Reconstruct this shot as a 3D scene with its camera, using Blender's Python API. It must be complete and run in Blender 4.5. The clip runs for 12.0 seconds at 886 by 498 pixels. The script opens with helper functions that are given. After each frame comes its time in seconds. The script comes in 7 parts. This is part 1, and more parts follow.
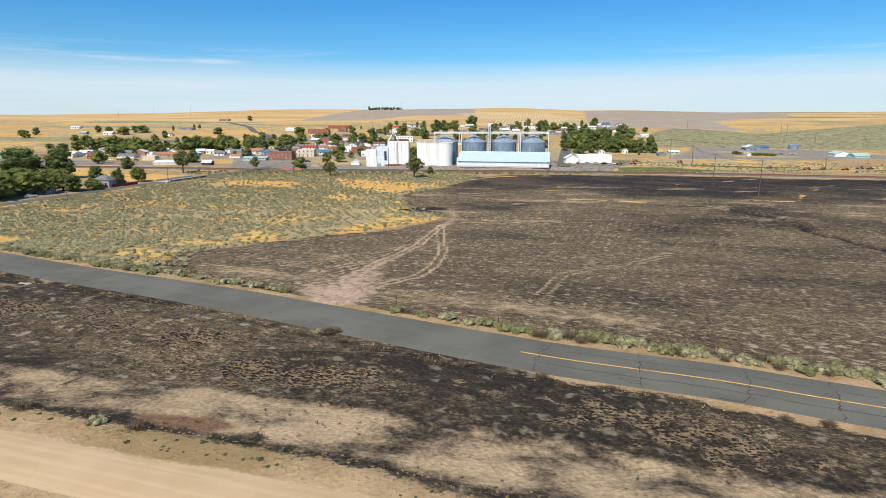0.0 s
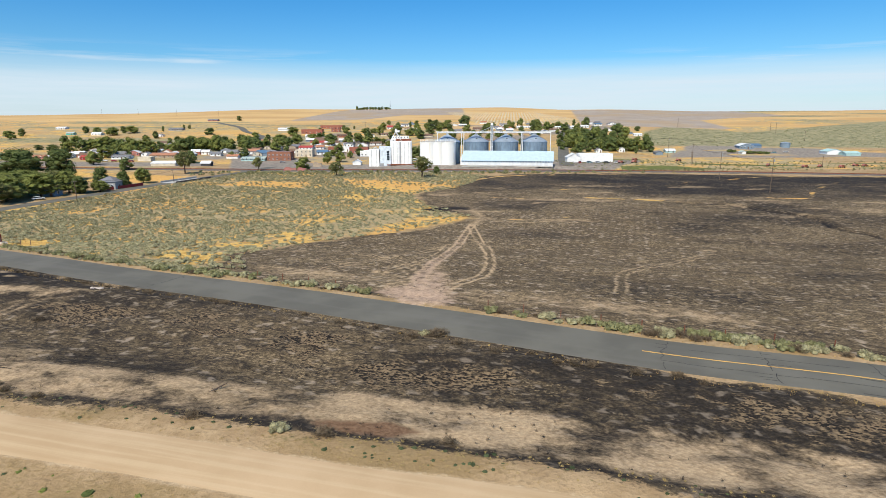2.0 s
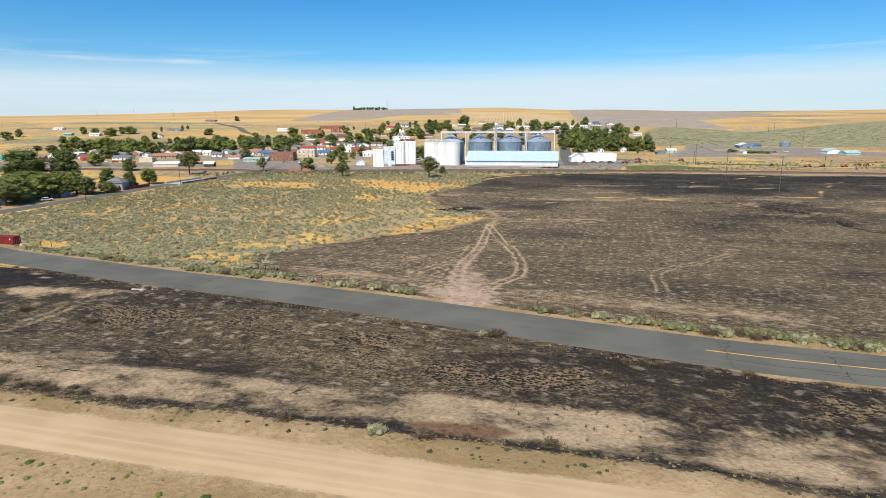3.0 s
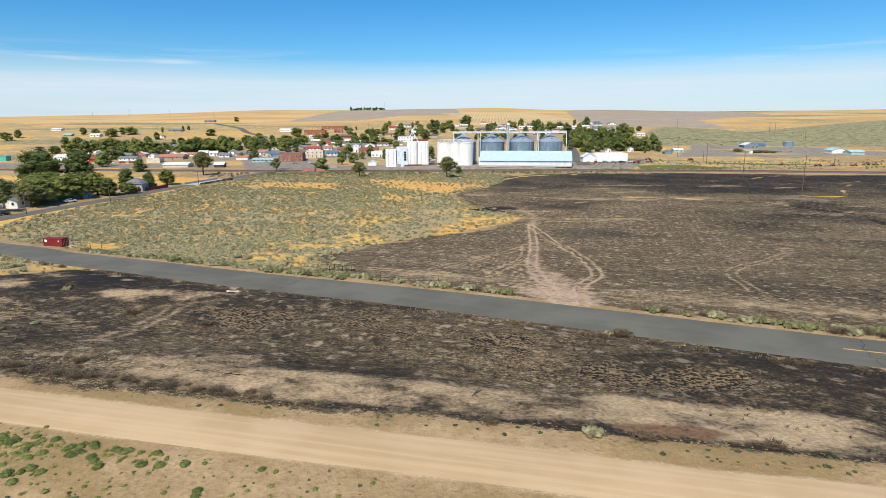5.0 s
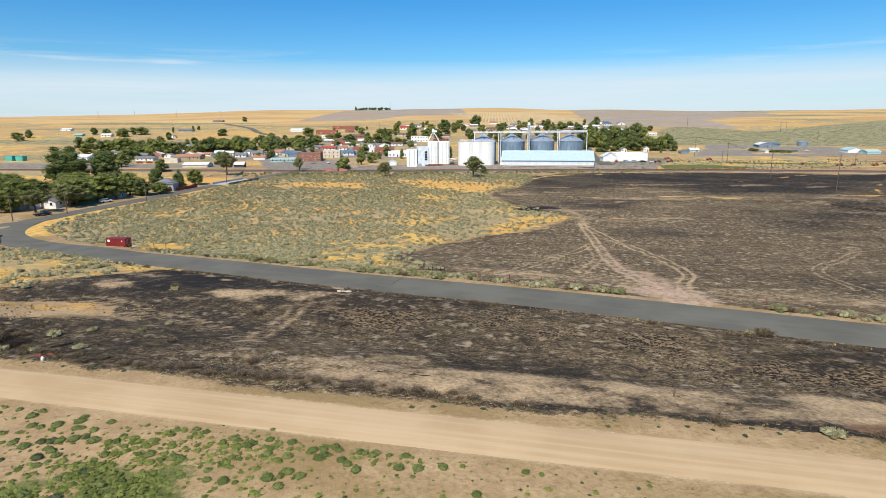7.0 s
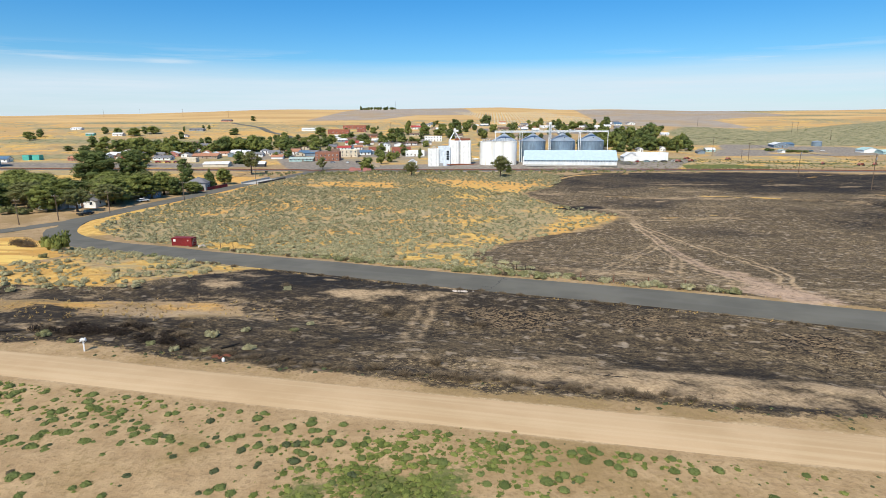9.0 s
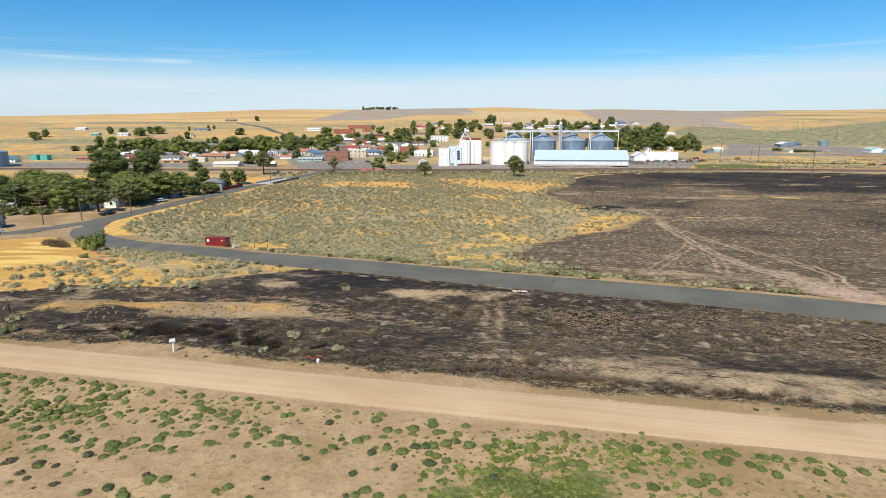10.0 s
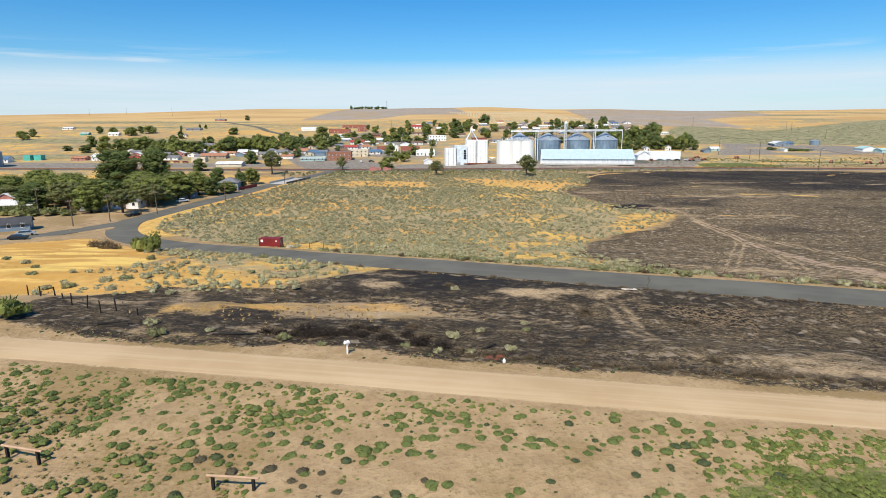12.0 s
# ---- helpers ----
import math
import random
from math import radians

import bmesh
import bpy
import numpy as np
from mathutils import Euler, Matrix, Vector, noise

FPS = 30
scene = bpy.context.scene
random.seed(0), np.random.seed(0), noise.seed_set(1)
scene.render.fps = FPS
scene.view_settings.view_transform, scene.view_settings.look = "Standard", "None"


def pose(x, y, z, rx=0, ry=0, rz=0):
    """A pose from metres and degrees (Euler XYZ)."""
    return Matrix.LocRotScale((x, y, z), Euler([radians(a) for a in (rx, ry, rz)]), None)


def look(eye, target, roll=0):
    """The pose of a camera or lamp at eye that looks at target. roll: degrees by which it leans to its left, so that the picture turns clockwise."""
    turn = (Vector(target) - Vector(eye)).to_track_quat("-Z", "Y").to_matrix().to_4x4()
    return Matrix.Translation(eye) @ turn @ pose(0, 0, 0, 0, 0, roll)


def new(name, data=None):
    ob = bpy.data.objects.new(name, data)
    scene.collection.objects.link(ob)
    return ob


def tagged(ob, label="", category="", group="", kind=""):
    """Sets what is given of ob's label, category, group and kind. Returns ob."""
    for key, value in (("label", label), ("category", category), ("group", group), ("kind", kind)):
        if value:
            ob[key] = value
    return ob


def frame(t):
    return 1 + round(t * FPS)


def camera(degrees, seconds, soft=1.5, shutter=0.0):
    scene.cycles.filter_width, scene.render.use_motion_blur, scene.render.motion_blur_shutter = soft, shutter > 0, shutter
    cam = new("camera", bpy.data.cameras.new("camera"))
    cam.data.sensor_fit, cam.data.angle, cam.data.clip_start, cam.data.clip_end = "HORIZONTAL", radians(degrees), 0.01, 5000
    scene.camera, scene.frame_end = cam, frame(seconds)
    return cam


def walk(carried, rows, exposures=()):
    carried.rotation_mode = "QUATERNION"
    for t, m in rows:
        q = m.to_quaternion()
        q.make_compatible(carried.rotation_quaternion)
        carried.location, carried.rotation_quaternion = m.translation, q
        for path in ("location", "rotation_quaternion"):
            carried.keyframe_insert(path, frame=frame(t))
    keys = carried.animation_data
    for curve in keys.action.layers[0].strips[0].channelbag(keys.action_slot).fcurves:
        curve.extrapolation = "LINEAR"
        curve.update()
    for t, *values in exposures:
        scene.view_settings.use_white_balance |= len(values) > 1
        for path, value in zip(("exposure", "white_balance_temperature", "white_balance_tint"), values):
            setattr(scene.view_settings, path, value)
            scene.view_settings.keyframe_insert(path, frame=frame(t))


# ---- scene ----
# ---- camera and its way ----
cam = camera(75.4, 12.0, 0.65)
METRES, EYE, TILT, LEAN, TURN = 100.0, 24.0, -12.5, 0.0, 0.0
ROWS = [
    (0.0, 0.0, 0.0, 0.0, 0.0, 0.0, -0.0),
    (0.5, -0.037, 0.0011, 0.0004, -0.73, -0.02, 0.2),
    (1.0, -0.0747, 0.003, 0.0007, -1.19, -0.03, 0.34),
    (1.5, -0.1127, 0.0053, 0.0009, -1.43, -0.04, 0.43),
    (2.0, -0.151, 0.0083, 0.001, -1.69, -0.04, 0.54),
    (2.5, -0.1872, 0.0111, 0.0011, -1.95, -0.04, 0.63),
    (3.0, -0.2264, 0.0146, 0.0014, -2.26, -0.02, 0.74),
    (5.0, -0.3863, 0.0292, 0.0035, -3.16, 0.0, 1.0),
    (5.5, -0.4274, 0.0333, 0.0041, -3.21, 0.0, 1.02),
    (6.0, -0.4689, 0.0375, 0.0045, -3.26, 0.0, 1.02),
    (6.5, -0.5109, 0.0416, 0.0049, -3.31, 0.0, 1.06),
    (7.0, -0.5533, 0.0461, 0.0054, -3.36, -0.0, 1.08),
    (9.0, -0.725, 0.0633, 0.0085, -3.59, -0.03, 1.06),
    (9.5, -0.7688, 0.0677, 0.0094, -3.66, -0.04, 1.08),
    (10.0, -0.8131, 0.0728, 0.01, -3.74, -0.04, 1.1),
    (10.5, -0.8579, 0.0781, 0.0106, -3.82, -0.04, 1.12),
    (11.0, -0.9033, 0.0834, 0.0112, -3.89, -0.05, 1.14),
    (11.5, -0.949, 0.0888, 0.0118, -4.2, -0.06, 1.2),
    (12.0, -0.9951, 0.0954, 0.0127, -5.58, -0.1, 1.49),
]
walk(cam, [(t, pose(0, 0, EYE, TILT, LEAN, TURN) @ pose(METRES * x, METRES * y, METRES * z, 90 + pitch, roll, yaw)) for t, x, y, z, yaw, pitch, roll in ROWS])

# ---- sun and sky ----
SUN_EL, SUN_AZ = 50.0, 203.0
scene.view_settings.exposure = 0.0
world = bpy.data.worlds.new("sky")
scene.world = world
world.use_nodes = True
wt = world.node_tree
wt.nodes.clear()


def wmath(op, a, b=0.0, clamp=False):
    n = wt.nodes.new("ShaderNodeMath")
    n.operation, n.use_clamp = op, clamp
    for i, v in enumerate((a, b)):
        if isinstance(v, (int, float)):
            n.inputs[i].default_value = v
        else:
            wt.links.new(v, n.inputs[i])
    return n.outputs[0]


sky = wt.nodes.new("ShaderNodeTexSky")
sky.sky_type, sky.sun_disc = "NISHITA", False
sky.sun_elevation, sky.sun_rotation = radians(SUN_EL), radians(SUN_AZ)
sky.altitude, sky.air_density, sky.dust_density, sky.ozone_density = 300, 1.0, 0.6, 2.2
sat = wt.nodes.new("ShaderNodeHueSaturation")
sat.inputs["Saturation"].default_value = 1.25
tint = wt.nodes.new("ShaderNodeMix")
tint.data_type, tint.blend_type = "RGBA", "MULTIPLY"
tint.inputs[0].default_value = 1.0
tint.inputs[7].default_value = (0.74, 0.96, 1.15, 1)
wt.links.new(sky.outputs[0], tint.inputs[6])
wt.links.new(tint.outputs[2], sat.inputs["Color"])
wc = wt.nodes.new("ShaderNodeTexCoord")
sep = wt.nodes.new("ShaderNodeSeparateXYZ")
wt.links.new(wc.outputs["Generated"], sep.inputs[0])
stretch = wt.nodes.new("ShaderNodeMapping")
stretch.inputs["Scale"].default_value = (2.2, 2.2, 46.0)
stretch.inputs["Rotation"].default_value = (0.0, 0.012, 0.0)
wt.links.new(wc.outputs["Generated"], stretch.inputs["Vector"])
wisp = wt.nodes.new("ShaderNodeTexNoise")
wisp.inputs["Scale"].default_value, wisp.inputs["Detail"].default_value, wisp.inputs["Roughness"].default_value = 1.0, 6.0, 0.6
wt.links.new(stretch.outputs[0], wisp.inputs["Vector"])
high = wmath("SUBTRACT", 1.0, wmath("MULTIPLY", wmath("SUBTRACT", sep.outputs[2], 0.062), 26.0, True))
low = wmath("MULTIPLY", wmath("ADD", sep.outputs[2], 0.03), 40.0, True)
veil = wmath("MULTIPLY", wmath("MULTIPLY", high, low), wmath("ADD", 0.30, wmath("MULTIPLY", wisp.outputs[0], 1.1)), True)
thin = wmath("MULTIPLY", wmath("SUBTRACT", wisp.outputs[0], 0.50, True), 6.0, True)
upper = wmath("SUBTRACT", 1.0, wmath("MULTIPLY", wmath("ABSOLUTE", wmath("SUBTRACT", sep.outputs[2], 0.091)), 36.0, True))
veil = wmath("MAXIMUM", veil, wmath("MULTIPLY", thin, wmath("MULTIPLY", upper, 0.75)))
cloud = wt.nodes.new("ShaderNodeMix")
cloud.data_type = "RGBA"
cloud.inputs[7].default_value = (6.25, 7.2, 8.0, 1)
wt.links.new(wmath("MULTIPLY", veil, 0.92), cloud.inputs[0])
wt.links.new(sat.outputs[0], cloud.inputs[6])
back = wt.nodes.new("ShaderNodeBackground")
back.inputs["Strength"].default_value = 0.115
wt.links.new(cloud.outputs[2], back.inputs[0])
wo = wt.nodes.new("ShaderNodeOutputWorld")
wt.links.new(back.outputs[0], wo.inputs[0])

sun = new("sun", bpy.data.lights.new("sun", "SUN"))
sun.data.energy, sun.data.angle, sun.data.color = 5.1, radians(0.55), (1.0, 0.92, 0.76)
az, el = radians(SUN_AZ), radians(SUN_EL)
sun.matrix_world = look((math.sin(az) * math.cos(el) * 200, math.cos(az) * math.cos(el) * 200, math.sin(el) * 200), (0, 0, 0))


# ---- materials ----
class Nodes:
    """A node material with short calls for its nodes."""

    def __init__(self, name, rough=0.85, metal=0.0, spec=0.3):
        self.m = bpy.data.materials.new(name)
        self.m.use_nodes = True
        self.t = self.m.node_tree
        self.b = self.t.nodes["Principled BSDF"]
        self.b.inputs["Roughness"].default_value = rough
        self.b.inputs["Metallic"].default_value = metal
        self.b.inputs["Specular IOR Level"].default_value = spec
        self.co = self.t.nodes.new("ShaderNodeNewGeometry").outputs["Position"]

    def put(self, socket, v):
        if isinstance(v, bpy.types.NodeSocket):
            self.t.links.new(v, socket)
        elif isinstance(v, (tuple, list)) and len(v) == 3 and socket.type == "RGBA":
            socket.default_value = (*v, 1)
        else:
            socket.default_value = v

    def noise(self, scale, detail=3.0, rough=0.55, stretch=None, at=None):
        n = self.t.nodes.new("ShaderNodeTexNoise")
        n.inputs["Scale"].default_value, n.inputs["Detail"].default_value, n.inputs["Roughness"].default_value = scale, detail, rough
        src = at or self.co
        if stretch:
            mp = self.t.nodes.new("ShaderNodeMapping")
            mp.vector_type = "TEXTURE"
            mp.inputs["Scale"].default_value = [1 / v for v in stretch[:3]]
            if len(stretch) > 3:
                mp.inputs["Rotation"].default_value = (0, 0, radians(stretch[3]))
            self.t.links.new(src, mp.inputs["Vector"])
            src = mp.outputs[0]
        self.t.links.new(src, n.inputs["Vector"])
        return n.outputs[0]

    def patches(self, scale, stretch, keep, size, soft=0.12, warp=0.4, turn=-20):
        """Scattered ragged spots: keep is the part of cells left empty, size their reach."""
        mp = self.t.nodes.new("ShaderNodeMapping")
        mp.vector_type = "TEXTURE"
        mp.inputs["Scale"].default_value, mp.inputs["Rotation"].default_value = [1 / v for v in stretch], (0, 0, radians(turn))
        self.t.links.new(self.co, mp.inputs["Vector"])
        w = self.t.nodes.new("ShaderNodeTexNoise")
        w.inputs["Scale"].default_value, w.inputs["Detail"].default_value = scale * 1.7, 3.0
        self.t.links.new(mp.outputs[0], w.inputs["Vector"])
        add = self.t.nodes.new("ShaderNodeVectorMath")
        add.operation = "MULTIPLY_ADD"
        add.inputs[1].default_value = (warp / scale * 2,) * 3
        self.t.links.new(w.outputs["Color"], add.inputs[0])
        self.t.links.new(mp.outputs[0], add.inputs[2])
        v = self.t.nodes.new("ShaderNodeTexVoronoi")
        v.voronoi_dimensions = "2D"
        v.inputs["Scale"].default_value = scale
        self.t.links.new(add.outputs[0], v.inputs["Vector"])
        sp = self.t.nodes.new("ShaderNodeSeparateColor")
        self.t.links.new(v.outputs["Color"], sp.inputs[0])
        reach = self.math("MULTIPLY", self.math("SUBTRACT", sp.outputs[0], keep), size / (1 - keep))
        return self.step(self.math("SUBTRACT", reach, v.outputs["Distance"]), -soft * 0.3, soft)

    def math(self, op, a, b=0.0, clamp=False):
        n = self.t.nodes.new("ShaderNodeMath")
        n.operation, n.use_clamp = op, clamp
        self.put(n.inputs[0], a), self.put(n.inputs[1], b)
        return n.outputs[0]

    def step(self, v, lo, hi):
        n = self.t.nodes.new("ShaderNodeMapRange")
        n.interpolation_type = "SMOOTHSTEP"
        self.put(n.inputs["Value"], v)
        n.inputs["From Min"].default_value, n.inputs["From Max"].default_value = lo, hi
        return n.outputs[0]

    def mix(self, f, a, b):
        n = self.t.nodes.new("ShaderNodeMix")
        n.data_type = "RGBA"
        self.put(n.inputs[0], f), self.put(n.inputs[6], a), self.put(n.inputs[7], b)
        return n.outputs[2]

    def attr(self, name):
        n = self.t.nodes.new("ShaderNodeAttribute")
        n.attribute_name = name
        return n.outputs["Fac"]

    def bump(self, height, strength=0.5, distance=0.05):
        n = self.t.nodes.new("ShaderNodeBump")
        n.inputs["Strength"].default_value, n.inputs["Distance"].default_value = strength, distance
        self.t.links.new(height, n.inputs["Height"])
        self.t.links.new(n.outputs[0], self.b.inputs["Normal"])

    def color(self, v):
        self.put(self.b.inputs["Base Color"], v)
        return self.m

    def island(self):
        return self.t.nodes.new("ShaderNodeNewGeometry").outputs["Random Per Island"]

    def object_random(self):
        return self.t.nodes.new("ShaderNodeObjectInfo").outputs["Random"]


def scaled(c, f):
    return tuple(min(1.0, v * f) for v in c)


def plain(name, c, rough=0.8, metal=0.0, scale=1.5, vary=0.22, spec=0.3, relief=0.15):
    """Paint, plaster or metal with broad stains and fine grain."""
    n = Nodes(name, rough, metal, spec)
    broad, fine = n.noise(scale * 0.35, 4), n.noise(scale * 7, 3)
    f = n.math("ADD", n.math("MULTIPLY", broad, 0.65), n.math("MULTIPLY", fine, 0.35))
    n.bump(fine, relief, 0.02)
    return n.color(n.mix(n.step(f, 0.3, 0.7), scaled(c, 1 - vary), scaled(c, 1 + vary * 0.6)))


def foliage(name, dark, light, dry=None, dry_part=0.0):
    n = Nodes(name, 0.75, 0, 0.15)
    f = n.math("ADD", n.math("MULTIPLY", n.island(), 0.6), n.math("MULTIPLY", n.noise(0.6, 3), 0.4))
    c = n.mix(n.step(f, 0.2, 0.8), dark, light)
    if dry:
        c = n.mix(n.step(n.noise(0.22, 3), 0.62 - dry_part, 0.72 - dry_part), c, dry)
    c = n.mix(n.math("MULTIPLY", n.object_random(), 0.35), c, scaled(light, 0.85))
    through_leaf, both = n.t.nodes.new("ShaderNodeBsdfTranslucent"), n.t.nodes.new("ShaderNodeMixShader")
    both.inputs[0].default_value = 0.14
    n.put(through_leaf.inputs[0], c)
    n.t.links.new(n.b.outputs[0], both.inputs[1]), n.t.links.new(through_leaf.outputs[0], both.inputs[2])
    n.t.links.new(both.outputs[0], n.t.nodes["Material Output"].inputs[0])
    return n.color(c)


def corrugated(name, c, pitch, axis, rough=0.45, metal=0.55, stain=0.25):
    """Ribbed sheet steel; axis: 0 ribs across x, 2 rings up z."""
    n = Nodes(name, rough, metal, 0.4)
    w = n.t.nodes.new("ShaderNodeTexWave")
    w.bands_direction = "XYZ"[axis]
    w.inputs["Scale"].default_value = 0.314 / pitch
    n.t.links.new(n.co, w.inputs["Vector"])
    n.bump(w.outputs["Fac"], 0.5, 0.05)
    s = n.noise(0.5, 4, 0.6, (1.0, 1.0, 0.25))
    return n.color(n.mix(n.step(s, 0.35, 0.7), scaled(c, 1 - stain), scaled(c, 1.08)))


WHITE = plain("white_paint", (0.84, 0.84, 0.82), 0.7, vary=0.1)
CREAM = plain("cream_paint", (0.66, 0.58, 0.45), 0.8)
GREY = plain("grey_paint", (0.34, 0.35, 0.36), 0.8)
TAN = plain("tan_siding", (0.42, 0.33, 0.24), 0.85)
BLUE_GREY = plain("blue_grey_siding", (0.20, 0.26, 0.32), 0.75)
TEAL = plain("teal_paint", (0.10, 0.46, 0.40), 0.6)
PALE_TEAL = plain("pale_teal_sheet", (0.42, 0.60, 0.58), 0.5)
BRICK = plain("brick_red", (0.34, 0.125, 0.085), 0.9, scale=4)
BRICK_BROWN = plain("brick_brown", (0.32, 0.14, 0.09), 0.9, scale=4)
RED_PAINT = plain("red_paint", (0.36, 0.035, 0.035), 0.55)
PINK = plain("faded_red", (0.45, 0.19, 0.16), 0.8)
DARK = plain("dark_shingle", (0.07, 0.07, 0.075), 0.9)
ROOF_GREY = plain("grey_shingle", (0.20, 0.20, 0.21), 0.9)
ROOF_BROWN = plain("brown_shingle", (0.19, 0.12, 0.085), 0.9)
ROOF_RED = plain("red_roof", (0.42, 0.07, 0.06), 0.7)
ROOF_BLUE = plain("blue_steel_roof", (0.10, 0.18, 0.28), 0.5)
ROOF_ORANGE = plain("orange_shingle", (0.42, 0.20, 0.12), 0.85)
ROOF_WHITE = plain("white_roof", (0.74, 0.75, 0.76), 0.6)
ROOF_GREEN = plain("pale_green_roof", (0.42, 0.50, 0.46), 0.6)
GLASS = Nodes("window_glass", 0.08, 0, 0.5).color((0.03, 0.04, 0.05))
DOOR = plain("door_paint", (0.16, 0.10, 0.07), 0.6)
WOOD = plain("weathered_pole_wood", (0.16, 0.115, 0.08), 0.9, scale=6)
PALE_WOOD = plain("peeled_log_wood", (0.52, 0.34, 0.22), 0.85, scale=6)
CHAR_WOOD = plain("charred_wood", (0.022, 0.019, 0.017), 0.9, scale=6)
BARK = plain("bark", (0.10, 0.075, 0.055), 0.95, scale=5)
STEEL = plain("galvanised_steel", (0.50, 0.53, 0.55), 0.45, 0.6)
RUST = plain("rusty_iron", (0.20, 0.07, 0.04), 0.85, scale=3)
RUBBER = plain("tyre_rubber", (0.02, 0.02, 0.02), 0.9)
CONCRETE = plain("concrete", (0.48, 0.46, 0.42), 0.9)
ROCK = plain("pale_rubble", (0.55, 0.47, 0.40), 0.9, scale=4)


def silo_white():
    """Whitewashed concrete with tan water stains running down."""
    n = Nodes("stained_whitewash", 0.85, 0, 0.2)
    run = n.noise(0.55, 4, 0.6, (1.0, 1.0, 0.07))
    c = n.mix(n.step(run, 0.55, 0.75), (0.90, 0.89, 0.85), (0.70, 0.62, 0.46))
    return n.color(n.mix(n.math("MULTIPLY", n.noise(3, 4), 0.15), c, (0.55, 0.52, 0.45)))


STAINED = silo_white()
BIN_STEEL = corrugated("bin_steel_rings", (0.27, 0.35, 0.42), 0.8, 2, 0.5, 0.35)
BIN_ROOF = plain("bin_roof_steel", (0.40, 0.47, 0.54), 0.45, 0.4, scale=0.6)
SHED_ROOF = corrugated("shed_roof_sheet", (0.50, 0.63, 0.72), 0.6, 0, 0.5, 0.1, 0.05)
SHED_WALL = corrugated("shed_wall_sheet", (0.74, 0.76, 0.77), 0.6, 0, 0.55, 0.1, 0.08)
CONTAINER_RED = plain("container_red", (0.24, 0.028, 0.028), 0.55, 0.1, vary=0.3)

LEAF = foliage("cottonwood_leaves", (0.095, 0.118, 0.03), (0.235, 0.255, 0.07))
LEAF_DARK = foliage("dark_leaves", (0.062, 0.088, 0.027), (0.15, 0.18, 0.058))
LEAF_OLIVE = foliage("olive_leaves", (0.10, 0.115, 0.04), (0.22, 0.22, 0.085))
SAGE = foliage("sagebrush_leaves", (0.17, 0.16, 0.09), (0.46, 0.425, 0.245))
SAGE_GREEN = foliage("green_sage_leaves", (0.125, 0.125, 0.06), (0.30, 0.295, 0.14))
WEED = foliage("tumbleweed_leaves", (0.066, 0.094, 0.027), (0.185, 0.215, 0.07))
WEED_BRIGHT = foliage("fresh_weed_leaves", (0.092, 0.118, 0.028), (0.215, 0.24, 0.064))
WEED_DARK = foliage("dull_weed_leaves", (0.05, 0.066, 0.03), (0.105, 0.125, 0.058))
CHAR = foliage("charred_twigs", (0.02, 0.017, 0.014), (0.07, 0.052, 0.04))
TWIG = foliage("singed_brush", (0.09, 0.068, 0.045), (0.24, 0.18, 0.115))
DULL_STRAW = foliage("dull_dry_grass", (0.24, 0.18, 0.075), (0.43, 0.315, 0.13))
TWIG_DARK = foliage("withered_stems", (0.06, 0.052, 0.032), (0.13, 0.11, 0.066))
STRAW = foliage("dry_grass", (0.38, 0.24, 0.075), (0.62, 0.43, 0.16))


def asphalt():
    n = Nodes("worn_asphalt", 0.88, 0, 0.3)
    broad, grit = n.noise(0.12, 4), n.noise(9, 3)
    streak = n.noise(0.5, 3, 0.5, (0.12, 1.0, 1.0, -27))
    c = n.mix(n.step(broad, 0.35, 0.65), (0.112, 0.106, 0.084), (0.150, 0.142, 0.112))
    c = n.mix(n.math("MULTIPLY", n.step(streak, 0.45, 0.7), 0.4), c, (0.165, 0.155, 0.13))
    n.bump(grit, 0.2, 0.01)
    return n.color(n.mix(n.math("MULTIPLY", grit, 0.25), c, (0.15, 0.14, 0.13)))


ASPHALT = asphalt()
CRACK = plain("crack_sealant", (0.035, 0.034, 0.033), 0.8)
YELLOW = plain("yellow_road_paint", (0.72, 0.42, 0.10), 0.7, scale=3, vary=0.3)


def dirt_road_mat():
    n = Nodes("packed_dirt", 0.95, 0, 0.15)
    ruts = n.noise(2.0, 4, 0.55, (0.03, 1.0, 1.0, -16))
    broad, grit = n.noise(0.15, 4), n.noise(6, 4)
    c = n.mix(n.step(broad, 0.3, 0.7), (0.49, 0.338, 0.188), (0.58, 0.41, 0.243))
    c = n.mix(n.math("MULTIPLY", n.step(ruts, 0.42, 0.68), 0.4), c, (0.64, 0.49, 0.305))
    n.bump(grit, 0.3, 0.02)
    return n.color(n.mix(n.math("MULTIPLY", grit, 0.22), c, (0.36, 0.26, 0.15)))


DIRT_ROAD = dirt_road_mat()


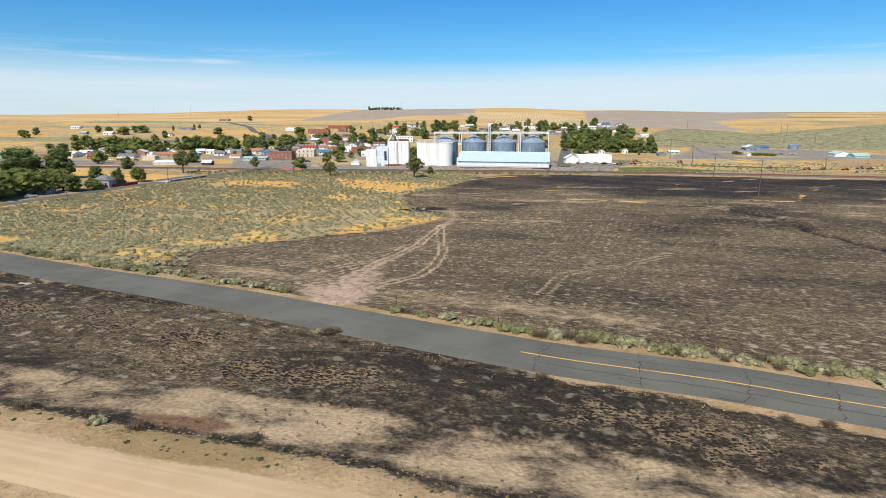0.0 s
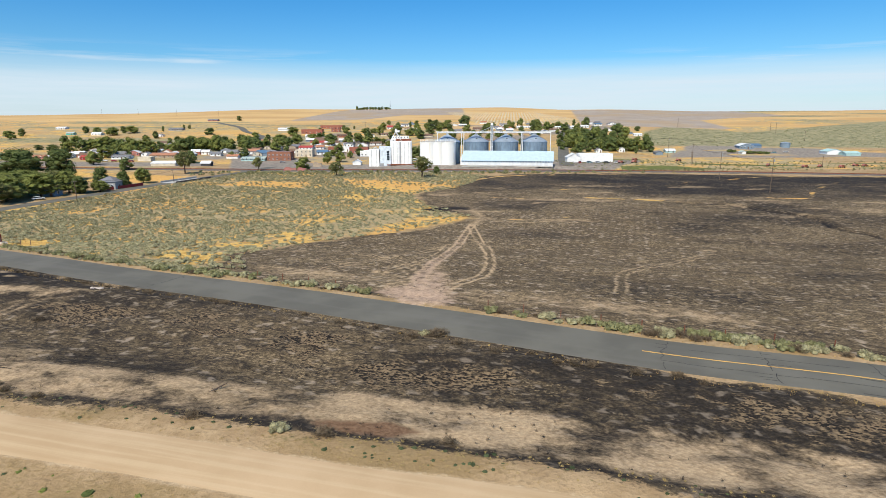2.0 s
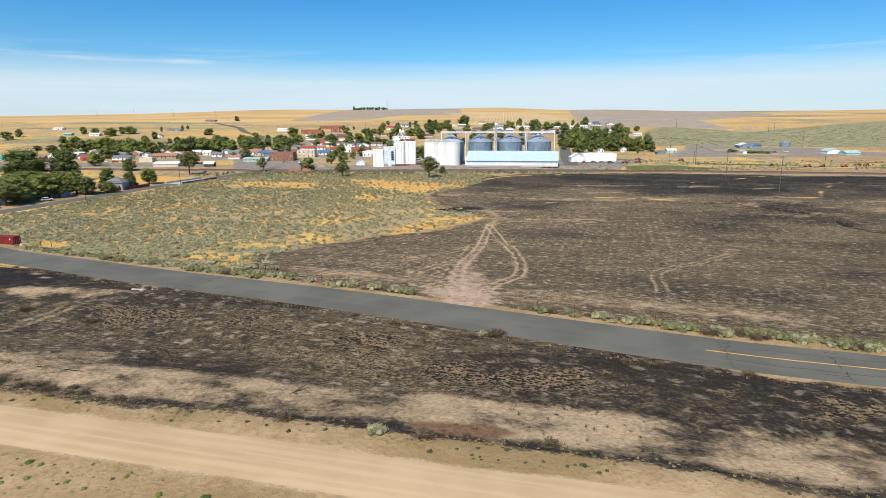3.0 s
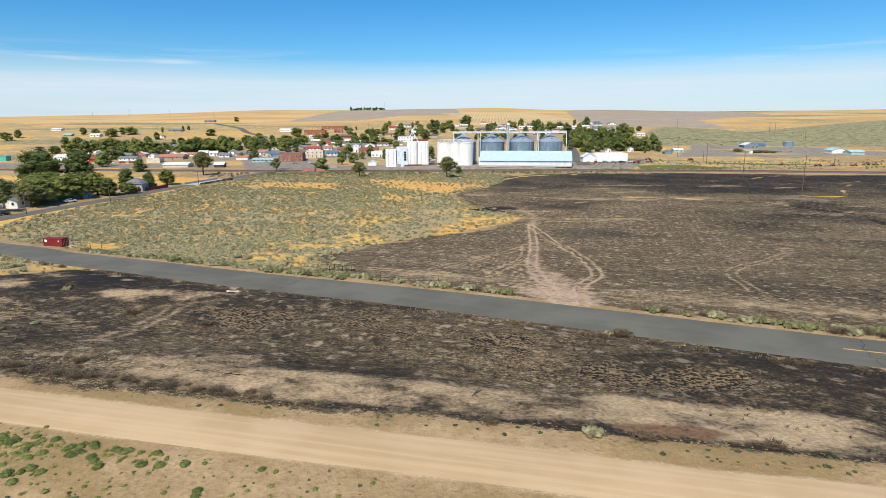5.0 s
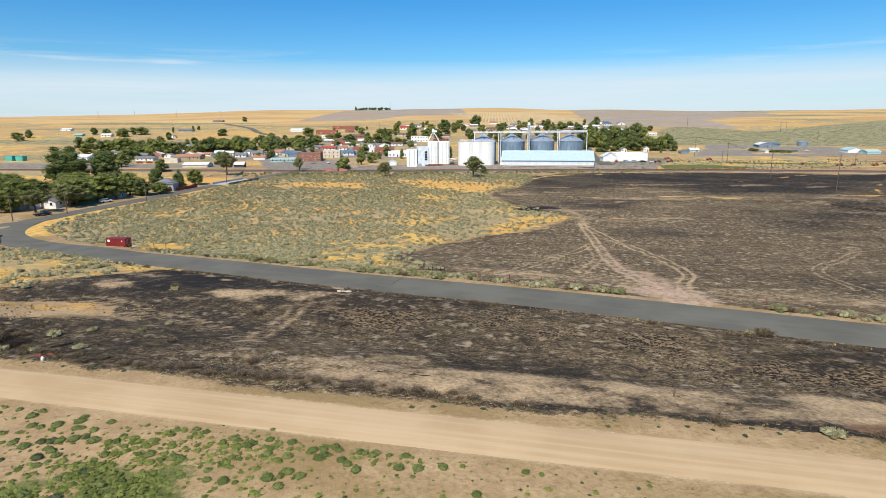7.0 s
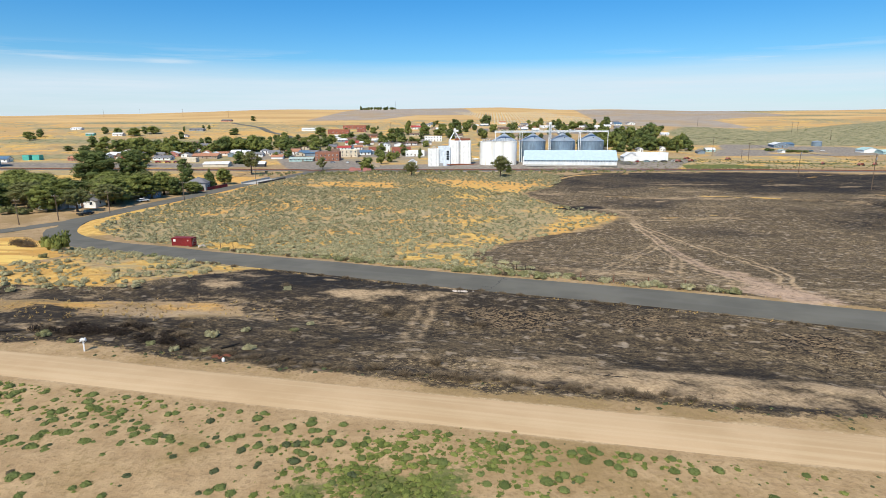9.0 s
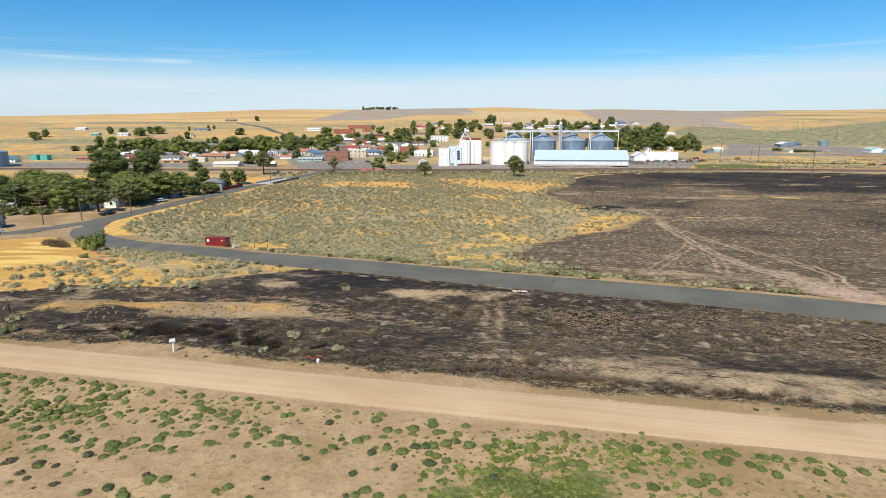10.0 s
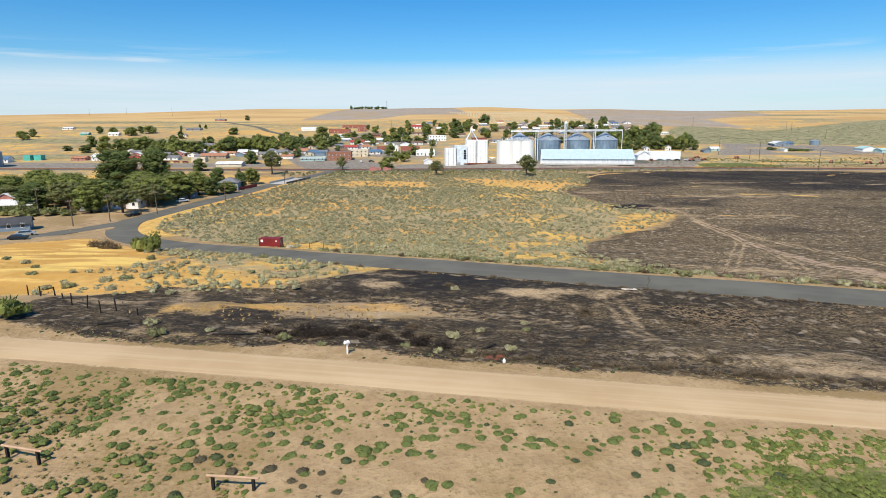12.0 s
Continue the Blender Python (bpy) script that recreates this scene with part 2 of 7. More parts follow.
def ground_mat():
    """Bare tan soil under dry grass, sage litter, ploughed fallow, gravel, burnt ground and dust, each where its cover lies."""
    n = Nodes("ground_cover", 0.95, 0, 0.12)
    huge, big, mid, fine = n.noise(0.012, 4), n.noise(0.07, 4), n.noise(0.45, 4), n.noise(2.6, 4, 0.65)
    grit = n.noise(9.0, 2, 0.6)
    patchy = n.noise(0.2, 5, 0.65, (0.55, 1.0, 1.0, -20))
    ragged = n.math("ADD", n.math("MULTIPLY", n.math("SUBTRACT", mid, 0.5), 0.6), n.math("MULTIPLY", n.math("SUBTRACT", fine, 0.5), 0.6))
    ragged = n.math("ADD", ragged, n.math("MULTIPLY", n.math("SUBTRACT", patchy, 0.5), 1.1))

    def where(name, lo=0.38, hi=0.62, rag=0.9):
        return n.step(n.math("ADD", n.attr(name), n.math("MULTIPLY", ragged, rag)), lo, hi)

    def among(v, lo, hi, k=1.0):
        return n.math("MULTIPLY", n.step(v, lo, hi), k)

    c = n.mix(n.step(mid, 0.3, 0.7), (0.36, 0.243, 0.128), (0.475, 0.335, 0.187))
    c = n.mix(among(fine, 0.46, 0.72, 0.6), c, (0.235, 0.16, 0.088))
    dry = n.step(n.math("ADD", big, n.math("MULTIPLY", ragged, 0.35)), 0.46, 0.62)
    c = n.mix(n.math("MULTIPLY", dry, 0.7), c, (0.27, 0.185, 0.082))
    c = n.mix(among(grit, 0.58, 0.74, 0.3), c, (0.22, 0.155, 0.085))
    gold = n.mix(n.step(mid, 0.3, 0.7), (0.54, 0.31, 0.08), (0.74, 0.50, 0.16))
    gold = n.mix(among(fine, 0.5, 0.75, 0.6), gold, (0.34, 0.20, 0.065))
    gold = n.mix(n.math("MULTIPLY", n.step(huge, 0.42, 0.56), 0.6), gold, (0.64, 0.34, 0.11))
    sweep = n.noise(0.17, 4, 0.5, (0.3, 1.0, 1.0, -8))
    gold = n.mix(n.math("MULTIPLY", among(sweep, 0.54, 0.42, 0.7), n.attr("ripe")), gold, (0.56, 0.31, 0.075))
    gold = n.mix(n.math("MULTIPLY", among(sweep, 0.5, 0.62, 0.8), n.attr("ripe")), gold, (0.86, 0.60, 0.17))
    c = n.mix(where("gold"), c, gold)
    # wheat on the far hills, paled so that some distance haze is in its colour
    wheat = n.mix(n.step(n.noise(0.02, 4, 0.5, (0.3, 1.0, 1.0)), 0.35, 0.65), (0.50, 0.315, 0.135), (0.62, 0.42, 0.19))
    c = n.mix(n.attr("wheat"), c, wheat)
    litter = n.mix(n.step(fine, 0.35, 0.65), (0.30, 0.235, 0.13), (0.47, 0.37, 0.20))
    litter = n.mix(n.step(n.math("ADD", big, n.math("MULTIPLY", ragged, 0.3)), 0.47, 0.62), litter, gold)
    c = n.mix(where("sage"), c, litter)
    scrub = n.mix(n.step(n.noise(0.16, 4, 0.6), 0.4, 0.6), (0.205, 0.20, 0.11), (0.335, 0.295, 0.165))
    c = n.mix(where("scrub", rag=0.7), c, scrub)
    furrow = n.noise(0.35, 2, 0.5, (0.08, 1.0, 1.0, 12))
    fallow = n.mix(n.step(furrow, 0.35, 0.65), (0.31, 0.255, 0.205), (0.41, 0.345, 0.28))
    fallow = n.mix(n.math("MULTIPLY", n.step(huge, 0.5, 0.6), 0.5), fallow, (0.40, 0.28, 0.15))
    c = n.mix(where("fallow", rag=0.25), c, fallow)
    lot = n.mix(n.step(mid, 0.3, 0.7), (0.19, 0.165, 0.14), (0.33, 0.285, 0.235))
    c = n.mix(where("lot", rag=0.5), c, lot)
    green = n.mix(n.step(fine, 0.35, 0.65), (0.085, 0.105, 0.032), (0.17, 0.175, 0.062))
    c = n.mix(where("green"), c, green)
    # burnt ground: black char, brown scorched earth, pale ash and stubble
    streak = n.noise(0.6, 6, 0.68, (0.75, 1.0, 1.0, -18))
    zone = n.noise(0.06, 5, 0.65, (0.5, 1.0, 1.0, -18))
    char = n.mix(n.step(fine, 0.3, 0.7), (0.017, 0.014, 0.011), (0.052, 0.041, 0.03))
    scorched = n.mix(n.step(fine, 0.3, 0.7), (0.066, 0.048, 0.029), (0.185, 0.136, 0.079))
    stubble = n.mix(n.step(fine, 0.3, 0.7), (0.31, 0.225, 0.125), (0.53, 0.39, 0.225))
    scorch = n.attr("scorch")
    brown = n.step(n.math("ADD", n.math("ADD", n.math("MULTIPLY", streak, 0.55), n.math("MULTIPLY", zone, 0.55)), n.math("MULTIPLY", scorch, 0.22)), 0.47, 0.70)
    b = n.mix(brown, char, scorched)
    flecks = n.step(n.noise(1.5, 5, 0.75, (0.8, 1.0, 1.0, -9)), 0.49, 0.64)
    lie = n.noise(0.11, 4, 0.6, (0.28, 1.0, 1.0, -10))
    b = n.mix(n.math("MULTIPLY", n.math("MULTIPLY", flecks, n.math("ADD", 0.26, n.math("MULTIPLY", scorch, 0.8), True)), n.step(lie, 0.30, 0.58)), b, stubble)
    small = n.step(n.noise(3.4, 4, 0.65, (0.7, 1.0, 1.0, -14)), 0.52, 0.64)
    b = n.mix(n.math("MULTIPLY", small, n.step(zone, 0.49, 0.66)), b, stubble)
    veins = n.step(n.math("ABSOLUTE", n.math("SUBTRACT", n.noise(0.5, 5, 0.65, (0.4, 1.0, 1.0, -22)), 0.5)), 0.03, 0.005)
    b = n.mix(n.math("MULTIPLY", veins, 0.75), b, (0.028, 0.023, 0.02))
    ash_spots = n.patches(0.62, (0.8, 1.0, 1.0), 0.18, 0.38, 0.26, 0.7)
    b = n.mix(n.math("MULTIPLY", ash_spots, n.math("ADD", 0.42, n.math("MULTIPLY", scorch, 0.4), True)), b, (0.46, 0.365, 0.265))
    pits = n.patches(4.0, (0.66, 1.0, 1.0), 0.0, 0.98, 0.3, 0.75)
    plates = n.mix(pits, n.mix(n.step(fine, 0.3, 0.7), (0.15, 0.105, 0.062), (0.31, 0.22, 0.125)), (0.022, 0.018, 0.014))
    clod = n.step(n.math("ADD", n.attr("clod"), n.math("MULTIPLY", n.math("SUBTRACT", streak, 0.5), 1.6)), 0.40, 0.60)
    b = n.mix(clod, b, plates)
    b = n.mix(n.math("MULTIPLY", n.attr("soot_dark"), n.step(streak, 0.75, 0.52)), b, (0.02, 0.018, 0.018))
    c = n.mix(where("burn", 0.42, 0.58, 0.8), c, b)
    ash = n.mix(n.step(fine, 0.3, 0.7), (0.37, 0.26, 0.15), (0.57, 0.415, 0.25))
    dust = n.math("ADD", n.attr("dust"), n.math("ADD", n.math("MULTIPLY", ragged, 0.5), n.math("MULTIPLY", n.math("SUBTRACT", streak, 0.5), 1.25)))
    c = n.mix(n.step(dust, 0.22, 1.0), c, ash)
    rose = n.math("MULTIPLY", n.step(n.math("ADD", n.attr("rose"), n.math("MULTIPLY", n.math("SUBTRACT", streak, 0.5), 1.2)), 0.3, 0.8), 0.75)
    c = n.mix(rose, c, n.mix(n.step(fine, 0.3, 0.7), (0.44, 0.30, 0.21), (0.59, 0.42, 0.305)))
    c = n.mix(where("packed", 0.35, 0.7, 0.8), c, n.mix(n.step(fine, 0.3, 0.7), (0.42, 0.295, 0.165), (0.54, 0.40, 0.245)))
    c = n.mix(where("mud", 0.3, 0.65, 0.6), c, n.mix(n.step(fine, 0.3, 0.7), (0.14, 0.08, 0.045), (0.24, 0.145, 0.085)))
    relief = n.math("ADD", n.math("MULTIPLY", fine, 0.6), n.math("ADD", n.math("MULTIPLY", mid, 0.7), n.math("MULTIPLY", grit, 0.12)))
    relief = n.math("ADD", relief, n.math("MULTIPLY", n.math("MULTIPLY", pits, n.attr("clod")), -0.5))
    n.bump(relief, 0.85, 0.22)
    return n.color(c)


GROUND = ground_mat()
BALLAST = plain("rail_ballast", (0.155, 0.14, 0.13), 0.95, scale=5)


# ---- shapes ----
class Shape:
    """Vertices and faces of one part."""

    def __init__(self):
        self.v, self.f = [], []

    def add(self, verts, faces):
        k = len(self.v)
        self.v += [tuple(p) for p in verts]
        self.f += [tuple(i + k for i in q) for q in faces]
        return self

    def box(self, x, y, z, sx, sy, sz, turn=0.0, taper=1.0):
        """A box on its base centre x, y, z; taper shrinks its top."""
        c, s = math.cos(radians(turn)), math.sin(radians(turn))
        pts = []
        for k, q in ((0, 1.0), (sz, taper)):
            for ax, ay in ((-1, -1), (1, -1), (1, 1), (-1, 1)):
                px, py = ax * sx / 2 * q, ay * sy / 2 * q
                pts.append((x + px * c - py * s, y + px * s + py * c, z + k))
        return self.add(pts, [(3, 2, 1, 0), (4, 5, 6, 7), (0, 1, 5, 4), (1, 2, 6, 5), (2, 3, 7, 6), (3, 0, 4, 7)])

    def tube(self, x, y, rings, n=16, caps=True):
        """A turned body from rings of (height, radius)."""
        pts = [(x + r * math.cos(2 * math.pi * i / n), y + r * math.sin(2 * math.pi * i / n), z) for z, r in rings for i in range(n)]
        faces = [(a * n + i, a * n + (i + 1) % n, (a + 1) * n + (i + 1) % n, (a + 1) * n + i) for a in range(len(rings) - 1) for i in range(n)]
        if caps:
            faces += [tuple(range(n))[::-1], tuple(range((len(rings) - 1) * n, len(rings) * n))]
        return self.add(pts, faces)

    def bar(self, a, b, r=0.05, n=6, r2=None):
        """A round bar from a to b."""
        a, b = Vector(a), Vector(b)
        q = (b - a).to_track_quat("Z", "Y")
        pts = []
        for p, rr in ((a, r), (b, r if r2 is None else r2)):
            pts += [p + q @ Vector((rr * math.cos(2 * math.pi * i / n), rr * math.sin(2 * math.pi * i / n), 0)) for i in range(n)]
        return self.add(pts, [(i, (i + 1) % n, n + (i + 1) % n, n + i) for i in range(n)] + [tuple(range(n))[::-1], tuple(range(n, 2 * n))])

    def mesh(self, name, material, smooth=False):
        m = bpy.data.meshes.new(name)
        m.from_pydata(self.v, [], self.f)
        m.materials.append(material)
        if smooth:
            m.shade_smooth()
        return m


def array_mesh(name, verts, faces, material):
    """A mesh from arrays; all faces have the same number of corners."""
    m = bpy.data.meshes.new(name)
    verts, faces = np.asarray(verts, np.float32), np.asarray(faces, np.int32)
    k = faces.shape[1]
    m.vertices.add(len(verts)), m.loops.add(faces.size), m.polygons.add(len(faces))
    m.vertices.foreach_set("co", verts.ravel())
    m.loops.foreach_set("vertex_index", faces.ravel())
    m.polygons.foreach_set("loop_start", np.arange(0, faces.size, k, dtype=np.int32))
    m.update(calc_edges=True)
    m.shade_flat()
    m.materials.append(material)
    return m


def thing(name, x, y, z, turn, label, category, group="", kind=""):
    ob = new(name)
    ob.matrix_basis = pose(x, y, z, 0, 0, turn)
    return tagged(ob, label, category, group, kind)


def part(name, shape, material, parent, label="", smooth=False, at=None):
    data = shape if isinstance(shape, bpy.types.Mesh) else shape.mesh(name, material, smooth)
    ob = new(name, data)
    ob.parent = parent
    if at is not None:
        ob.matrix_basis = at
    return tagged(ob, label) if label else ob


def lone(name, shape, material, x, y, z, turn, label, category, group="", kind="", smooth=False):
    """A thing that is one mesh."""
    data = shape if isinstance(shape, bpy.types.Mesh) else shape.mesh(name, material, smooth)
    ob = new(name, data)
    ob.matrix_basis = pose(x, y, z, 0, 0, turn)
    return tagged(ob, label, category, group, kind)


# ---- lie of the land ----
NEAR_U = (-60, -5, 10, 20, 28, 34, 41, 46, 60, 66, 75, 86, 96, 106, 120, 135, 150, 180, 285)
NEAR_Z = (1.6, 1.9, 2.1, 2.3, 1.9, 1.4, 0.1, -0.3, -0.4, -0.9, -1.6, -2.3, -3.2, -4.3, -5.5, -6.9, -7.8, -8.5, -8.4)
FAR_Y = (330, 380, 470, 510, 560, 650, 735, 800, 910, 955)
FAR_Z = (-8.4, -8.3, -8.0, -6.0, -3.0, 4.0, 12.0, 17.0, 24.0, 28.0)
RISE_Y = (955, 1100, 1300, 1500, 1800, 2500, 4600)
RISE_Z = (0.0, 9.0, 22.0, 29.0, 35.0, 42.0, 10.0)
AZ_X = (-0.8, -0.45, -0.2, -0.1, 0.0, 0.15, 0.27, 0.4, 0.6, 0.8)
AZ_S = (0.52, 0.55, 0.9, 0.97, 1.03, 1.0, 0.8, 0.7, 0.68, 0.75)


def lie(x, y):
    """The land without its roads: a terrace above a flat valley floor, then hills."""
    tilt = np.interp(y, (80, 150), (0.37, 0.15))
    near = np.interp(y + tilt * np.clip(x, -260, 260), NEAR_U, NEAR_Z)
    side = np.interp((x + 40) / np.maximum(y, 300), AZ_X, AZ_S)
    far = np.interp(y, FAR_Y, FAR_Z) + side * np.interp(y, RISE_Y, RISE_Z)
    far = far + np.clip((y - 900) / 500, 0, 1) * (2.2 * np.sin(x / 170 + y / 310) + 1.2 * np.sin(x / 71 - y / 130))
    far = far + 1.9 * np.clip((y - 393) / 8, 0, 1) * np.clip((490 - y) / 45, 0, 1) * np.clip((x + 55) / 45, 0, 1) * np.clip((210 - x) / 60, 0, 1)
    f = np.clip((y - 280) / 60, 0, 1)
    return near * (1 - f) + far * f


def smooth_line(pts, spacing=2.0):
    """Points along a rounded line (Catmull-Rom) at even steps."""
    p = np.array([(2 * pts[0][0] - pts[1][0], 2 * pts[0][1] - pts[1][1]), *pts, (2 * pts[-1][0] - pts[-2][0], 2 * pts[-1][1] - pts[-2][1])], float)
    out = []
    for i in range(1, len(p) - 2):
        a, b, c, d = p[i - 1:i + 3]
        n = max(2, int(np.hypot(*(c - b)) / spacing))
        for k in range(n):
            t = k / n
            out.append(0.5 * (2 * b + (c - a) * t + (2 * a - 5 * b + 4 * c - d) * t * t + (3 * b - a - 3 * c + d) * t ** 3))
    out.append(p[-2])
    return np.array(out)


def near_line(x, y, line):
    """Distance to a line and the place along it, in steps."""
    best, which = np.full(x.shape, 1e9), np.zeros(x.shape)
    for i in range(len(line) - 1):
        a, d = line[i], line[i + 1] - line[i]
        t = np.clip(((x - a[0]) * d[0] + (y - a[1]) * d[1]) / (d @ d), 0, 1)
        e = np.hypot(x - a[0] - t * d[0], y - a[1] - t * d[1])
        m = e < best
        best, which = np.where(m, e, best), np.where(m, i + t, which)
    return best, which


def inside(x, y, pts, soft=1.0):
    """1 within a closed outline, 0 outside, with a soft edge."""
    p = np.array(pts, float)
    closed = np.vstack((p, p[:1]))
    d, _ = near_line(x, y, closed)
    odd = np.zeros(x.shape, bool)
    for a, b in zip(closed[:-1], closed[1:]):
        cross = (a[1] > y) != (b[1] > y)
        odd ^= cross & (x < (b[0] - a[0]) * (y - a[1]) / (b[1] - a[1] + 1e-12) + a[0])
    return np.clip(0.5 + np.where(odd, d, -d) / (2 * soft), 0, 1)


ROAD = smooth_line([(400, -115), (150, -2), (75, 31), (39, 46.5), (27, 52.3), (13, 57.4), (1, 63.4), (-16, 72.6), (-37.5, 84), (-66, 97.7), (-88, 110), (-109.5, 123.5),
                    (-133.5, 143.5), (-151.5, 156), (-165, 167.5), (-177, 184), (-183, 206), (-178, 234), (-167, 277), (-157, 321), (-136, 388), (-128, 430)], 3.0)
BRANCH = smooth_line([(-183, 204), (-191, 190), (-202, 171), (-222, 140), (-260, 90)], 3.0)
TRACK = smooth_line([(260, -95), (60, 4), (20, 19.8), (-9, 29.4), (-20, 32.0), (-34, 36.1), (-48, 39.7), (-65, 44.4), (-86, 50.5), (-104, 56.0), (-120, 60.6), (-137, 65.4), (-165, 73), (-240, 92)], 3.0)
RAILWAY = smooth_line([(-900, 520), (-420, 447), (-300, 428), (-241, 417), (-130, 399), (-70, 392), (50, 383), (160, 365), (260, 339), (420, 292), (900, 130)], 8.0)
STREET = smooth_line([(84, 402), (105, 500), (132, 616), (166, 746), (190, 850)], 6.0)
HILL_ROAD = smooth_line([(-150, 480), (-185, 590), (-203, 672), (-209, 697), (-240, 743), (-268, 807), (-330, 900)], 6.0)


def ground_z(x, y):
    """Height of the ground, with the road beds levelled in."""
    x, y = np.asarray(x, float), np.asarray(y, float)
    z = lie(x, y)
    box = (y < 440) & (x > -280) & (x < 200)
    if np.any(box):
        for line, half, lift in ((ROAD, 4.9, -0.32), (TRACK, 3.2, 0.0), (BRANCH, 4.0, -0.1)):
            d, i = near_line(x[box] if x.ndim else x, y[box] if y.ndim else y, line)
            mid = np.interp(i, np.arange(len(line)), lie(line[:, 0], line[:, 1]) + lift)
            w = 1 - np.clip((d - half) / 4.5, 0, 1)
            w = w * w * (3 - 2 * w)
            if x.ndim:
                z[box] = z[box] * (1 - w) + mid * w
            else:
                z = z * (1 - w) + mid * w
    return z


def gz(x, y):
    return float(ground_z(np.array([x]), np.array([y]))[0])


# ---- ground ----
def steps(*runs):
    """Grid lines: runs of (from, to, spacing), then growing outwards."""
    out = []
    for a, b, s in runs:
        out += list(np.arange(a, b - 1e-6, s))
    return out


def growing(start, end, first, factor):
    out, s, v = [], first, start
    while abs(v) < abs(end):
        v += s
        s *= factor
        out.append(v)
    return out


gx = np.array(growing(-330, -4600, -4.0, 1.09)[::-1] + steps((-330, -215, 3.0), (-215, -146, 2.0), (-146, -62, 0.85), (-62, 48, 0.7), (48, 160, 1.7), (160, 330, 3.4), (330, 331, 2)) + growing(332, 4600, 4.0, 1.09))
gy = np.array(growing(24, -2400, -2.0, 1.16)[::-1] + steps((24, 62, 0.7), (62, 150, 0.85), (150, 190, 1.2), (190, 380, 2.0), (380, 560, 3.0), (560, 980, 5.0)) + growing(980, 4600, 8.0, 1.05))
GX, GY = np.meshgrid(gx, gy)
fx, fy = GX.ravel(), GY.ravel()
fz = ground_z(fx, fy)
close = (fy < 420) & (np.abs(fx) < 340)
d_road = np.full(fx.shape, 999.0)
d_track = np.full(fx.shape, 999.0)
d_road[close] = near_line(fx[close], fy[close], ROAD)[0]
d_track[close] = near_line(fx[close], fy[close], TRACK)[0]


def waves(x, y, size, seed):
    """Smooth uneven noise between about -1 and 1, with features of that size."""
    x, y = np.asarray(x, float), np.asarray(y, float)
    total = np.zeros(np.broadcast(x, y).shape)
    for k, (f, amp) in enumerate(((1.0, 0.8), (2.1, 0.45))):
        table = np.random.default_rng(seed * 7 + k).uniform(-1, 1, (64, 64))
        u, v = x * f / size + 300.3, y * f / size + 300.7
        i, j = np.floor(u).astype(int), np.floor(v).astype(int)
        a, b = u - i, v - j
        a, b = a * a * (3 - 2 * a), b * b * (3 - 2 * b)
        i, j, i2, j2 = i % 64, j % 64, (i + 1) % 64, (j + 1) % 64
        total = total + amp * ((table[i, j] * (1 - a) + table[i2, j] * a) * (1 - b) + (table[i, j2] * (1 - a) + table[i2, j2] * a) * b)
    return total


# a washed-out gully across the burnt field
GULLY = smooth_line([(88, 229), (98, 226), (107, 221.7), (112.8, 203.6), (118, 189), (112, 172), (113.7, 157.8), (113.6, 143.5), (118, 124)], 2.0)
d_gully = near_line(fx, fy, GULLY)[0]
fz = fz - 1.1 * np.clip(1.15 - d_gully / 2.2, 0, 1)

# small hummocks beside the roads
bumpy = np.clip((np.minimum(d_road, d_track) - 5) / 4, 0, 1) * (fy < 420)
fz = fz + bumpy * (0.22 * waves(fx, fy, 6, 1) + 0.12 * waves(fx, fy, 2.2, 2) * (fx > -62) * (fx < 48) * (fy < 190))

BURN_FIELD = [(420, -108), (150, 6), (75, 38), (43, 53), (14, 65), (-14, 77), (-34, 87), (-50, 100), (-53, 106), (-58, 126), (-49, 149), (-32, 163), (-13, 178), (2, 197), (-14, 225), (-20, 261), (0, 290), (20, 345),
              (45, 360), (112, 360), (250, 327), (420, 275)]
BURN_STRIP = [(420, -130), (150, -25), (60, 12), (-1, 31.5), (-7, 34.5), (-17, 37.5), (-34, 41), (-45, 43.5), (-58, 47.5), (-72, 51), (-88, 55.5), (-95, 58), (-104, 62), (-114, 63), (-124, 65.5), (-138, 71), (-144, 75),
              (-142, 86), (-132, 93), (-116, 92), (-107, 100), (-97, 110), (-84, 106), (-66, 95.5), (-37.5, 82), (-16, 70.6), (-2, 62.2), (13, 52), (35, 41), (150, -13), (420, -126)]
SAGE_FIELD = [(-51, 107), (-57, 130), (-49, 149), (-31, 164), (-13, 181), (1, 198), (-16, 228), (-22, 261), (2, 287), (22, 350), (0, 368), (-60, 376), (-132, 384), (-150, 330), (-160, 283), (-171, 238), (-176, 210), (-171, 190),
              (-160, 175), (-146, 162), (-128, 150), (-106, 130), (-86, 117), (-64, 105)]
SAGE_STRIP = [(-94, 113), (-106, 101), (-116, 90), (-132, 91), (-148, 88), (-150, 104), (-143, 112), (-141, 124), (-152, 140), (-160, 157), (-146, 146), (-128, 132), (-109, 118)]
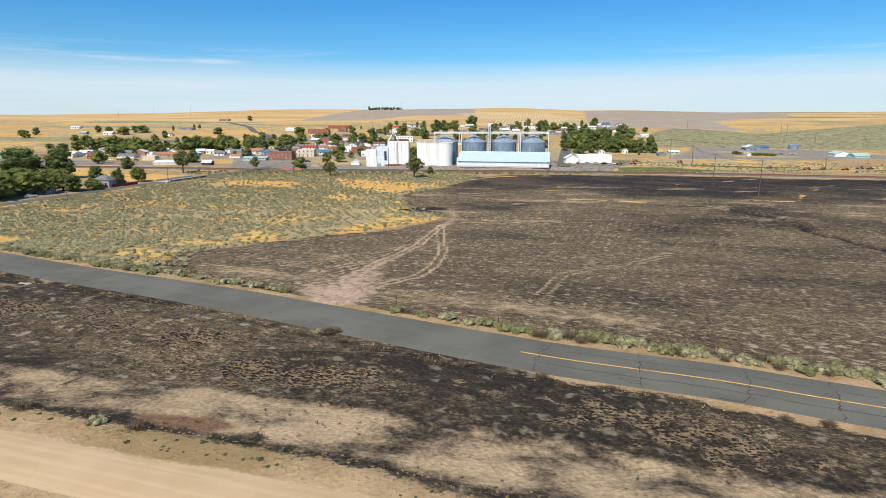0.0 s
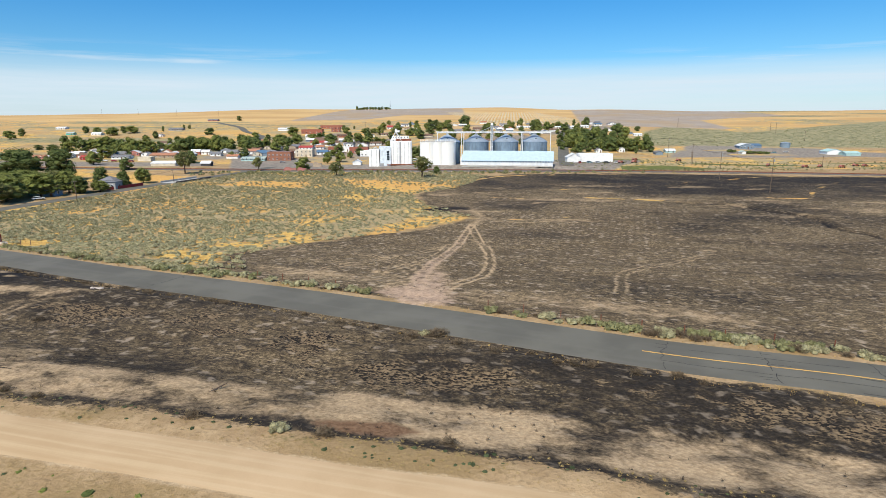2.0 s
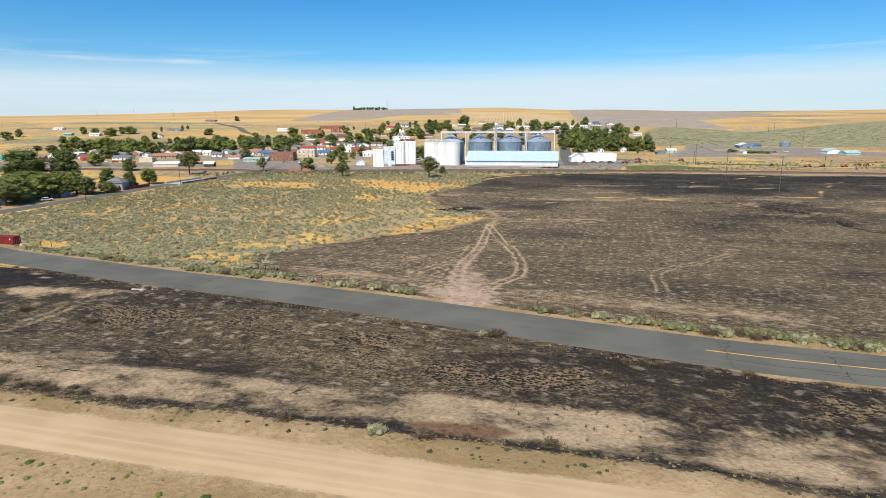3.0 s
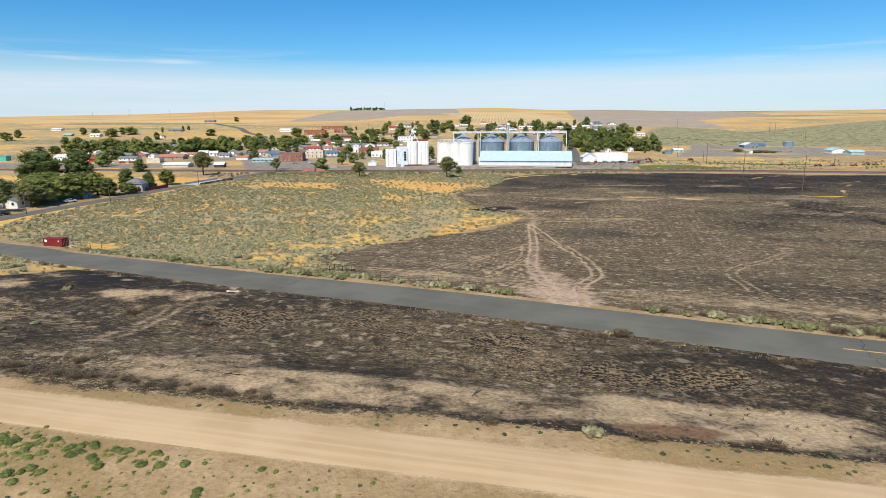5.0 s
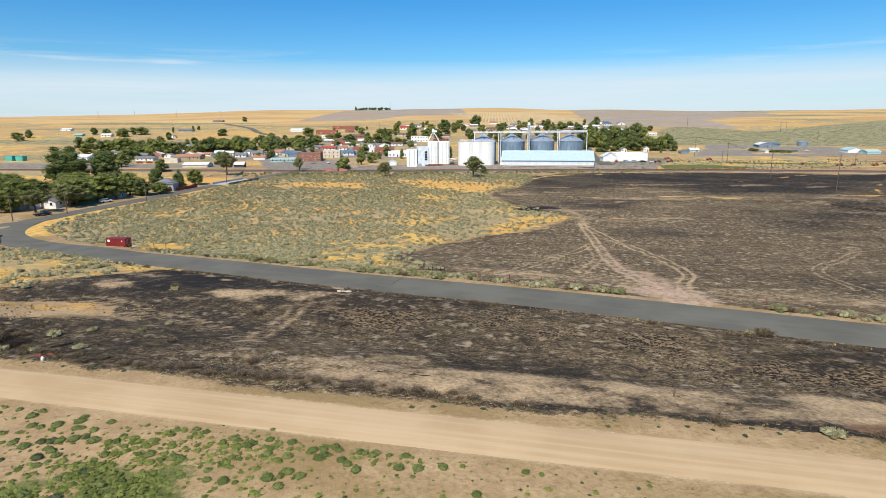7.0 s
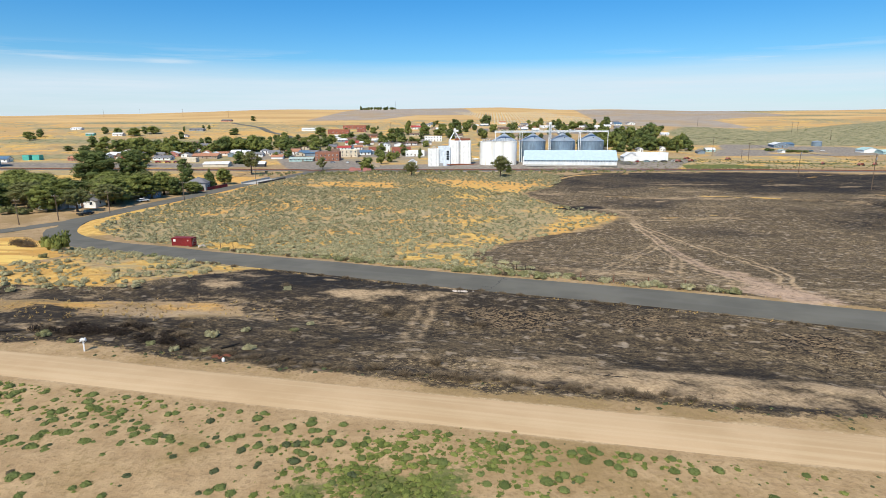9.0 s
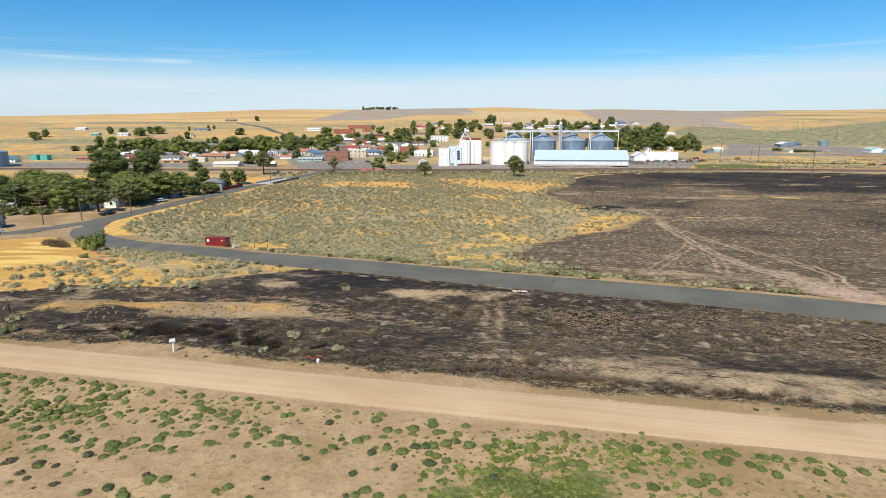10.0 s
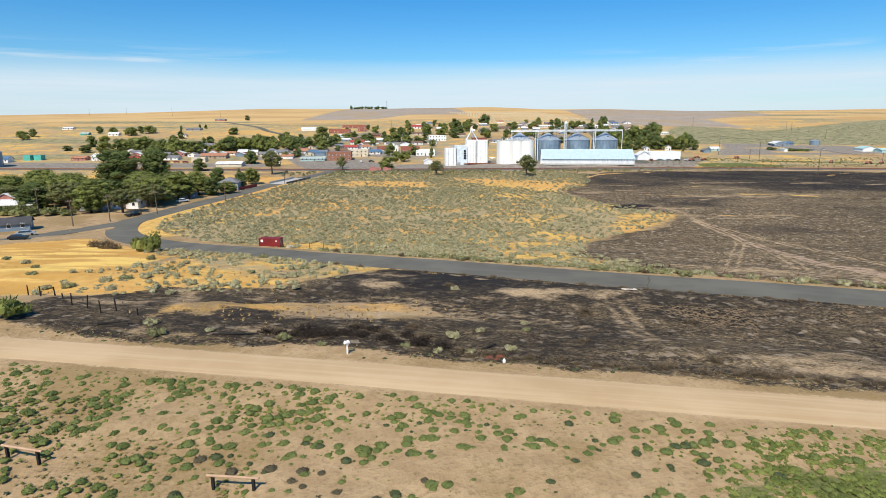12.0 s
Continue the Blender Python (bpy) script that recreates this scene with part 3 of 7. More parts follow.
TRACKS = [
    smooth_line([(-18, 77), (-16.5, 92), (-15.2, 108), (-12.6, 122), (-7, 146), (-1.8, 174), (0, 183)], 2.0),
    smooth_line([(-15, 78), (-11, 92), (-5.4, 101), (-2, 115), (-0.1, 136), (-0.5, 152), (-0.8, 179)], 2.0),
    smooth_line([(-16, 92), (-20, 112), (-31, 131), (-50, 136)], 2.0),
    smooth_line([(-24, 104), (-14, 125), (-9, 147)], 2.0),
    smooth_line([(16, 88), (18, 93.3), (24.2, 108.5), (39, 121), (53, 134), (56.4, 143), (55, 156), (46, 166)], 2.0),
    smooth_line([(-40, 101), (-24, 124), (-10, 144)], 2.0),
    smooth_line([(-17, 90), (-24, 106), (-34, 118), (-44, 121)], 2.0),
    smooth_line([(-15, 95), (-17, 114), (-24, 128)], 2.0),
    smooth_line([(-0.5, 182), (6, 186), (20, 187), (34, 184)], 2.0),
    smooth_line([(-46, 108), (-36, 104), (-26, 98), (-16, 94)], 2.0),
    smooth_line([(-112, 82), (-102, 84.5), (-96, 82.5), (-91, 78.5), (-84, 74), (-77, 69.5)], 2.0),
    smooth_line([(-69, 84), (-70.5, 75), (-72.5, 64)], 2.0)]

full = np.zeros(fx.shape)
cover = {k: full.copy() for k in ("gold", "wheat", "scrub", "sage", "fallow", "lot", "green", "burn", "scorch", "soot_dark", "clod", "dust", "mud", "packed", "ripe", "rose")}
N = (fy < 440) & (np.abs(fx) < 450)
nx, ny = fx[N], fy[N]
wx, wy = nx + 2.2 * waves(nx, ny, 17, 90) + 0.9 * waves(nx, ny, 6, 91), ny + 2.2 * waves(nx, ny, 15, 92) + 0.9 * waves(nx, ny, 6, 93)
field, strip = inside(wx, wy, BURN_FIELD, 6.0), inside(nx * 0.6 + wx * 0.4, ny * 0.6 + wy * 0.4, BURN_STRIP, 2.4)
# unburnt islands
islands = inside(nx + 2 * (wx - nx), ny + 1.5 * (wy - ny), [(-127, 74), (-112, 71), (-99, 70), (-89, 74), (-92, 81), (-106, 84), (-121, 83)], 3.0)
strip = strip * (1 - 0.62 * islands)
d_edge = d_road[N]
i_road = np.minimum(near_line(nx, ny, ROAD)[1].astype(int), len(ROAD) - 2)
way = ROAD[i_road + 1] - ROAD[i_road]
north = (way[:, 0] * (ny - ROAD[i_road][:, 1]) - way[:, 1] * (nx - ROAD[i_road][:, 0])) < 0
verge = np.where(north, np.clip((6.2 - d_edge) / 1.4, 0, 1), np.clip((3.8 - d_edge) / 0.5, 0, 1))
cover["burn"][N] = np.maximum(field, strip) * (1 - verge)
cover["scorch"][N] = np.clip(field * (0.95 - np.clip((ny - 245) / 110, 0, 0.5) - np.clip((nx - 15) / 110, 0, 0.62)) + 0.42 * waves(nx, ny, 26, 3), -0.5, 1.0)
black = inside(wx, wy, [(6, 306), (31, 334), (67, 343), (104, 350), (152, 342), (300, 312), (330, 200), (176, 232), (141, 242), (108, 250), (83, 254), (68, 286), (37, 279), (6, 270)], 6) * 0.72
black = np.maximum(black, 0.8 * inside(wx, wy, [(5, 233), (48, 237), (31, 218), (26, 207), (9, 217)], 4))
black = np.maximum(black, 0.55 * inside(wx, wy, [(3, 170), (22, 172), (31, 158), (5, 157)], 4))
black = np.maximum(black, inside(nx, ny, [(-106, 101), (-96, 107), (-80, 98), (-78, 90), (-92, 86), (-110, 92)], 3))
black = np.maximum(black, 0.8 * inside(nx, ny, [(-140, 76), (-128, 88), (-116, 86), (-108, 76), (-122, 68)], 3))
black = np.maximum(black, strip * np.clip(1.3 - np.abs(d_track[N] - np.interp(nx, (-28, -12), (6.6, 5.6))) / np.interp(nx, (-28, -12), (1.7, 0.9)), 0, 1) * (nx > -78))
cover["soot_dark"][N] = black * np.clip(0.75 + 0.5 * waves(nx, ny, 11, 96), 0.2, 1)
cover["packed"][N] = np.clip((2.9 - d_track[N]) / 1.1, 0, 1)
cover["clod"][N] = np.maximum(inside(nx, ny, [(-73, 81), (-50, 76), (-25, 66), (-8, 57.5), (4, 55), (20, 46), (34, 38), (30, 33), (3, 44), (-10, 46.5), (-25, 51), (-36, 60), (-62, 69)], 5) * np.clip(0.62 + 0.6 * waves(nx, ny, 8, 100), 0, 1) * np.interp(nx, (-20, 0), (1.0, 0.72)), 0.6 * inside(nx, ny, [(2, 49), (14, 44), (34, 35), (20, 34)], 4))
pale = strip * np.clip(2.1 - np.abs(d_track[N] - np.interp(nx, (-55, -35, -20, -8), (8.8, 9.8, 11.2, 10.9))) / np.interp(nx, (-25, -8), (2.5, 3.0)), 0, 1) * np.interp(nx, (-84, -62, -52, -38, -30, -18, -8), (0, 0.45, 0.85, 0.68, 0.62, 0.95, 1.2)) * np.interp(nx, (2, 14), (1.15, 0.9)) * (0.76 + 0.26 * waves(nx, ny, 17, 4) + 0.34 * waves(nx, ny, 4, 5))
pale = np.maximum(pale, field * inside(nx, ny, [(-52, 104), (-20, 90), (-13, 80), (8, 74), (30, 66), (30, 76), (8, 86), (-16, 96), (-36, 108)], 5) * (0.5 + 0.3 * waves(nx, ny, 14, 8)))
for k, line in enumerate(TRACKS):
    dl = near_line(nx, ny, line)[0]
    rut = np.clip(1.2 - np.abs(dl - 0.9) / (0.5 if k < 10 else 0.8), 0, 1)
    pale = np.maximum(pale, rut * (1.05 if k < 2 else 0.8 if k < 10 else 0.6) * np.clip(1.15 - 0.25 * np.abs(waves(nx, ny, 30, 20 + k)), 0, 1))
far_streaks = np.clip(0.9 * waves(nx * 0.2, ny + 0.12 * nx, 8, 35) + 0.45 * waves(nx * 0.5, ny, 3.2, 36) - 0.02, 0, 0.62) * field * np.clip((ny - 165) / 25, 0, 1) * np.clip((320 - ny) / 30, 0, 1)
pale = np.maximum(pale, far_streaks)
spots = np.clip(-0.02 + 0.75 * waves(nx, ny, 9, 94) + 0.45 * waves(nx, ny, 3.5, 95), 0, 0.85) * strip * (nx < -50)
pale = np.maximum(pale, spots)
fan = np.maximum(inside(nx, ny, [(-24, 92), (-21, 83), (-16, 76.5), (-12, 79), (-9.5, 88), (-10, 108), (-12, 118), (-15, 114), (-16, 97)], 1.6), 0.42 * inside(nx, ny, [(-48, 102), (-33, 95.5), (-24, 93), (-20, 84), (-25, 86), (-38, 94)], 2.5))
pale = np.maximum(pale, fan * 0.5)
pale = np.maximum(pale, 0.62 * inside(nx, ny, [(-2, 180), (3, 182), (6, 200), (4, 218), (0, 214), (2, 198)], 2.0))
cover["rose"][N] = 0.65 * inside(nx, ny, [(-23, 86), (-17.5, 76.5), (-12, 78.5), (-10, 86), (-10.5, 100), (-13, 112), (-16, 104), (-18, 92)], 3.0) + 0.24 * inside(nx, ny, [(-46, 104), (-24, 93), (-8, 82), (8, 76), (-14, 78), (-30, 88)], 4.0)
d_lane = near_line(nx, ny, TRACKS[0])[0]
cover["rose"][N] = np.maximum(cover["rose"][N], np.interp(ny, (80, 120, 185), (0.7, 0.55, 0.35)) * np.clip(1.7 - d_lane / 1.7, 0, 1) * (ny < 190))
pale = np.maximum(pale, 0.7 * inside(nx, ny, [(-131, 97), (-127, 96), (-123, 80), (-127, 79)], 2.0))
pale = np.maximum(pale, 0.9 * inside(nx, ny, [(-111, 73), (-101, 72), (-92, 76), (-101, 79)], 2.0))
pale = np.maximum(pale, 0.4 * (~north) * np.clip(1 - np.abs(d_edge - 4.7) / 0.6, 0, 1) * (nx > -3))
cover["dust"][N] = np.clip(pale, 0, 1.4)
cover["mud"][N] = inside(nx, ny, [(-24, 41.3), (-18, 40.8), (-15.5, 39.6), (-18, 38.6), (-23, 39.6)], 1.0)
sagef = np.maximum(inside(nx, ny, SAGE_FIELD, 3.0), inside(nx, ny, SAGE_STRIP, 3.0))
cover["sage"][N] = sagef
gold = inside(nx, ny, [(-200, 160), (-180, 172), (-168, 162), (-156, 146), (-143, 126), (-143, 114), (-147, 100), (-147, 86), (-170, 92), (-215, 120)], 3.0)
cover["ripe"][N] = gold
gold = np.maximum(gold, 0.85 * inside(nx, ny, [(-52, 108), (-58, 130), (-50, 149), (-30, 160), (-8, 178), (0, 196), (-14, 202), (-40, 178), (-66, 158), (-80, 140), (-76, 118)], 6) * (0.7 + 0.45 * waves(nx, ny, 12, 44)))
gold = np.maximum(gold, inside(nx, ny, [(-119, 330), (-76, 318), (-76, 286), (-123, 303)], 5) * 0.9)
gold = np.maximum(gold, inside(nx, ny, [(-66, 341), (-14, 315), (-6, 290), (-23, 262), (-52, 290)], 6) * 0.95)
gold = np.maximum(gold, inside(nx, ny, [(-125, 157), (-111, 151), (-107, 140), (-119, 141)], 1.5))
gold = np.maximum(gold, inside(nx, ny, [(-175, 200), (-176, 236), (-164, 280), (-155, 322), (-149, 318), (-158, 278), (-170, 236), (-170, 200)], 2.0) * 0.9)
gold = np.maximum(gold, np.where(north, 0.28, np.interp(nx, (-8, 8), (0.0, 0.25))) * np.clip((7.6 - d_edge) / 1.4, 0, 1) * np.clip((d_edge - 4.2) / 1.0, 0, 1) * (0.75 + 0.6 * waves(nx, ny, 9, 7)))
gold = np.maximum(gold, (0.5 + 0.25 * waves(nx, ny, 7, 97)) * islands)
gold = np.maximum(gold, 0.95 * north * np.clip((11.0 - d_edge) / 1.8, 0, 1) * np.clip((ny - 165) / 15, 0, 1) * np.clip((325 - ny) / 10, 0, 1))
gold = np.maximum(gold, 0.8 * inside(nx, ny, SAGE_STRIP, 2.0) * np.clip(0.8 + 0.6 * waves(nx, ny, 9, 47), 0, 1))
beyond = ny > np.interp(nx, TRACK[::-1, 0], TRACK[::-1, 1])
gold = np.maximum(gold, 0.3 * beyond * np.clip(1.3 - np.abs(d_track[N] - 4.3) / 1.5, 0, 1) * (0.8 + 0.5 * waves(nx, ny, 12, 9)))
gold = np.maximum(gold, inside(nx, ny, [(-320, 395), (-215, 400), (-150, 352), (-166, 318), (-215, 330), (-320, 360)], 8) * (0.65 + 0.4 * waves(nx, ny, 40, 10)))
for line, half in ((smooth_line([(50, 277), (93, 287), (100, 289), (120, 301), (158, 320), (187, 335), (230, 328)]), 1.7), (smooth_line([(132, 241), (138, 239), (150, 241.4), (166, 263), (184, 281), (203, 299)]), 2.2),
                   (smooth_line([(12, 250), (30, 244.5), (54, 245.5), (74, 239), (92, 230.5), (104, 222)]), 2.8), (smooth_line([(0, 300), (14, 326), (34, 347), (66, 353), (110, 356)]), 2.6), (GULLY[6:], 1.6), (smooth_line([(-20, 207), (-6, 196), (20, 192), (42, 199)]), 1.8)):
    dl = near_line(nx, ny, line)[0]
    gold = np.maximum(gold, 0.8 * field * np.clip(1.4 - dl / half, 0, 1) * np.clip(0.62 + 0.7 * waves(nx, ny, 9, 34), 0, 1))
    cover["burn"][N] *= 1 - 0.7 * np.clip(1.4 - dl / half, 0, 1) * np.clip(0.62 + 0.7 * waves(nx, ny, 9, 34), 0, 1)
gold = gold * np.clip(d_gully[N] / 2.0 - 0.4, 0, 1)
# gully bed darkened by colour, besides its dip
cover["soot_dark"][N] = np.maximum(cover["soot_dark"][N], np.clip(1.6 - d_gully[N] / 1.4, 0, 1))
cover["burn"][N] = np.maximum(cover["burn"][N], np.clip(1.6 - d_gully[N] / 1.4, 0, 1))
# the trench is only a darkened patch, with no dip
cover["soot_dark"][N] = np.maximum(cover["soot_dark"][N], inside(nx, ny, [(-18, 216), (-8, 222), (1, 220), (2, 211), (-8, 206.5)], 2.0))
cover["burn"][N] = np.maximum(cover["burn"][N], inside(nx, ny, [(-18, 216), (-8, 222), (1, 220), (2, 211), (-8, 206.5)], 2.0))
gold = gold * (1 - inside(nx, ny, [(-18, 216), (-8, 222), (1, 220), (2, 211), (-8, 206.5)], 2.0))
cover["gold"][N] = np.clip(gold, 0, 1)
cover["sage"][N] = sagef * (1 - 0.9 * np.clip(gold * 1.2 - 0.1, 0, 1))
PATCH = [(-81, 37), (-77, 41.3), (-72, 41.8), (-66, 42), (-64.3, 39), (-65, 36.2), (-69, 33), (-80, 33.5)]
cover["green"][N] = inside(nx * 0.4 + wx * 0.6, ny * 0.4 + wy * 0.6, PATCH, 1.6) * np.clip(0.42 + 0.5 * waves(nx, ny, 5, 98), 0, 0.75)
verge_grass = 0.44 * (ny > np.interp(nx, TRACK[::-1, 0], TRACK[::-1, 1])) * np.clip(1.25 - np.abs(d_track[N] - 4.4) / 1.3, 0, 1) * np.clip(0.75 + 0.7 * waves(nx, ny, 5, 101), 0, 1)
cover["green"][N] = np.maximum(cover["green"][N], verge_grass)

# valley floor beyond the railway, town and hills
Fm = fy >= 330
bx, by = fx[Fm], fy[Fm]
rest = 0.72 + 0.7 * waves(bx * 0.5, by * 1.4, 80, 11)
cover["gold"][Fm] = np.maximum(cover["gold"][Fm], np.clip(rest, 0, 1) * (by > 385))
hills = np.clip((by - 900) / 60, 0, 1)
cover["gold"][Fm] = np.maximum(cover["gold"][Fm], hills)
cover["wheat"][Fm] = np.clip((by - 640) / 200, 0, 1)
town = inside(bx, by, [(-430, 462), (-180, 440), (160, 440), (260, 560), (280, 860), (-60, 880), (-200, 780), (-240, 640), (-430, 560)], 25)
cover["gold"][Fm] *= 1 - 0.45 * town
cover["scrub"][Fm] = np.clip(0.45 + 1.1 * waves(bx * 0.35, by * 1.5, 70, 17), 0, 1) * (by > 470) * (by < 1000) * np.where(bx < -120, 0.62, 0.4)
cover["sage"][Fm] = np.maximum(cover["sage"][Fm], np.clip(0.5 + 0.8 * waves(bx, by * 2.0, 120, 12), 0, 1) * (by > 385) * (by < 940))
yard = inside(bx, by, [(-150, 402), (-110, 382), (0, 378), (95, 372), (160, 385), (150, 470), (100, 480), (-20, 455), (-90, 440), (-140, 520), (-180, 500)], 6)
yard = np.maximum(yard, inside(bx, by, [(255, 590), (361, 567), (420, 520), (400, 482), (192, 494)], 10) * (0.8 + 0.5 * waves(bx * 0.4, by * 1.6, 30, 18)))
yard = np.maximum(yard, inside(bx, by, [(-420, 500), (-180, 470), (-180, 436), (-300, 440), (-420, 462)], 8) * 0.8)
yard = np.maximum(yard, inside(bx, by, [(-230, 470), (-60, 480), (-20, 600), (-40, 720), (-130, 720), (-190, 600)], 14) * (0.38 + 0.5 * waves(bx, by, 40, 15)))
yard = np.maximum(yard, inside(bx, by, [(-40, 560), (200, 560), (250, 800), (200, 860), (-60, 830)], 20) * (0.35 + 0.5 * waves(bx, by, 50, 16)))
cover["lot"][Fm] = yard
dug = np.maximum(inside(bx, by, [(100, 374), (118, 396), (150, 434), (180, 489), (192, 466), (160, 400), (150, 386)], 5), inside(bx, by, [(285, 676), (344, 684), (330, 652), (280, 645)], 6))
cover["gold"][Fm] = np.maximum(cover["gold"][Fm], dug)
cover["lot"][Fm] *= 1 - dug
sage_hill = inside(bx, by, [(215, 590), (251, 711), (315, 800), (384, 712), (460, 752), (720, 900), (1000, 900), (1000, 520), (440, 560)], 14)
cover["scrub"][Fm] = np.maximum(cover["scrub"][Fm], sage_hill * 0.9)
cover["scrub"][Fm] = np.maximum(cover["scrub"][Fm], np.clip(0.35 + 0.9 * waves(bx * 0.4, by, 110, 20), 0, 0.9) * np.clip((bx - 260) / 120, 0, 1) * (by > 640) * (by < 1500))
cover["wheat"][Fm] *= 1 - 0.8 * sage_hill
cover["gold"][Fm] *= 1 - 0.75 * sage_hill
cover["green"][Fm] = np.maximum(inside(bx, by, [(178, 420), (255, 404), (262, 418), (190, 440)], 6) * 0.7, (by > 385) * (by < 480) * np.clip(0.22 + 0.8 * waves(bx * 0.35, by * 1.4, 30, 19), 0, 0.75) * (bx > 120))
fal = inside(bx, by, [(-225, 925), (-191, 1250), (-120, 1500), (80, 1500), (60, 1100), (-49, 1080), (-109, 950)], 12)
fal = np.maximum(fal, 0.12 * inside(bx, by, [(70, 890), (136, 1300), (300, 1500), (285, 1130), (200, 840)], 12))
fal = np.maximum(fal, inside(bx, by, [(205, 820), (333, 1400), (700, 1500), (640, 1050), (418, 914), (386, 752), (282, 790)], 14))
cover["fallow"][Fm] = fal

rows_n, cols_n = GX.shape
idx = np.arange(rows_n * cols_n).reshape(rows_n, cols_n)
quads = np.stack((idx[:-1, :-1], idx[:-1, 1:], idx[1:, 1:], idx[1:, :-1]), -1).reshape(-1, 4)
gm = array_mesh("ground", np.stack((fx, fy, fz), 1), quads, GROUND)
for k, v in cover.items():
    gm.attributes.new(k, "FLOAT", "POINT").data.foreach_set("value", v.astype(np.float32))
gm.shade_smooth()
tagged(new("ground", gm), "burnt and sage-covered dry steppe soil rising into wheat hills", "ground", kind="structure")


# ---- roads ----
def ribbon(line, half, lift, crown=0.06, skirt=0.12, cross=(-1, -0.5, 0, 0.5, 1)):
    """A strip along a line, with a slight crown and edges let into the ground."""
    d = np.gradient(line, axis=0)
    d /= np.hypot(d[:, 0], d[:, 1])[:, None]
    n = np.stack((-d[:, 1], d[:, 0]), 1)
    mid = ground_z(line[:, 0], line[:, 1])
    cols = []
    for c in (cross[0] - skirt / half, *cross, cross[-1] + skirt / half):
        p = line + n * half * c
        edge = abs(c) > 1.0001
        z = mid + lift + crown * (1 - min(1, abs(c)) ** 2) if not edge else mid - (0.25 if skirt < 0.3 else 0.04)
        cols.append(np.stack((p[:, 0], p[:, 1], z), 1))
    k = len(cols)
    v = np.stack(cols, 1).reshape(-1, 3)
    i = np.arange(len(line) * k).reshape(len(line), k)
    return v, np.stack((i[:-1, :-1], i[1:, :-1], i[1:, 1:], i[:-1, 1:]), -1).reshape(-1, 4)


def road(name, line, half, lift, material, label, category="road", skirt=0.12):
    v, f = ribbon(line, half, lift, skirt=skirt)
    return tagged(new(name, array_mesh(name, v, f[:, ::-1], material)), label, category, kind="structure")


main_road = road("road_main", ROAD, 4.3, 0.05, ASPHALT, "grey worn two-lane asphalt road with patched cracks")
road("road_branch", BRANCH, 3.6, 0.035, ASPHALT, "grey asphalt side street past the houses")
road("dirt_road", TRACK, 1.95, 0.025, DIRT_ROAD, "pale packed dirt road with wheel ruts", "dirt road", 0.7)
road("road_street", STREET, 5.0, 0.15, ASPHALT, "straight asphalt town street climbing the hill")
road("road_hill", HILL_ROAD, 4.0, 0.15, ASPHALT, "narrow asphalt road winding up the dry hillside")


def along(line, s):
    """Point and unit direction at s metres along a line."""
    seg = np.hypot(*np.diff(line, axis=0).T)
    acc = np.concatenate(([0], np.cumsum(seg)))
    i = min(max(np.searchsorted(acc, s) - 1, 0), len(seg) - 1)
    d = (line[i + 1] - line[i]) / seg[i]
    return line[i] + d * (s - acc[i]), d


def length_at(line, x):
    """Metres along a line where it first reaches x."""
    acc = np.concatenate(([0], np.cumsum(np.hypot(*np.diff(line, axis=0).T))))
    i = int(np.argmax(line[:, 0] < x)) if line[0, 0] > x else int(np.argmax(line[:, 0] > x))
    f = (x - line[i - 1, 0]) / (line[i, 0] - line[i - 1, 0])
    return float(acc[i - 1] + f * (acc[i] - acc[i - 1]))


# yellow centre line, which begins part of the way along, and sealed cracks
s_line = length_at(ROAD, 8.6)
paint = Shape()
s, k = s_line - 130.0, 0
while s < s_line:
    e = min(s + 1.5, s_line)
    q = []
    for t in (s, e):
        p, d = along(ROAD, t)
        n = np.array((-d[1], d[0]))
        z = gz(*p) + 0.118
        q += [(*(p - n * 0.11), z), (*(p + n * 0.11), z)]
    paint.add(q, [(0, 2, 3, 1)])
    s, k = e, k + 1
part("centre_line", paint, YELLOW, main_road, "faded yellow centre line")
rc = random.Random(4)
for s0 in (2.0, 12.5, 21.5, 30.0, 36.5, 44.0, 52.0, 61.0, -75.0, -150.0):
    base_s = s_line - s0
    crack = Shape()
    off, last = rc.uniform(-0.5, 0.5), None
    for j in range(15):
        w = -4.0 + 8.0 * j / 14
        off += rc.uniform(-0.35, 0.35)
        p, d = along(ROAD, base_s + off)
        n = np.array((-d[1], d[0]))
        c = p + n * w
        here = (c[0], c[1], gz(*p) + 0.058 + 0.06 * (1 - (w / 4.3) ** 2) + 0.004)
        if last is not None and rc.random() > 0.08:
            t = rc.uniform(0.018, 0.042)
            a = Vector(here) - Vector(last)
            m = Vector((-a.y, a.x, 0)).normalized() * t
            crack.add([Vector(last) - m, Vector(here) - m, Vector(here) + m, Vector(last) + m], [(0, 1, 2, 3)])
            if rc.random() < 0.3:
                tip = Vector(here) + Vector((d[0], d[1], 0)) * rc.choice((-1, 1)) * rc.uniform(0.5, 2.4)
                m2 = Vector((-d[1], d[0], 0)) * 0.03
                crack.add([Vector(here) - m2, tip - m2, tip + m2, Vector(here) + m2], [(0, 1, 2, 3)])
        last = here
    part("crack", crack, CRACK, main_road)
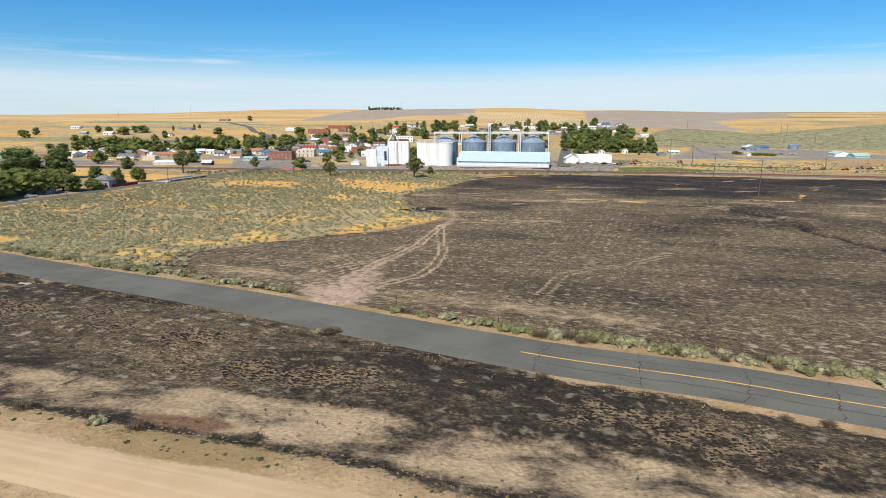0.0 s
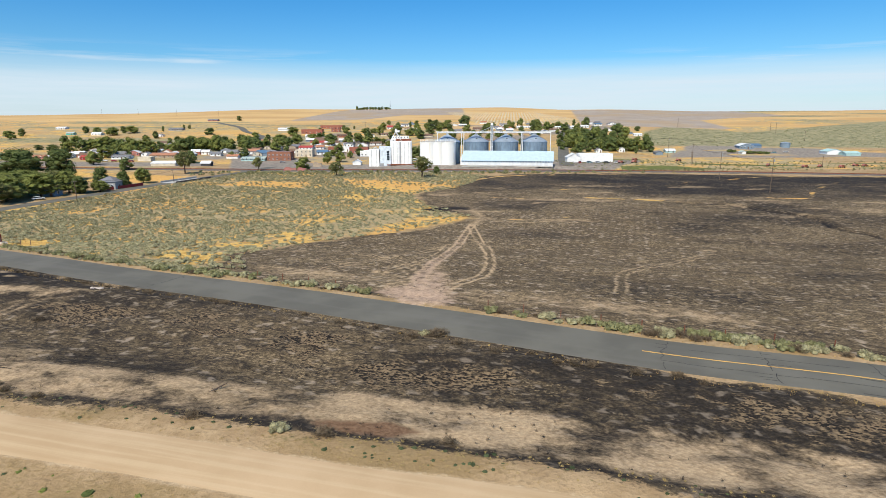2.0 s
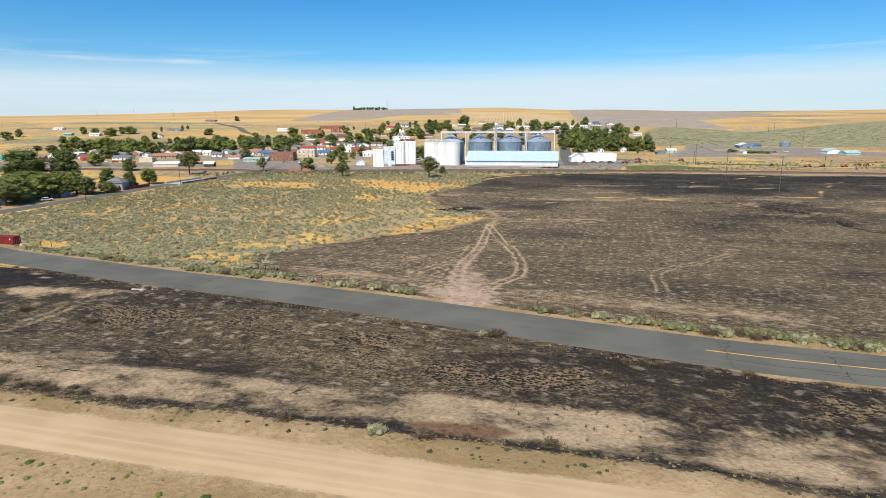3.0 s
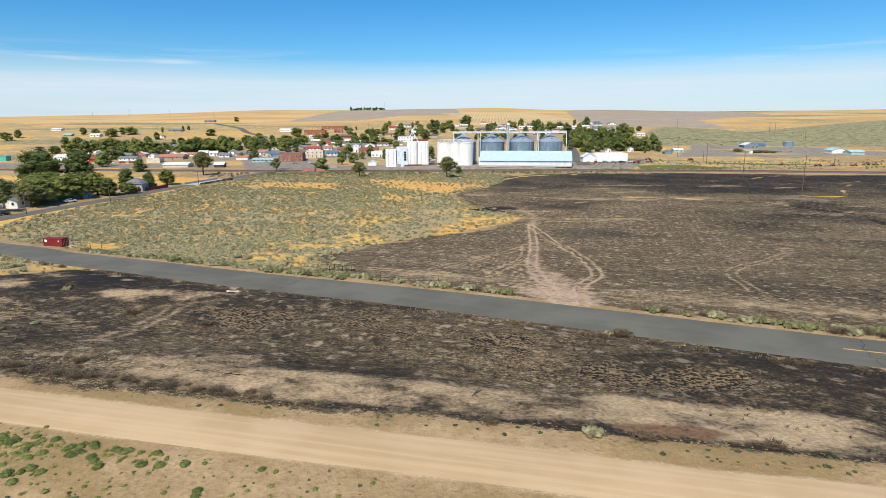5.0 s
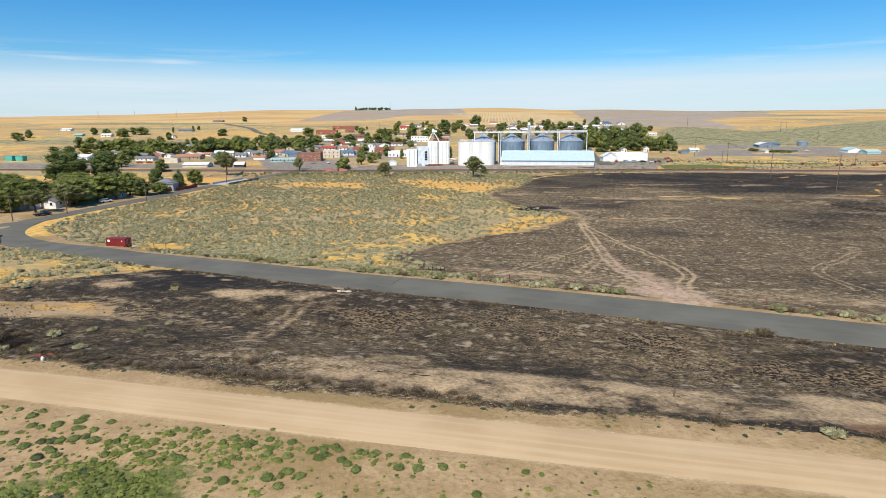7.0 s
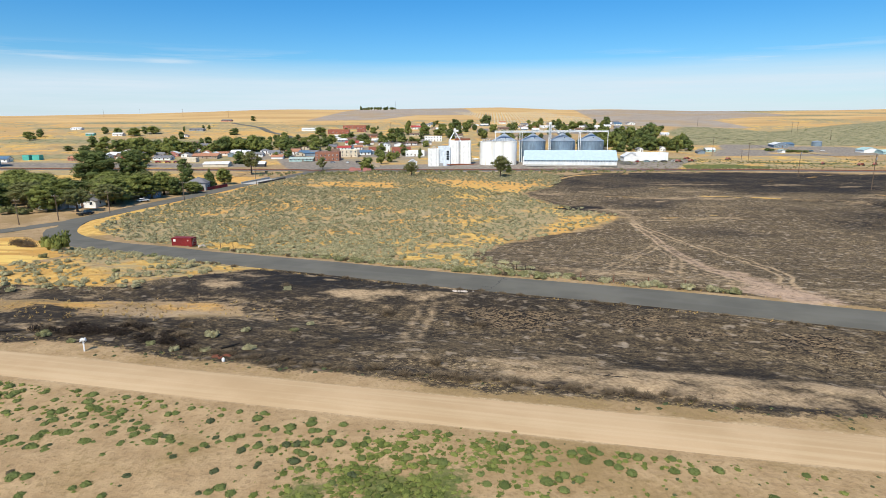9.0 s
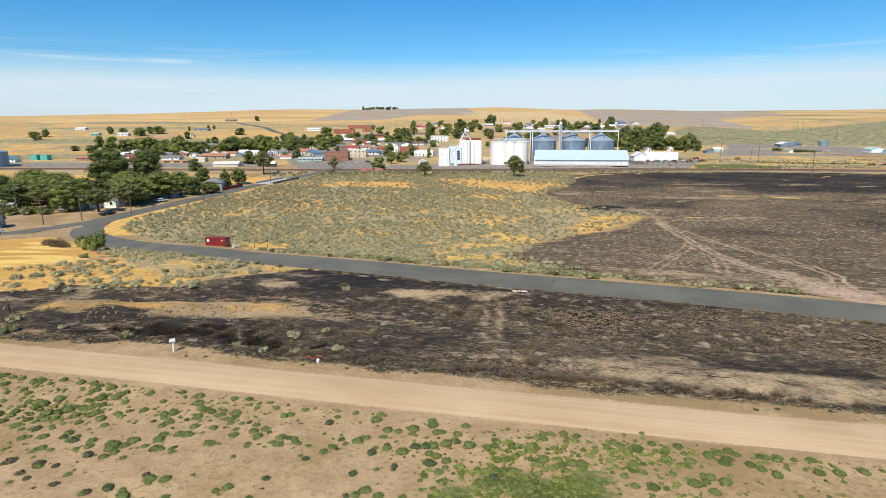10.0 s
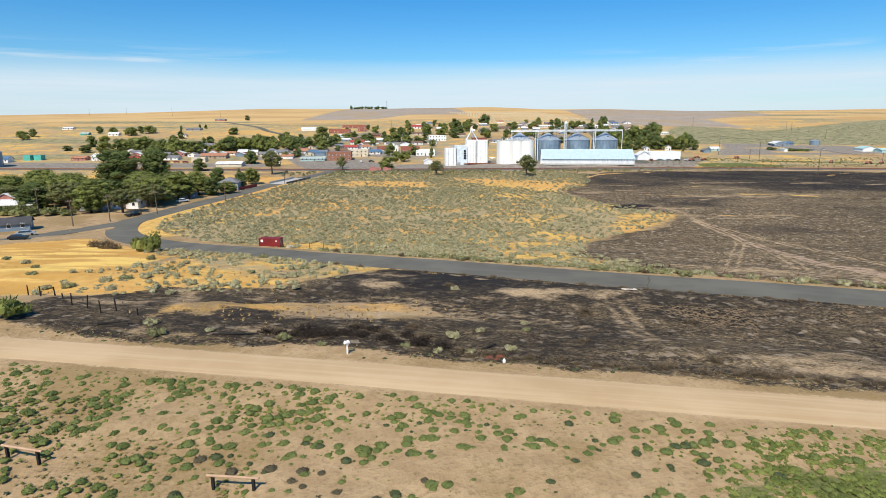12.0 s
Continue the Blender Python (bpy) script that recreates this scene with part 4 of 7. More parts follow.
for w in (-2.1, 2.0):
    seam = Shape()
    for j in range(26):
        s = s_line - 2 - j * 2.6
        if rc.random() < 0.25:
            continue
        q = []
        for t, jit in ((s, rc.uniform(-0.12, 0.12)), (s - 2.5, rc.uniform(-0.12, 0.12))):
            p, d = along(ROAD, t)
            n = np.array((-d[1], d[0]))
            for h in (-0.03, 0.03):
                c = p + n * (w + jit + h)
                q.append((c[0], c[1], gz(*p) + 0.062 + 0.06 * (1 - (w / 4.3) ** 2)))
        seam.add(q, [(0, 2, 3, 1)])
    part("seam_crack", seam, CRACK, main_road)

# railway: ballast bed, two tracks of rails
v, f = ribbon(RAILWAY, 4.6, 0.55, 0.1)
rail_bed = tagged(new("railway_bed", array_mesh("railway_bed", v, f[:, ::-1], BALLAST)), "dark ballast railway bed with rusty rails", "railway", kind="structure")
for o in (-2.6, -1.16, 1.16, 2.6):
    v, f = ribbon(RAILWAY, 0.08, 0.0)
    d = np.gradient(RAILWAY, axis=0)
    d /= np.hypot(d[:, 0], d[:, 1])[:, None]
    p = RAILWAY + np.stack((-d[:, 1], d[:, 0]), 1) * o
    z = ground_z(RAILWAY[:, 0], RAILWAY[:, 1]) + 0.62
    sh = Shape()
    for i in range(len(p) - 1):
        sh.bar((*p[i], z[i] + 0.08), (*p[i + 1], z[i + 1] + 0.08), 0.08, 4)
    part("rail", sh, RUST, rail_bed)


# ---- grain elevator yard ----
def steel_bin(x, y, r, eave, peak):
    z = gz(x, y)
    t = thing("grain_bin", x, y, z, 0, "blue-grey corrugated steel grain bin with a conical roof", "grain bin", "steel grain bins")
    rings = []
    k = int(eave / 0.9)
    for i in range(k):
        rings += [(eave * i / k, r), (eave * (i + 0.92) / k, r), (eave * (i + 0.96) / k, r + 0.05)]
    rings.append((eave, r))
    part("wall", Shape().tube(0, 0, rings, 40), BIN_STEEL, t)
    part("roof", Shape().tube(0, 0, [(eave - 0.1, r + 0.25), (eave + 0.05, r + 0.25), (peak - 0.4, 0.9)], 40), BIN_ROOF, t)
    part("roof_collar", Shape().tube(0, 0, [(peak - 0.5, 0.95), (peak + 0.2, 0.95), (peak + 0.5, 0.4)], 14), STEEL, t)
    for i in range(24):
        a = 2 * math.pi * (i + 0.5) / 24
        part("roof_rib", Shape().bar((r * math.cos(a), r * math.sin(a), eave + 0.12), (0.9 * math.cos(a), 0.9 * math.sin(a), peak - 0.3), 0.07, 4), BIN_ROOF, t)
    hatch = Shape().box(0, -r * 0.62, eave + (peak - eave) * 0.36, 0.9, 0.8, 0.7)
    part("roof_hatch", hatch, DARK, t, "dark roof hatch")
    ladder = Shape()
    for sx in (-0.25, 0.25):
        ladder.bar((r * 0.55 + sx, -r * 0.86, 0), (r * 0.55 + sx, -r * 0.86, eave), 0.05, 4)
    for i in range(int(eave / 0.6)):
        ladder.bar((r * 0.55 - 0.25, -r * 0.86, i * 0.6), (r * 0.55 + 0.25, -r * 0.86, i * 0.6), 0.03, 4)
    part("ladder", ladder, STEEL, t)
    return t


BINS = ((1.6, 440.0), (23.2, 439.0), (45.6, 438.5), (67.2, 438.0))
for bx_, by_ in BINS:
    steel_bin(bx_, by_, 9.6, 15.4, 21.0)


def flat_storage(x0, x1, y0, depth, wall, ridge):
    z = gz((x0 + x1) / 2, y0 + 4)
    w = x1 - x0
    t = thing("storage_shed", (x0 + x1) / 2, y0, z, -12, "long white sheet-metal grain shed with a pale blue roof", "storage shed")
    wl = Shape()
    wl.add([(-w / 2, 0, -0.5), (w / 2, 0, -0.5), (w / 2, depth, -0.5), (-w / 2, depth, -0.5), (-w / 2, 0, wall), (w / 2, 0, wall), (w / 2, depth, wall), (-w / 2, depth, wall),
            (-w / 2, depth / 2, ridge - 0.2), (w / 2, depth / 2, ridge - 0.2)],
           [(0, 1, 5, 4), (2, 3, 7, 6), (1, 2, 6, 9, 5), (3, 0, 4, 8, 7)])
    part("wall", wl, SHED_WALL, t)
    for sgn in (0, 1):
        e, n = (-0.6, depth / 2) if sgn == 0 else (depth + 0.6, depth / 2)
        drop = (ridge - wall) / (depth / 2) * 0.6
        rf = Shape().add([(-w / 2 - 0.4, e, wall - drop), (w / 2 + 0.4, e, wall - drop), (w / 2 + 0.4, n, ridge), (-w / 2 - 0.4, n, ridge),
                          (-w / 2 - 0.4, e, wall - drop + 0.15), (w / 2 + 0.4, e, wall - drop + 0.15), (w / 2 + 0.4, n, ridge + 0.15), (-w / 2 - 0.4, n, ridge + 0.15)],
                         [(3, 2, 1, 0), (4, 5, 6, 7), (0, 1, 5, 4), (1, 2, 6, 5), (2, 3, 7, 6), (3, 0, 4, 7)])
        part("roof", rf, SHED_ROOF, t, "pale blue sheet roof")
    part("ridge_cap", Shape().bar((-w / 2, depth / 2, ridge + 0.2), (w / 2, depth / 2, ridge + 0.2), 0.25, 6), SHED_ROOF, t)
    for i in range(33):
        px = -w / 2 + 1 + i * (w - 2) / 32
        part("eave_bracket", Shape().box(px, -0.18, wall - 0.95, 0.9, 0.36, 0.4), ROOF_BLUE, t)
    part("end_duct", Shape().box(-w / 2 - 0.5, 1.0, 0, 1.0, 1.2, wall + 2.2), WHITE, t)
    part("foundation", Shape().box(0, depth / 2, -0.6, w + 0.3, depth + 0.3, 1.0), CONCRETE, t)
    return t


flat_storage(9.9, 73.1, 401.0, 20.0, 3.7, 9.4)


def concrete_silos(x0, x1, y, h):
    z = gz((x0 + x1) / 2, y)
    t = thing("concrete_silo_block", (x0 + x1) / 2, y, z, 0, "whitewashed concrete silo block with tan water stains", "silo")
    r = (x1 - x0) / 6 * 1.52
    for i in range(3):
        for j in range(2):
            part("silo", Shape().tube((i - 1) * r * 0.98, j * r * 0.9, [(-0.5, r), (h - 0.5, r), (h - 0.5, r + 0.12), (h, r + 0.12)], 36), STAINED, t, smooth=False)
    part("roof_deck", Shape().box(0, r * 0.45, h, (x1 - x0) * 0.9, r * 2.2, 0.25), CONCRETE, t)
    rail = Shape()
    w = (x1 - x0) / 2 - 0.4
    for k in range(15):
        px = -w + 2 * w * k / 14
        rail.bar((px, -r * 0.55, h + 0.25), (px, -r * 0.55, h + 2.1), 0.07, 4)
    for hz in (1.2, 2.05):
        rail.bar((-w, -r * 0.55, h + hz), (w, -r * 0.55, h + hz), 0.08, 4)
    for k in range(14):
        if k % 2 == 0:
            px = -w + 2 * w * k / 14
            rail.bar((px, -r * 0.55, h + 0.3), (px + 2 * w / 14, -r * 0.55, h + 2.0), 0.05, 4)
    part("roof_railing", rail, WHITE, t)
    return t


concrete_silos(-18.8, 6.8, 417.0, 15.9)


def elevator_house():
    x, y = -40.4, 427.0
    t = thing("grain_elevator", x, y, gz(x, y), 0, "old white grain elevator with a pale blue annex", "grain elevator")
    part("west_annex", Shape().box(-11.6, 0.5, -0.4, 8.0, 9, 12.4), WHITE, t)
    part("annex", Shape().box(-3.9, 1.0, -0.4, 8.4, 10, 14.2), plain("pale_blue_sheet", (0.68, 0.75, 0.81), 0.6), t, "pale blue sheet-metal annex")
    for px, w in ((3.5, 7.0), (11.6, 7.8)):
        q = Shape()
        out = [(px - w / 2, -2.2), (px - w / 2 + 0.9, -3.0), (px + w / 2 - 0.9, -3.0), (px + w / 2, -2.2), (px + w / 2, 8.0), (px - w / 2, 8.0)]
        k = len(out)
        q.add([(a, b, -0.4) for a, b in out] + [(a, b, 17.4) for a, b in out], [tuple(range(k, 2 * k))] + [(i, (i + 1) % k, k + (i + 1) % k, k + i) for i in range(k)])
        part("bin", q, WHITE, t)
        for s in (-0.18, 0.22):
            part("seam", Shape().box(px + s * w, -3.03, 0, 0.14, 0.1, 17.0), GREY, t)
    part("bin_deck", Shape().box(7.6, 2.6, 17.3, 15.4, 9.0, 0.4), WHITE, t)
    part("gallery", Shape().box(9.6, 2.0, 17.7, 11.0, 2.4, 1.5), RUST, t, "rusty red roof gallery")
    # grey strip: the shade in the gap between the bins, put in as colour
    part("gap_shade_panel", Shape().box(7.35, -2.2, 0, 0.7, 0.5, 17.0), GREY, t, "grey strip standing in for the shaded gap between bins")
    for px in (-13.6, -9.9):
        part("seam", Shape().box(px, -4.05, 0, 0.18, 0.12, 11.8), GREY, t)
    part("door", Shape().box(-6.5, -4.1, 0, 3.2, 0.2, 1.9), GREY, t)
    for i in range(4):
        part("window", Shape().box(-1.6, -4.12, 4.2 + i * 1.7, 1.7, 0.2, 1.35), GLASS, t, "dark window pane")
    hopper = Shape()
    hopper.bar((-12.8, 0, 12.0), (-11.8, 0, 13.3), 0.28, 8).bar((-11.8, 0, 13.3), (-10.4, 0, 13.3), 0.28, 8).bar((-10.4, 0, 13.3), (-9.6, 0, 12.0), 0.28, 8)
    part("roof_duct", hopper, STEEL, t)
    for dx, dy in ((-3.6, -1), (-3.6, 4), (4.6, -1), (4.6, 4)):
        part("head_leg", Shape().bar((3.6 + dx, dy + 1, 17.4), (4.0, 2.5, 24.6), 0.22, 6), WHITE, t)
    for dx in (-2.2, 0.4, 2.6):
        part("distributor_spout", Shape().bar((4.0, 2.5, 24.2), (4.0 + dx * 2.0, 1.5, 17.6), 0.3, 6), STEEL, t)
    part("leg_head", Shape().box(4.0, 2.5, 24.2, 1.6, 1.6, 2.2, taper=0.7).box(5.6, 2.5, 23.9, 2.2, 0.6, 1.4), WHITE, t)
    part("side_spout", Shape().bar((15.8, 0, 3.2), (21.0, -2, 4.6), 0.35, 6).bar((15.8, 0, 5.2), (21.0, -2, 4.6), 0.2, 6), STEEL, t)
    return t


elevator_house()


def bridge_conveyor():
    x, y = 36.0, 432.0
    t = thing("conveyor_bridge", x, y, gz(x, y), 0, "white steel conveyor catwalk over the grain bins", "conveyor")
    zt = 21.9
    a, b = -42.6, 42.6
    for zz, r in ((zt, 0.16), (zt + 1.15, 0.1)):
        for yy in (0.0, 1.6):
            part("chord", Shape().bar((a, yy, zz), (b, yy, zz), r, 4), WHITE, t)
    tr = Shape()
    k = 44
    for i in range(k):
        p, q = a + (b - a) * i / k, a + (b - a) * (i + 1) / k
        tr.bar((p, 0, zt), (q if i % 2 else p, 0, zt + 1.15), 0.05, 4)
    part("truss_bracing", tr, WHITE, t)
    part("walkway", Shape().box((a + b) / 2, 0.8, zt - 0.1, b - a, 1.5, 0.12), STEEL, t)
    part("conveyor_casing", Shape().box((a + b) / 2, 0.9, zt + 0.2, b - a, 0.7, 0.65), WHITE, t)
    for px in (-42.0, -24.0, -22.4, 20.2, 21.4, 42.2):
        part("support_post", Shape().bar((px, -0.3, 0), (px, -0.3, zt), 0.26, 6), WHITE, t)
    leg = thing("elevator_leg", 34.2, 431.0, gz(34.2, 431.0), 0, "tall white bucket elevator leg tower", "elevator leg")
    for dx in (-0.75, 0.75):
        for dy in (-0.75, 0.75):
            part("tower_post", Shape().bar((dx, dy, 0), (dx, dy, 27.4), 0.12, 5), WHITE, leg)
    lat = Shape()
    for i in range(13):
        z0 = i * 2.0
        s = 1 if i % 2 else -1
        for dy in (-0.75, 0.75):
            lat.bar((-0.75 * s, dy, z0), (0.75 * s, dy, z0 + 2.0), 0.06, 4).bar((-0.75, dy, z0), (0.75, dy, z0), 0.06, 4)
    part("lattice", lat, WHITE, leg)
    part("leg_casing", Shape().box(-0.35, 0, 0, 0.5, 0.7, 27.8).box(0.4, 0, 0, 0.5, 0.7, 27.8), STEEL, leg)
    part("leg_head", Shape().box(0, 0, 27.5, 1.9, 1.4, 1.7, taper=0.75), WHITE, leg)
    for bx2, by2 in BINS:
        dx = bx2 - 34.2
        if abs(dx) < 15:
            part("spout", Shape().bar((0, 0.6, 26.6), (dx, 7.0, 21.2), 0.22, 6), STEEL, leg)


bridge_conveyor()


# ---- houses ----
WINDOW_FRAME = Shape().box(0, 0, 0, 1.15, 0.12, 1.35).mesh("window", WHITE)
WINDOW_PANE = Shape().box(0, 0, 0.1, 0.95, 0.16, 1.15).mesh("pane", GLASS)
DOOR_LEAF = Shape().box(0, 0, 0, 0.95, 0.12, 2.05).mesh("door", DOOR)


def house(x, y, w, h, wall, roof, label, d=None, turn=0.0, shape="gable", name="house", category="house", openings=True, group="", flip=False):
    """A small building: x, y its front middle; h to the ridge."""
    if y > 470:
        h = max(3.2, h * 0.84)
    d = d or min(max(w * 0.75, 6.0), 12.0)
    z = min(gz(x - w / 2, y), gz(x + w / 2, y), gz(x, y + d)) if y < 900 else gz(x, y)
    z0 = gz(x, y)
    t = thing(name, x, y, z0, turn, label, category, group)
    sink = z0 - z + 0.5
    rise = 0.0 if shape == "flat" else min(h * 0.42, (d if not flip else w) * 0.28)
    e = h - rise
    b = Shape()
    if shape == "gable" and not flip:
        b.add([(-w / 2, 0, -sink), (w / 2, 0, -sink), (w / 2, d, -sink), (-w / 2, d, -sink), (-w / 2, 0, e), (w / 2, 0, e), (w / 2, d, e), (-w / 2, d, e), (-w / 2, d / 2, h - 0.05), (w / 2, d / 2, h - 0.05)],
              [(0, 1, 5, 4), (2, 3, 7, 6), (1, 2, 6, 9, 5), (3, 0, 4, 8, 7)])
    elif shape == "gable":
        b.add([(-w / 2, 0, -sink), (w / 2, 0, -sink), (w / 2, d, -sink), (-w / 2, d, -sink), (-w / 2, 0, e), (w / 2, 0, e), (w / 2, d, e), (-w / 2, d, e), (0, 0, h - 0.05), (0, d, h - 0.05)],
              [(0, 1, 5, 8, 4), (2, 3, 7, 9, 6), (1, 2, 6, 5), (3, 0, 4, 7)])
    else:
        b.box(0, d / 2, -sink, w, d, e + sink)
    part("wall", b, wall, t)
    o = 0.45
    if shape == "gable":
        span = d if not flip else w
        slope = rise / (span / 2)
        for sgn in (-1, 1):
            r = Shape()
            pts = []
            for lift in (0.0, 0.16):
                if not flip:
                    ye = -o if sgn < 0 else d + o
                    pts += [(-w / 2 - o, ye, e - slope * o + lift), (w / 2 + o, ye, e - slope * o + lift), (w / 2 + o, d / 2, h + lift), (-w / 2 - o, d / 2, h + lift)]
                else:
                    xe = sgn * (w / 2 + o)
                    pts += [(xe, -o, e - slope * o + lift), (xe, d + o, e - slope * o + lift), (0, d + o, h + lift), (0, -o, h + lift)]
            r.add(pts, [(3, 2, 1, 0), (4, 5, 6, 7), (0, 1, 5, 4), (1, 2, 6, 5), (2, 3, 7, 6), (3, 0, 4, 7)])
            part("roof", r, roof, t)
    elif shape == "hip":
        r = Shape()
        k = min(w, d) / 2
        r.add([(-w / 2 - o, -o, e), (w / 2 + o, -o, e), (w / 2 + o, d + o, e), (-w / 2 - o, d + o, e), (-w / 2 + k, d / 2, h), (w / 2 - k, d / 2, h)],
              [(3, 2, 1, 0), (0, 1, 5, 4), (1, 2, 5), (2, 3, 4, 5), (3, 0, 4)])
        part("roof", r, roof, t)
    else:
        part("roof", Shape().box(0, d / 2, h - 0.02, w - 0.5, d - 0.5, 0.06), roof, t)
        par = Shape()
        par.box(0, 0.12, h - 0.1, w + 0.1, 0.3, 0.5).box(0, d - 0.12, h - 0.1, w + 0.1, 0.3, 0.5).box(-w / 2 + 0.1, d / 2, h - 0.1, 0.3, d - 0.5, 0.5).box(w / 2 - 0.1, d / 2, h - 0.1, 0.3, d - 0.5, 0.5)
        part("parapet", par, wall, t)
    if openings:
        floors = 2 if e > 5.2 else 1
        k = max(2, min(6, int(w / 3.0)))
        for s in range(floors):
            for i in range(k):
                px = -w / 2 + w * (i + 0.5) / k
                if s == 0 and i == k // 2:
                    part("door", DOOR_LEAF, None, t, at=pose(px, -0.03, 0))
                    continue
                wi = part("window", WINDOW_FRAME, None, t, at=pose(px, -0.02, 0.95 + s * 2.9))
                part("pane", WINDOW_PANE, None, wi)
        for sx in (-1, 1):
            wi = part("window", WINDOW_FRAME, None, t, at=pose(sx * (w / 2 + 0.02), d * 0.45, 0.95, 0, 0, 90))
            part("pane", WINDOW_PANE, None, wi)
    return t


# ---- town buildings ----
H = house
WH, GA = "small white house with a grey shingle roof", "town houses"
H(-490, 779, 12, 3.4, WHITE, ROOF_WHITE, "low white farm building on the dry slope", name="farm_building", category="farm building")
H(-438, 710, 8.8, 3.2, TEAL, ROOF_GREEN, "small teal outbuilding beside a hedge of trees", name="outbuilding", category="shed")
H(-404, 704, 10.9, 4.4, WHITE, ROOF_WHITE, "white farmhouse among dark trees")
H(-323, 689, 6.5, 4.0, WHITE, ROOF_GREY, "small white house on the hillside", flip=True)
H(-333, 756, 16.6, 3.8, GREY, ROOF_GREY, "long grey shed on the hillside", name="shed", category="shed")
H(-345, 924, 14.5, 3.8, PINK, ROOF_GREY, "faded pinkish shed on the hill", name="shed", category="shed")
H(-398, 494, 10.7, 5.5, WHITE, ROOF_BLUE, "white workshop with a blue-grey roof", name="workshop", category="workshop")
H(-327, 501, 14.0, 6.4, WHITE, ROOF_WHITE, "large white metal building beside the railway", name="metal_building", category="warehouse", d=16)
H(-300, 496, 9.5, 4.6, RED_PAINT, ROOF_RED, "low workshop with a red front", name="workshop", category="workshop")
H(-345, 503, 11, 4.2, PINK, ROOF_ORANGE, "low building with an orange-red roof", name="workshop", category="workshop")
H(-318, 544, 6.8, 4.2, WHITE, ROOF_GREY, WH, group=GA)
H(-274, 500, 13.9, 4.2, WHITE, ROOF_GREY, "white house behind a red fence", group=GA)
H(-246, 484, 10.5, 3.6, CREAM, ROOF_WHITE, "low cream railway warehouse", shape="flat", name="warehouse", category="warehouse", openings=False)
H(-241, 506, 20.6, 5.2, TAN, ROOF_ORANGE, "long tan storage building with a faded roof", name="warehouse", category="warehouse")
H(-266, 548, 12, 3.6, WHITE, ROOF_WHITE, "low white house with a pale roof", group=GA)
H(-271, 599, 9.4, 4.0, WHITE, ROOF_GREY, WH, group=GA)
H(-235, 531, 11.7, 3.8, WHITE, ROOF_ORANGE, "white house with an orange-brown roof", group=GA)
H(-200, 543, 7.7, 5.2, WHITE, ROOF_GREY, "white two-storey house with a hipped grey roof", shape="hip", group=GA)
H(-186, 534, 5.9, 4.0, WHITE, ROOF_BROWN, "small white house with a brown roof", flip=True, group=GA)
H(-173, 534, 12.7, 5.5, WHITE, ROOF_ORANGE, "white house with a wide orange-brown roof", group=GA)
H(-158, 521, 14.9, 5.6, BLUE_GREY, ROOF_BLUE, "blue workshop with a steel roof", name="workshop", category="workshop", openings=False)
H(-157, 482, 19.1, 3.0, PALE_TEAL, ROOF_GREEN, "low pale green warehouse beside the tracks", name="warehouse", category="warehouse")
H(-136, 484, 19.2, 8.0, BRICK_BROWN, ROOF_GREY, "two-storey brown brick commercial block", shape="flat", name="brick_block", category="commercial building", d=14)
H(-179, 437, 7.0, 3.8, DARK, ROOF_WHITE, "dark open-fronted shed with a white roof", name="shed", category="shed", openings=False)
H(-212, 441, 18.0, 3.4, CREAM, ROOF_WHITE, "long low cream shed beside the railway", name="shed", category="shed", openings=False)
H(-192, 747, 17.7, 4.6, WHITE, ROOF_WHITE, "white domed hall on the hillside", name="hall", category="hall", openings=False)
H(-152, 713, 24.9, 5.8, BRICK, ROOF_BROWN, "long low brick school building", shape="flat", name="school", category="school")
H(-138, 778, 29.6, 4.5, BRICK, ROOF_WHITE, "brick school wing with a pale roof", shape="flat", name="school_wing", category="school")
H(-126, 731, 10.5, 7.1, BRICK, ROOF_BROWN, "tall brick gymnasium of the school", shape="flat", name="gymnasium", category="school")
H(-146, 676, 12.9, 3.6, WHITE, ROOF_WHITE, "row of small white cottages", group=GA)
H(-110, 677, 12.9, 4.4, BRICK, ROOF_BROWN, "brick house with a brown roof", group=GA)
H(-127, 609, 13.6, 4.6, WHITE, ROOF_RED, "white house with a bright red roof", group=GA)
H(-131, 568, 12.7, 4.4, WHITE, ROOF_RED, "house with a red metal roof", group=GA)
H(-121, 511, 14.6, 7.0, CREAM, ROOF_WHITE, "cream commercial front with a flat roof", shape="flat", name="shop", category="shop")
H(-108, 527, 9.5, 4.8, WHITE, ROOF_BLUE, "white shop with a blue awning roof", name="shop", category="shop")
H(-102, 551, 8.8, 4.9, BRICK, ROOF_GREY, "dark red brick shop with flat roof", shape="flat", name="shop", category="shop")
H(-90, 551, 7.0, 5.4, WHITE, ROOF_GREY, "white shop with a tall flat front", shape="flat", name="shop", category="shop")
H(-92, 588, 9.4, 4.8, WHITE, ROOF_GREY, WH, flip=True, group=GA)
H(-79, 595, 9.5, 4.4, WHITE, ROOF_GREY, WH, flip=True, group=GA)
H(-76, 536, 17.1, 6.1, BRICK, ROOF_ORANGE, "red brick commercial building with a flat roof", shape="flat", name="shop", category="shop")
H(-64, 513, 16.5, 5.4, WHITE, ROOF_WHITE, "white rendered garage building", name="garage_building", category="garage", shape="flat")
H(-66, 602, 11.6, 4.2, WHITE, ROOF_BROWN, "white house with a brown roof", group=GA)
H(-57, 764, 14.6, 5.7, WHITE, ROOF_RED, "white church-like house with a red roof", group=GA)
H(-42, 808, 10.3, 4.2, WHITE, ROOF_GREY, WH, group=GA)
H(-61, 689, 12.1, 4.0, CREAM, ROOF_BROWN, "cream house with a brown roof", group=GA)
H(-78, 681, 8.7, 4.0, WHITE, ROOF_GREY, WH, flip=True, group=GA)
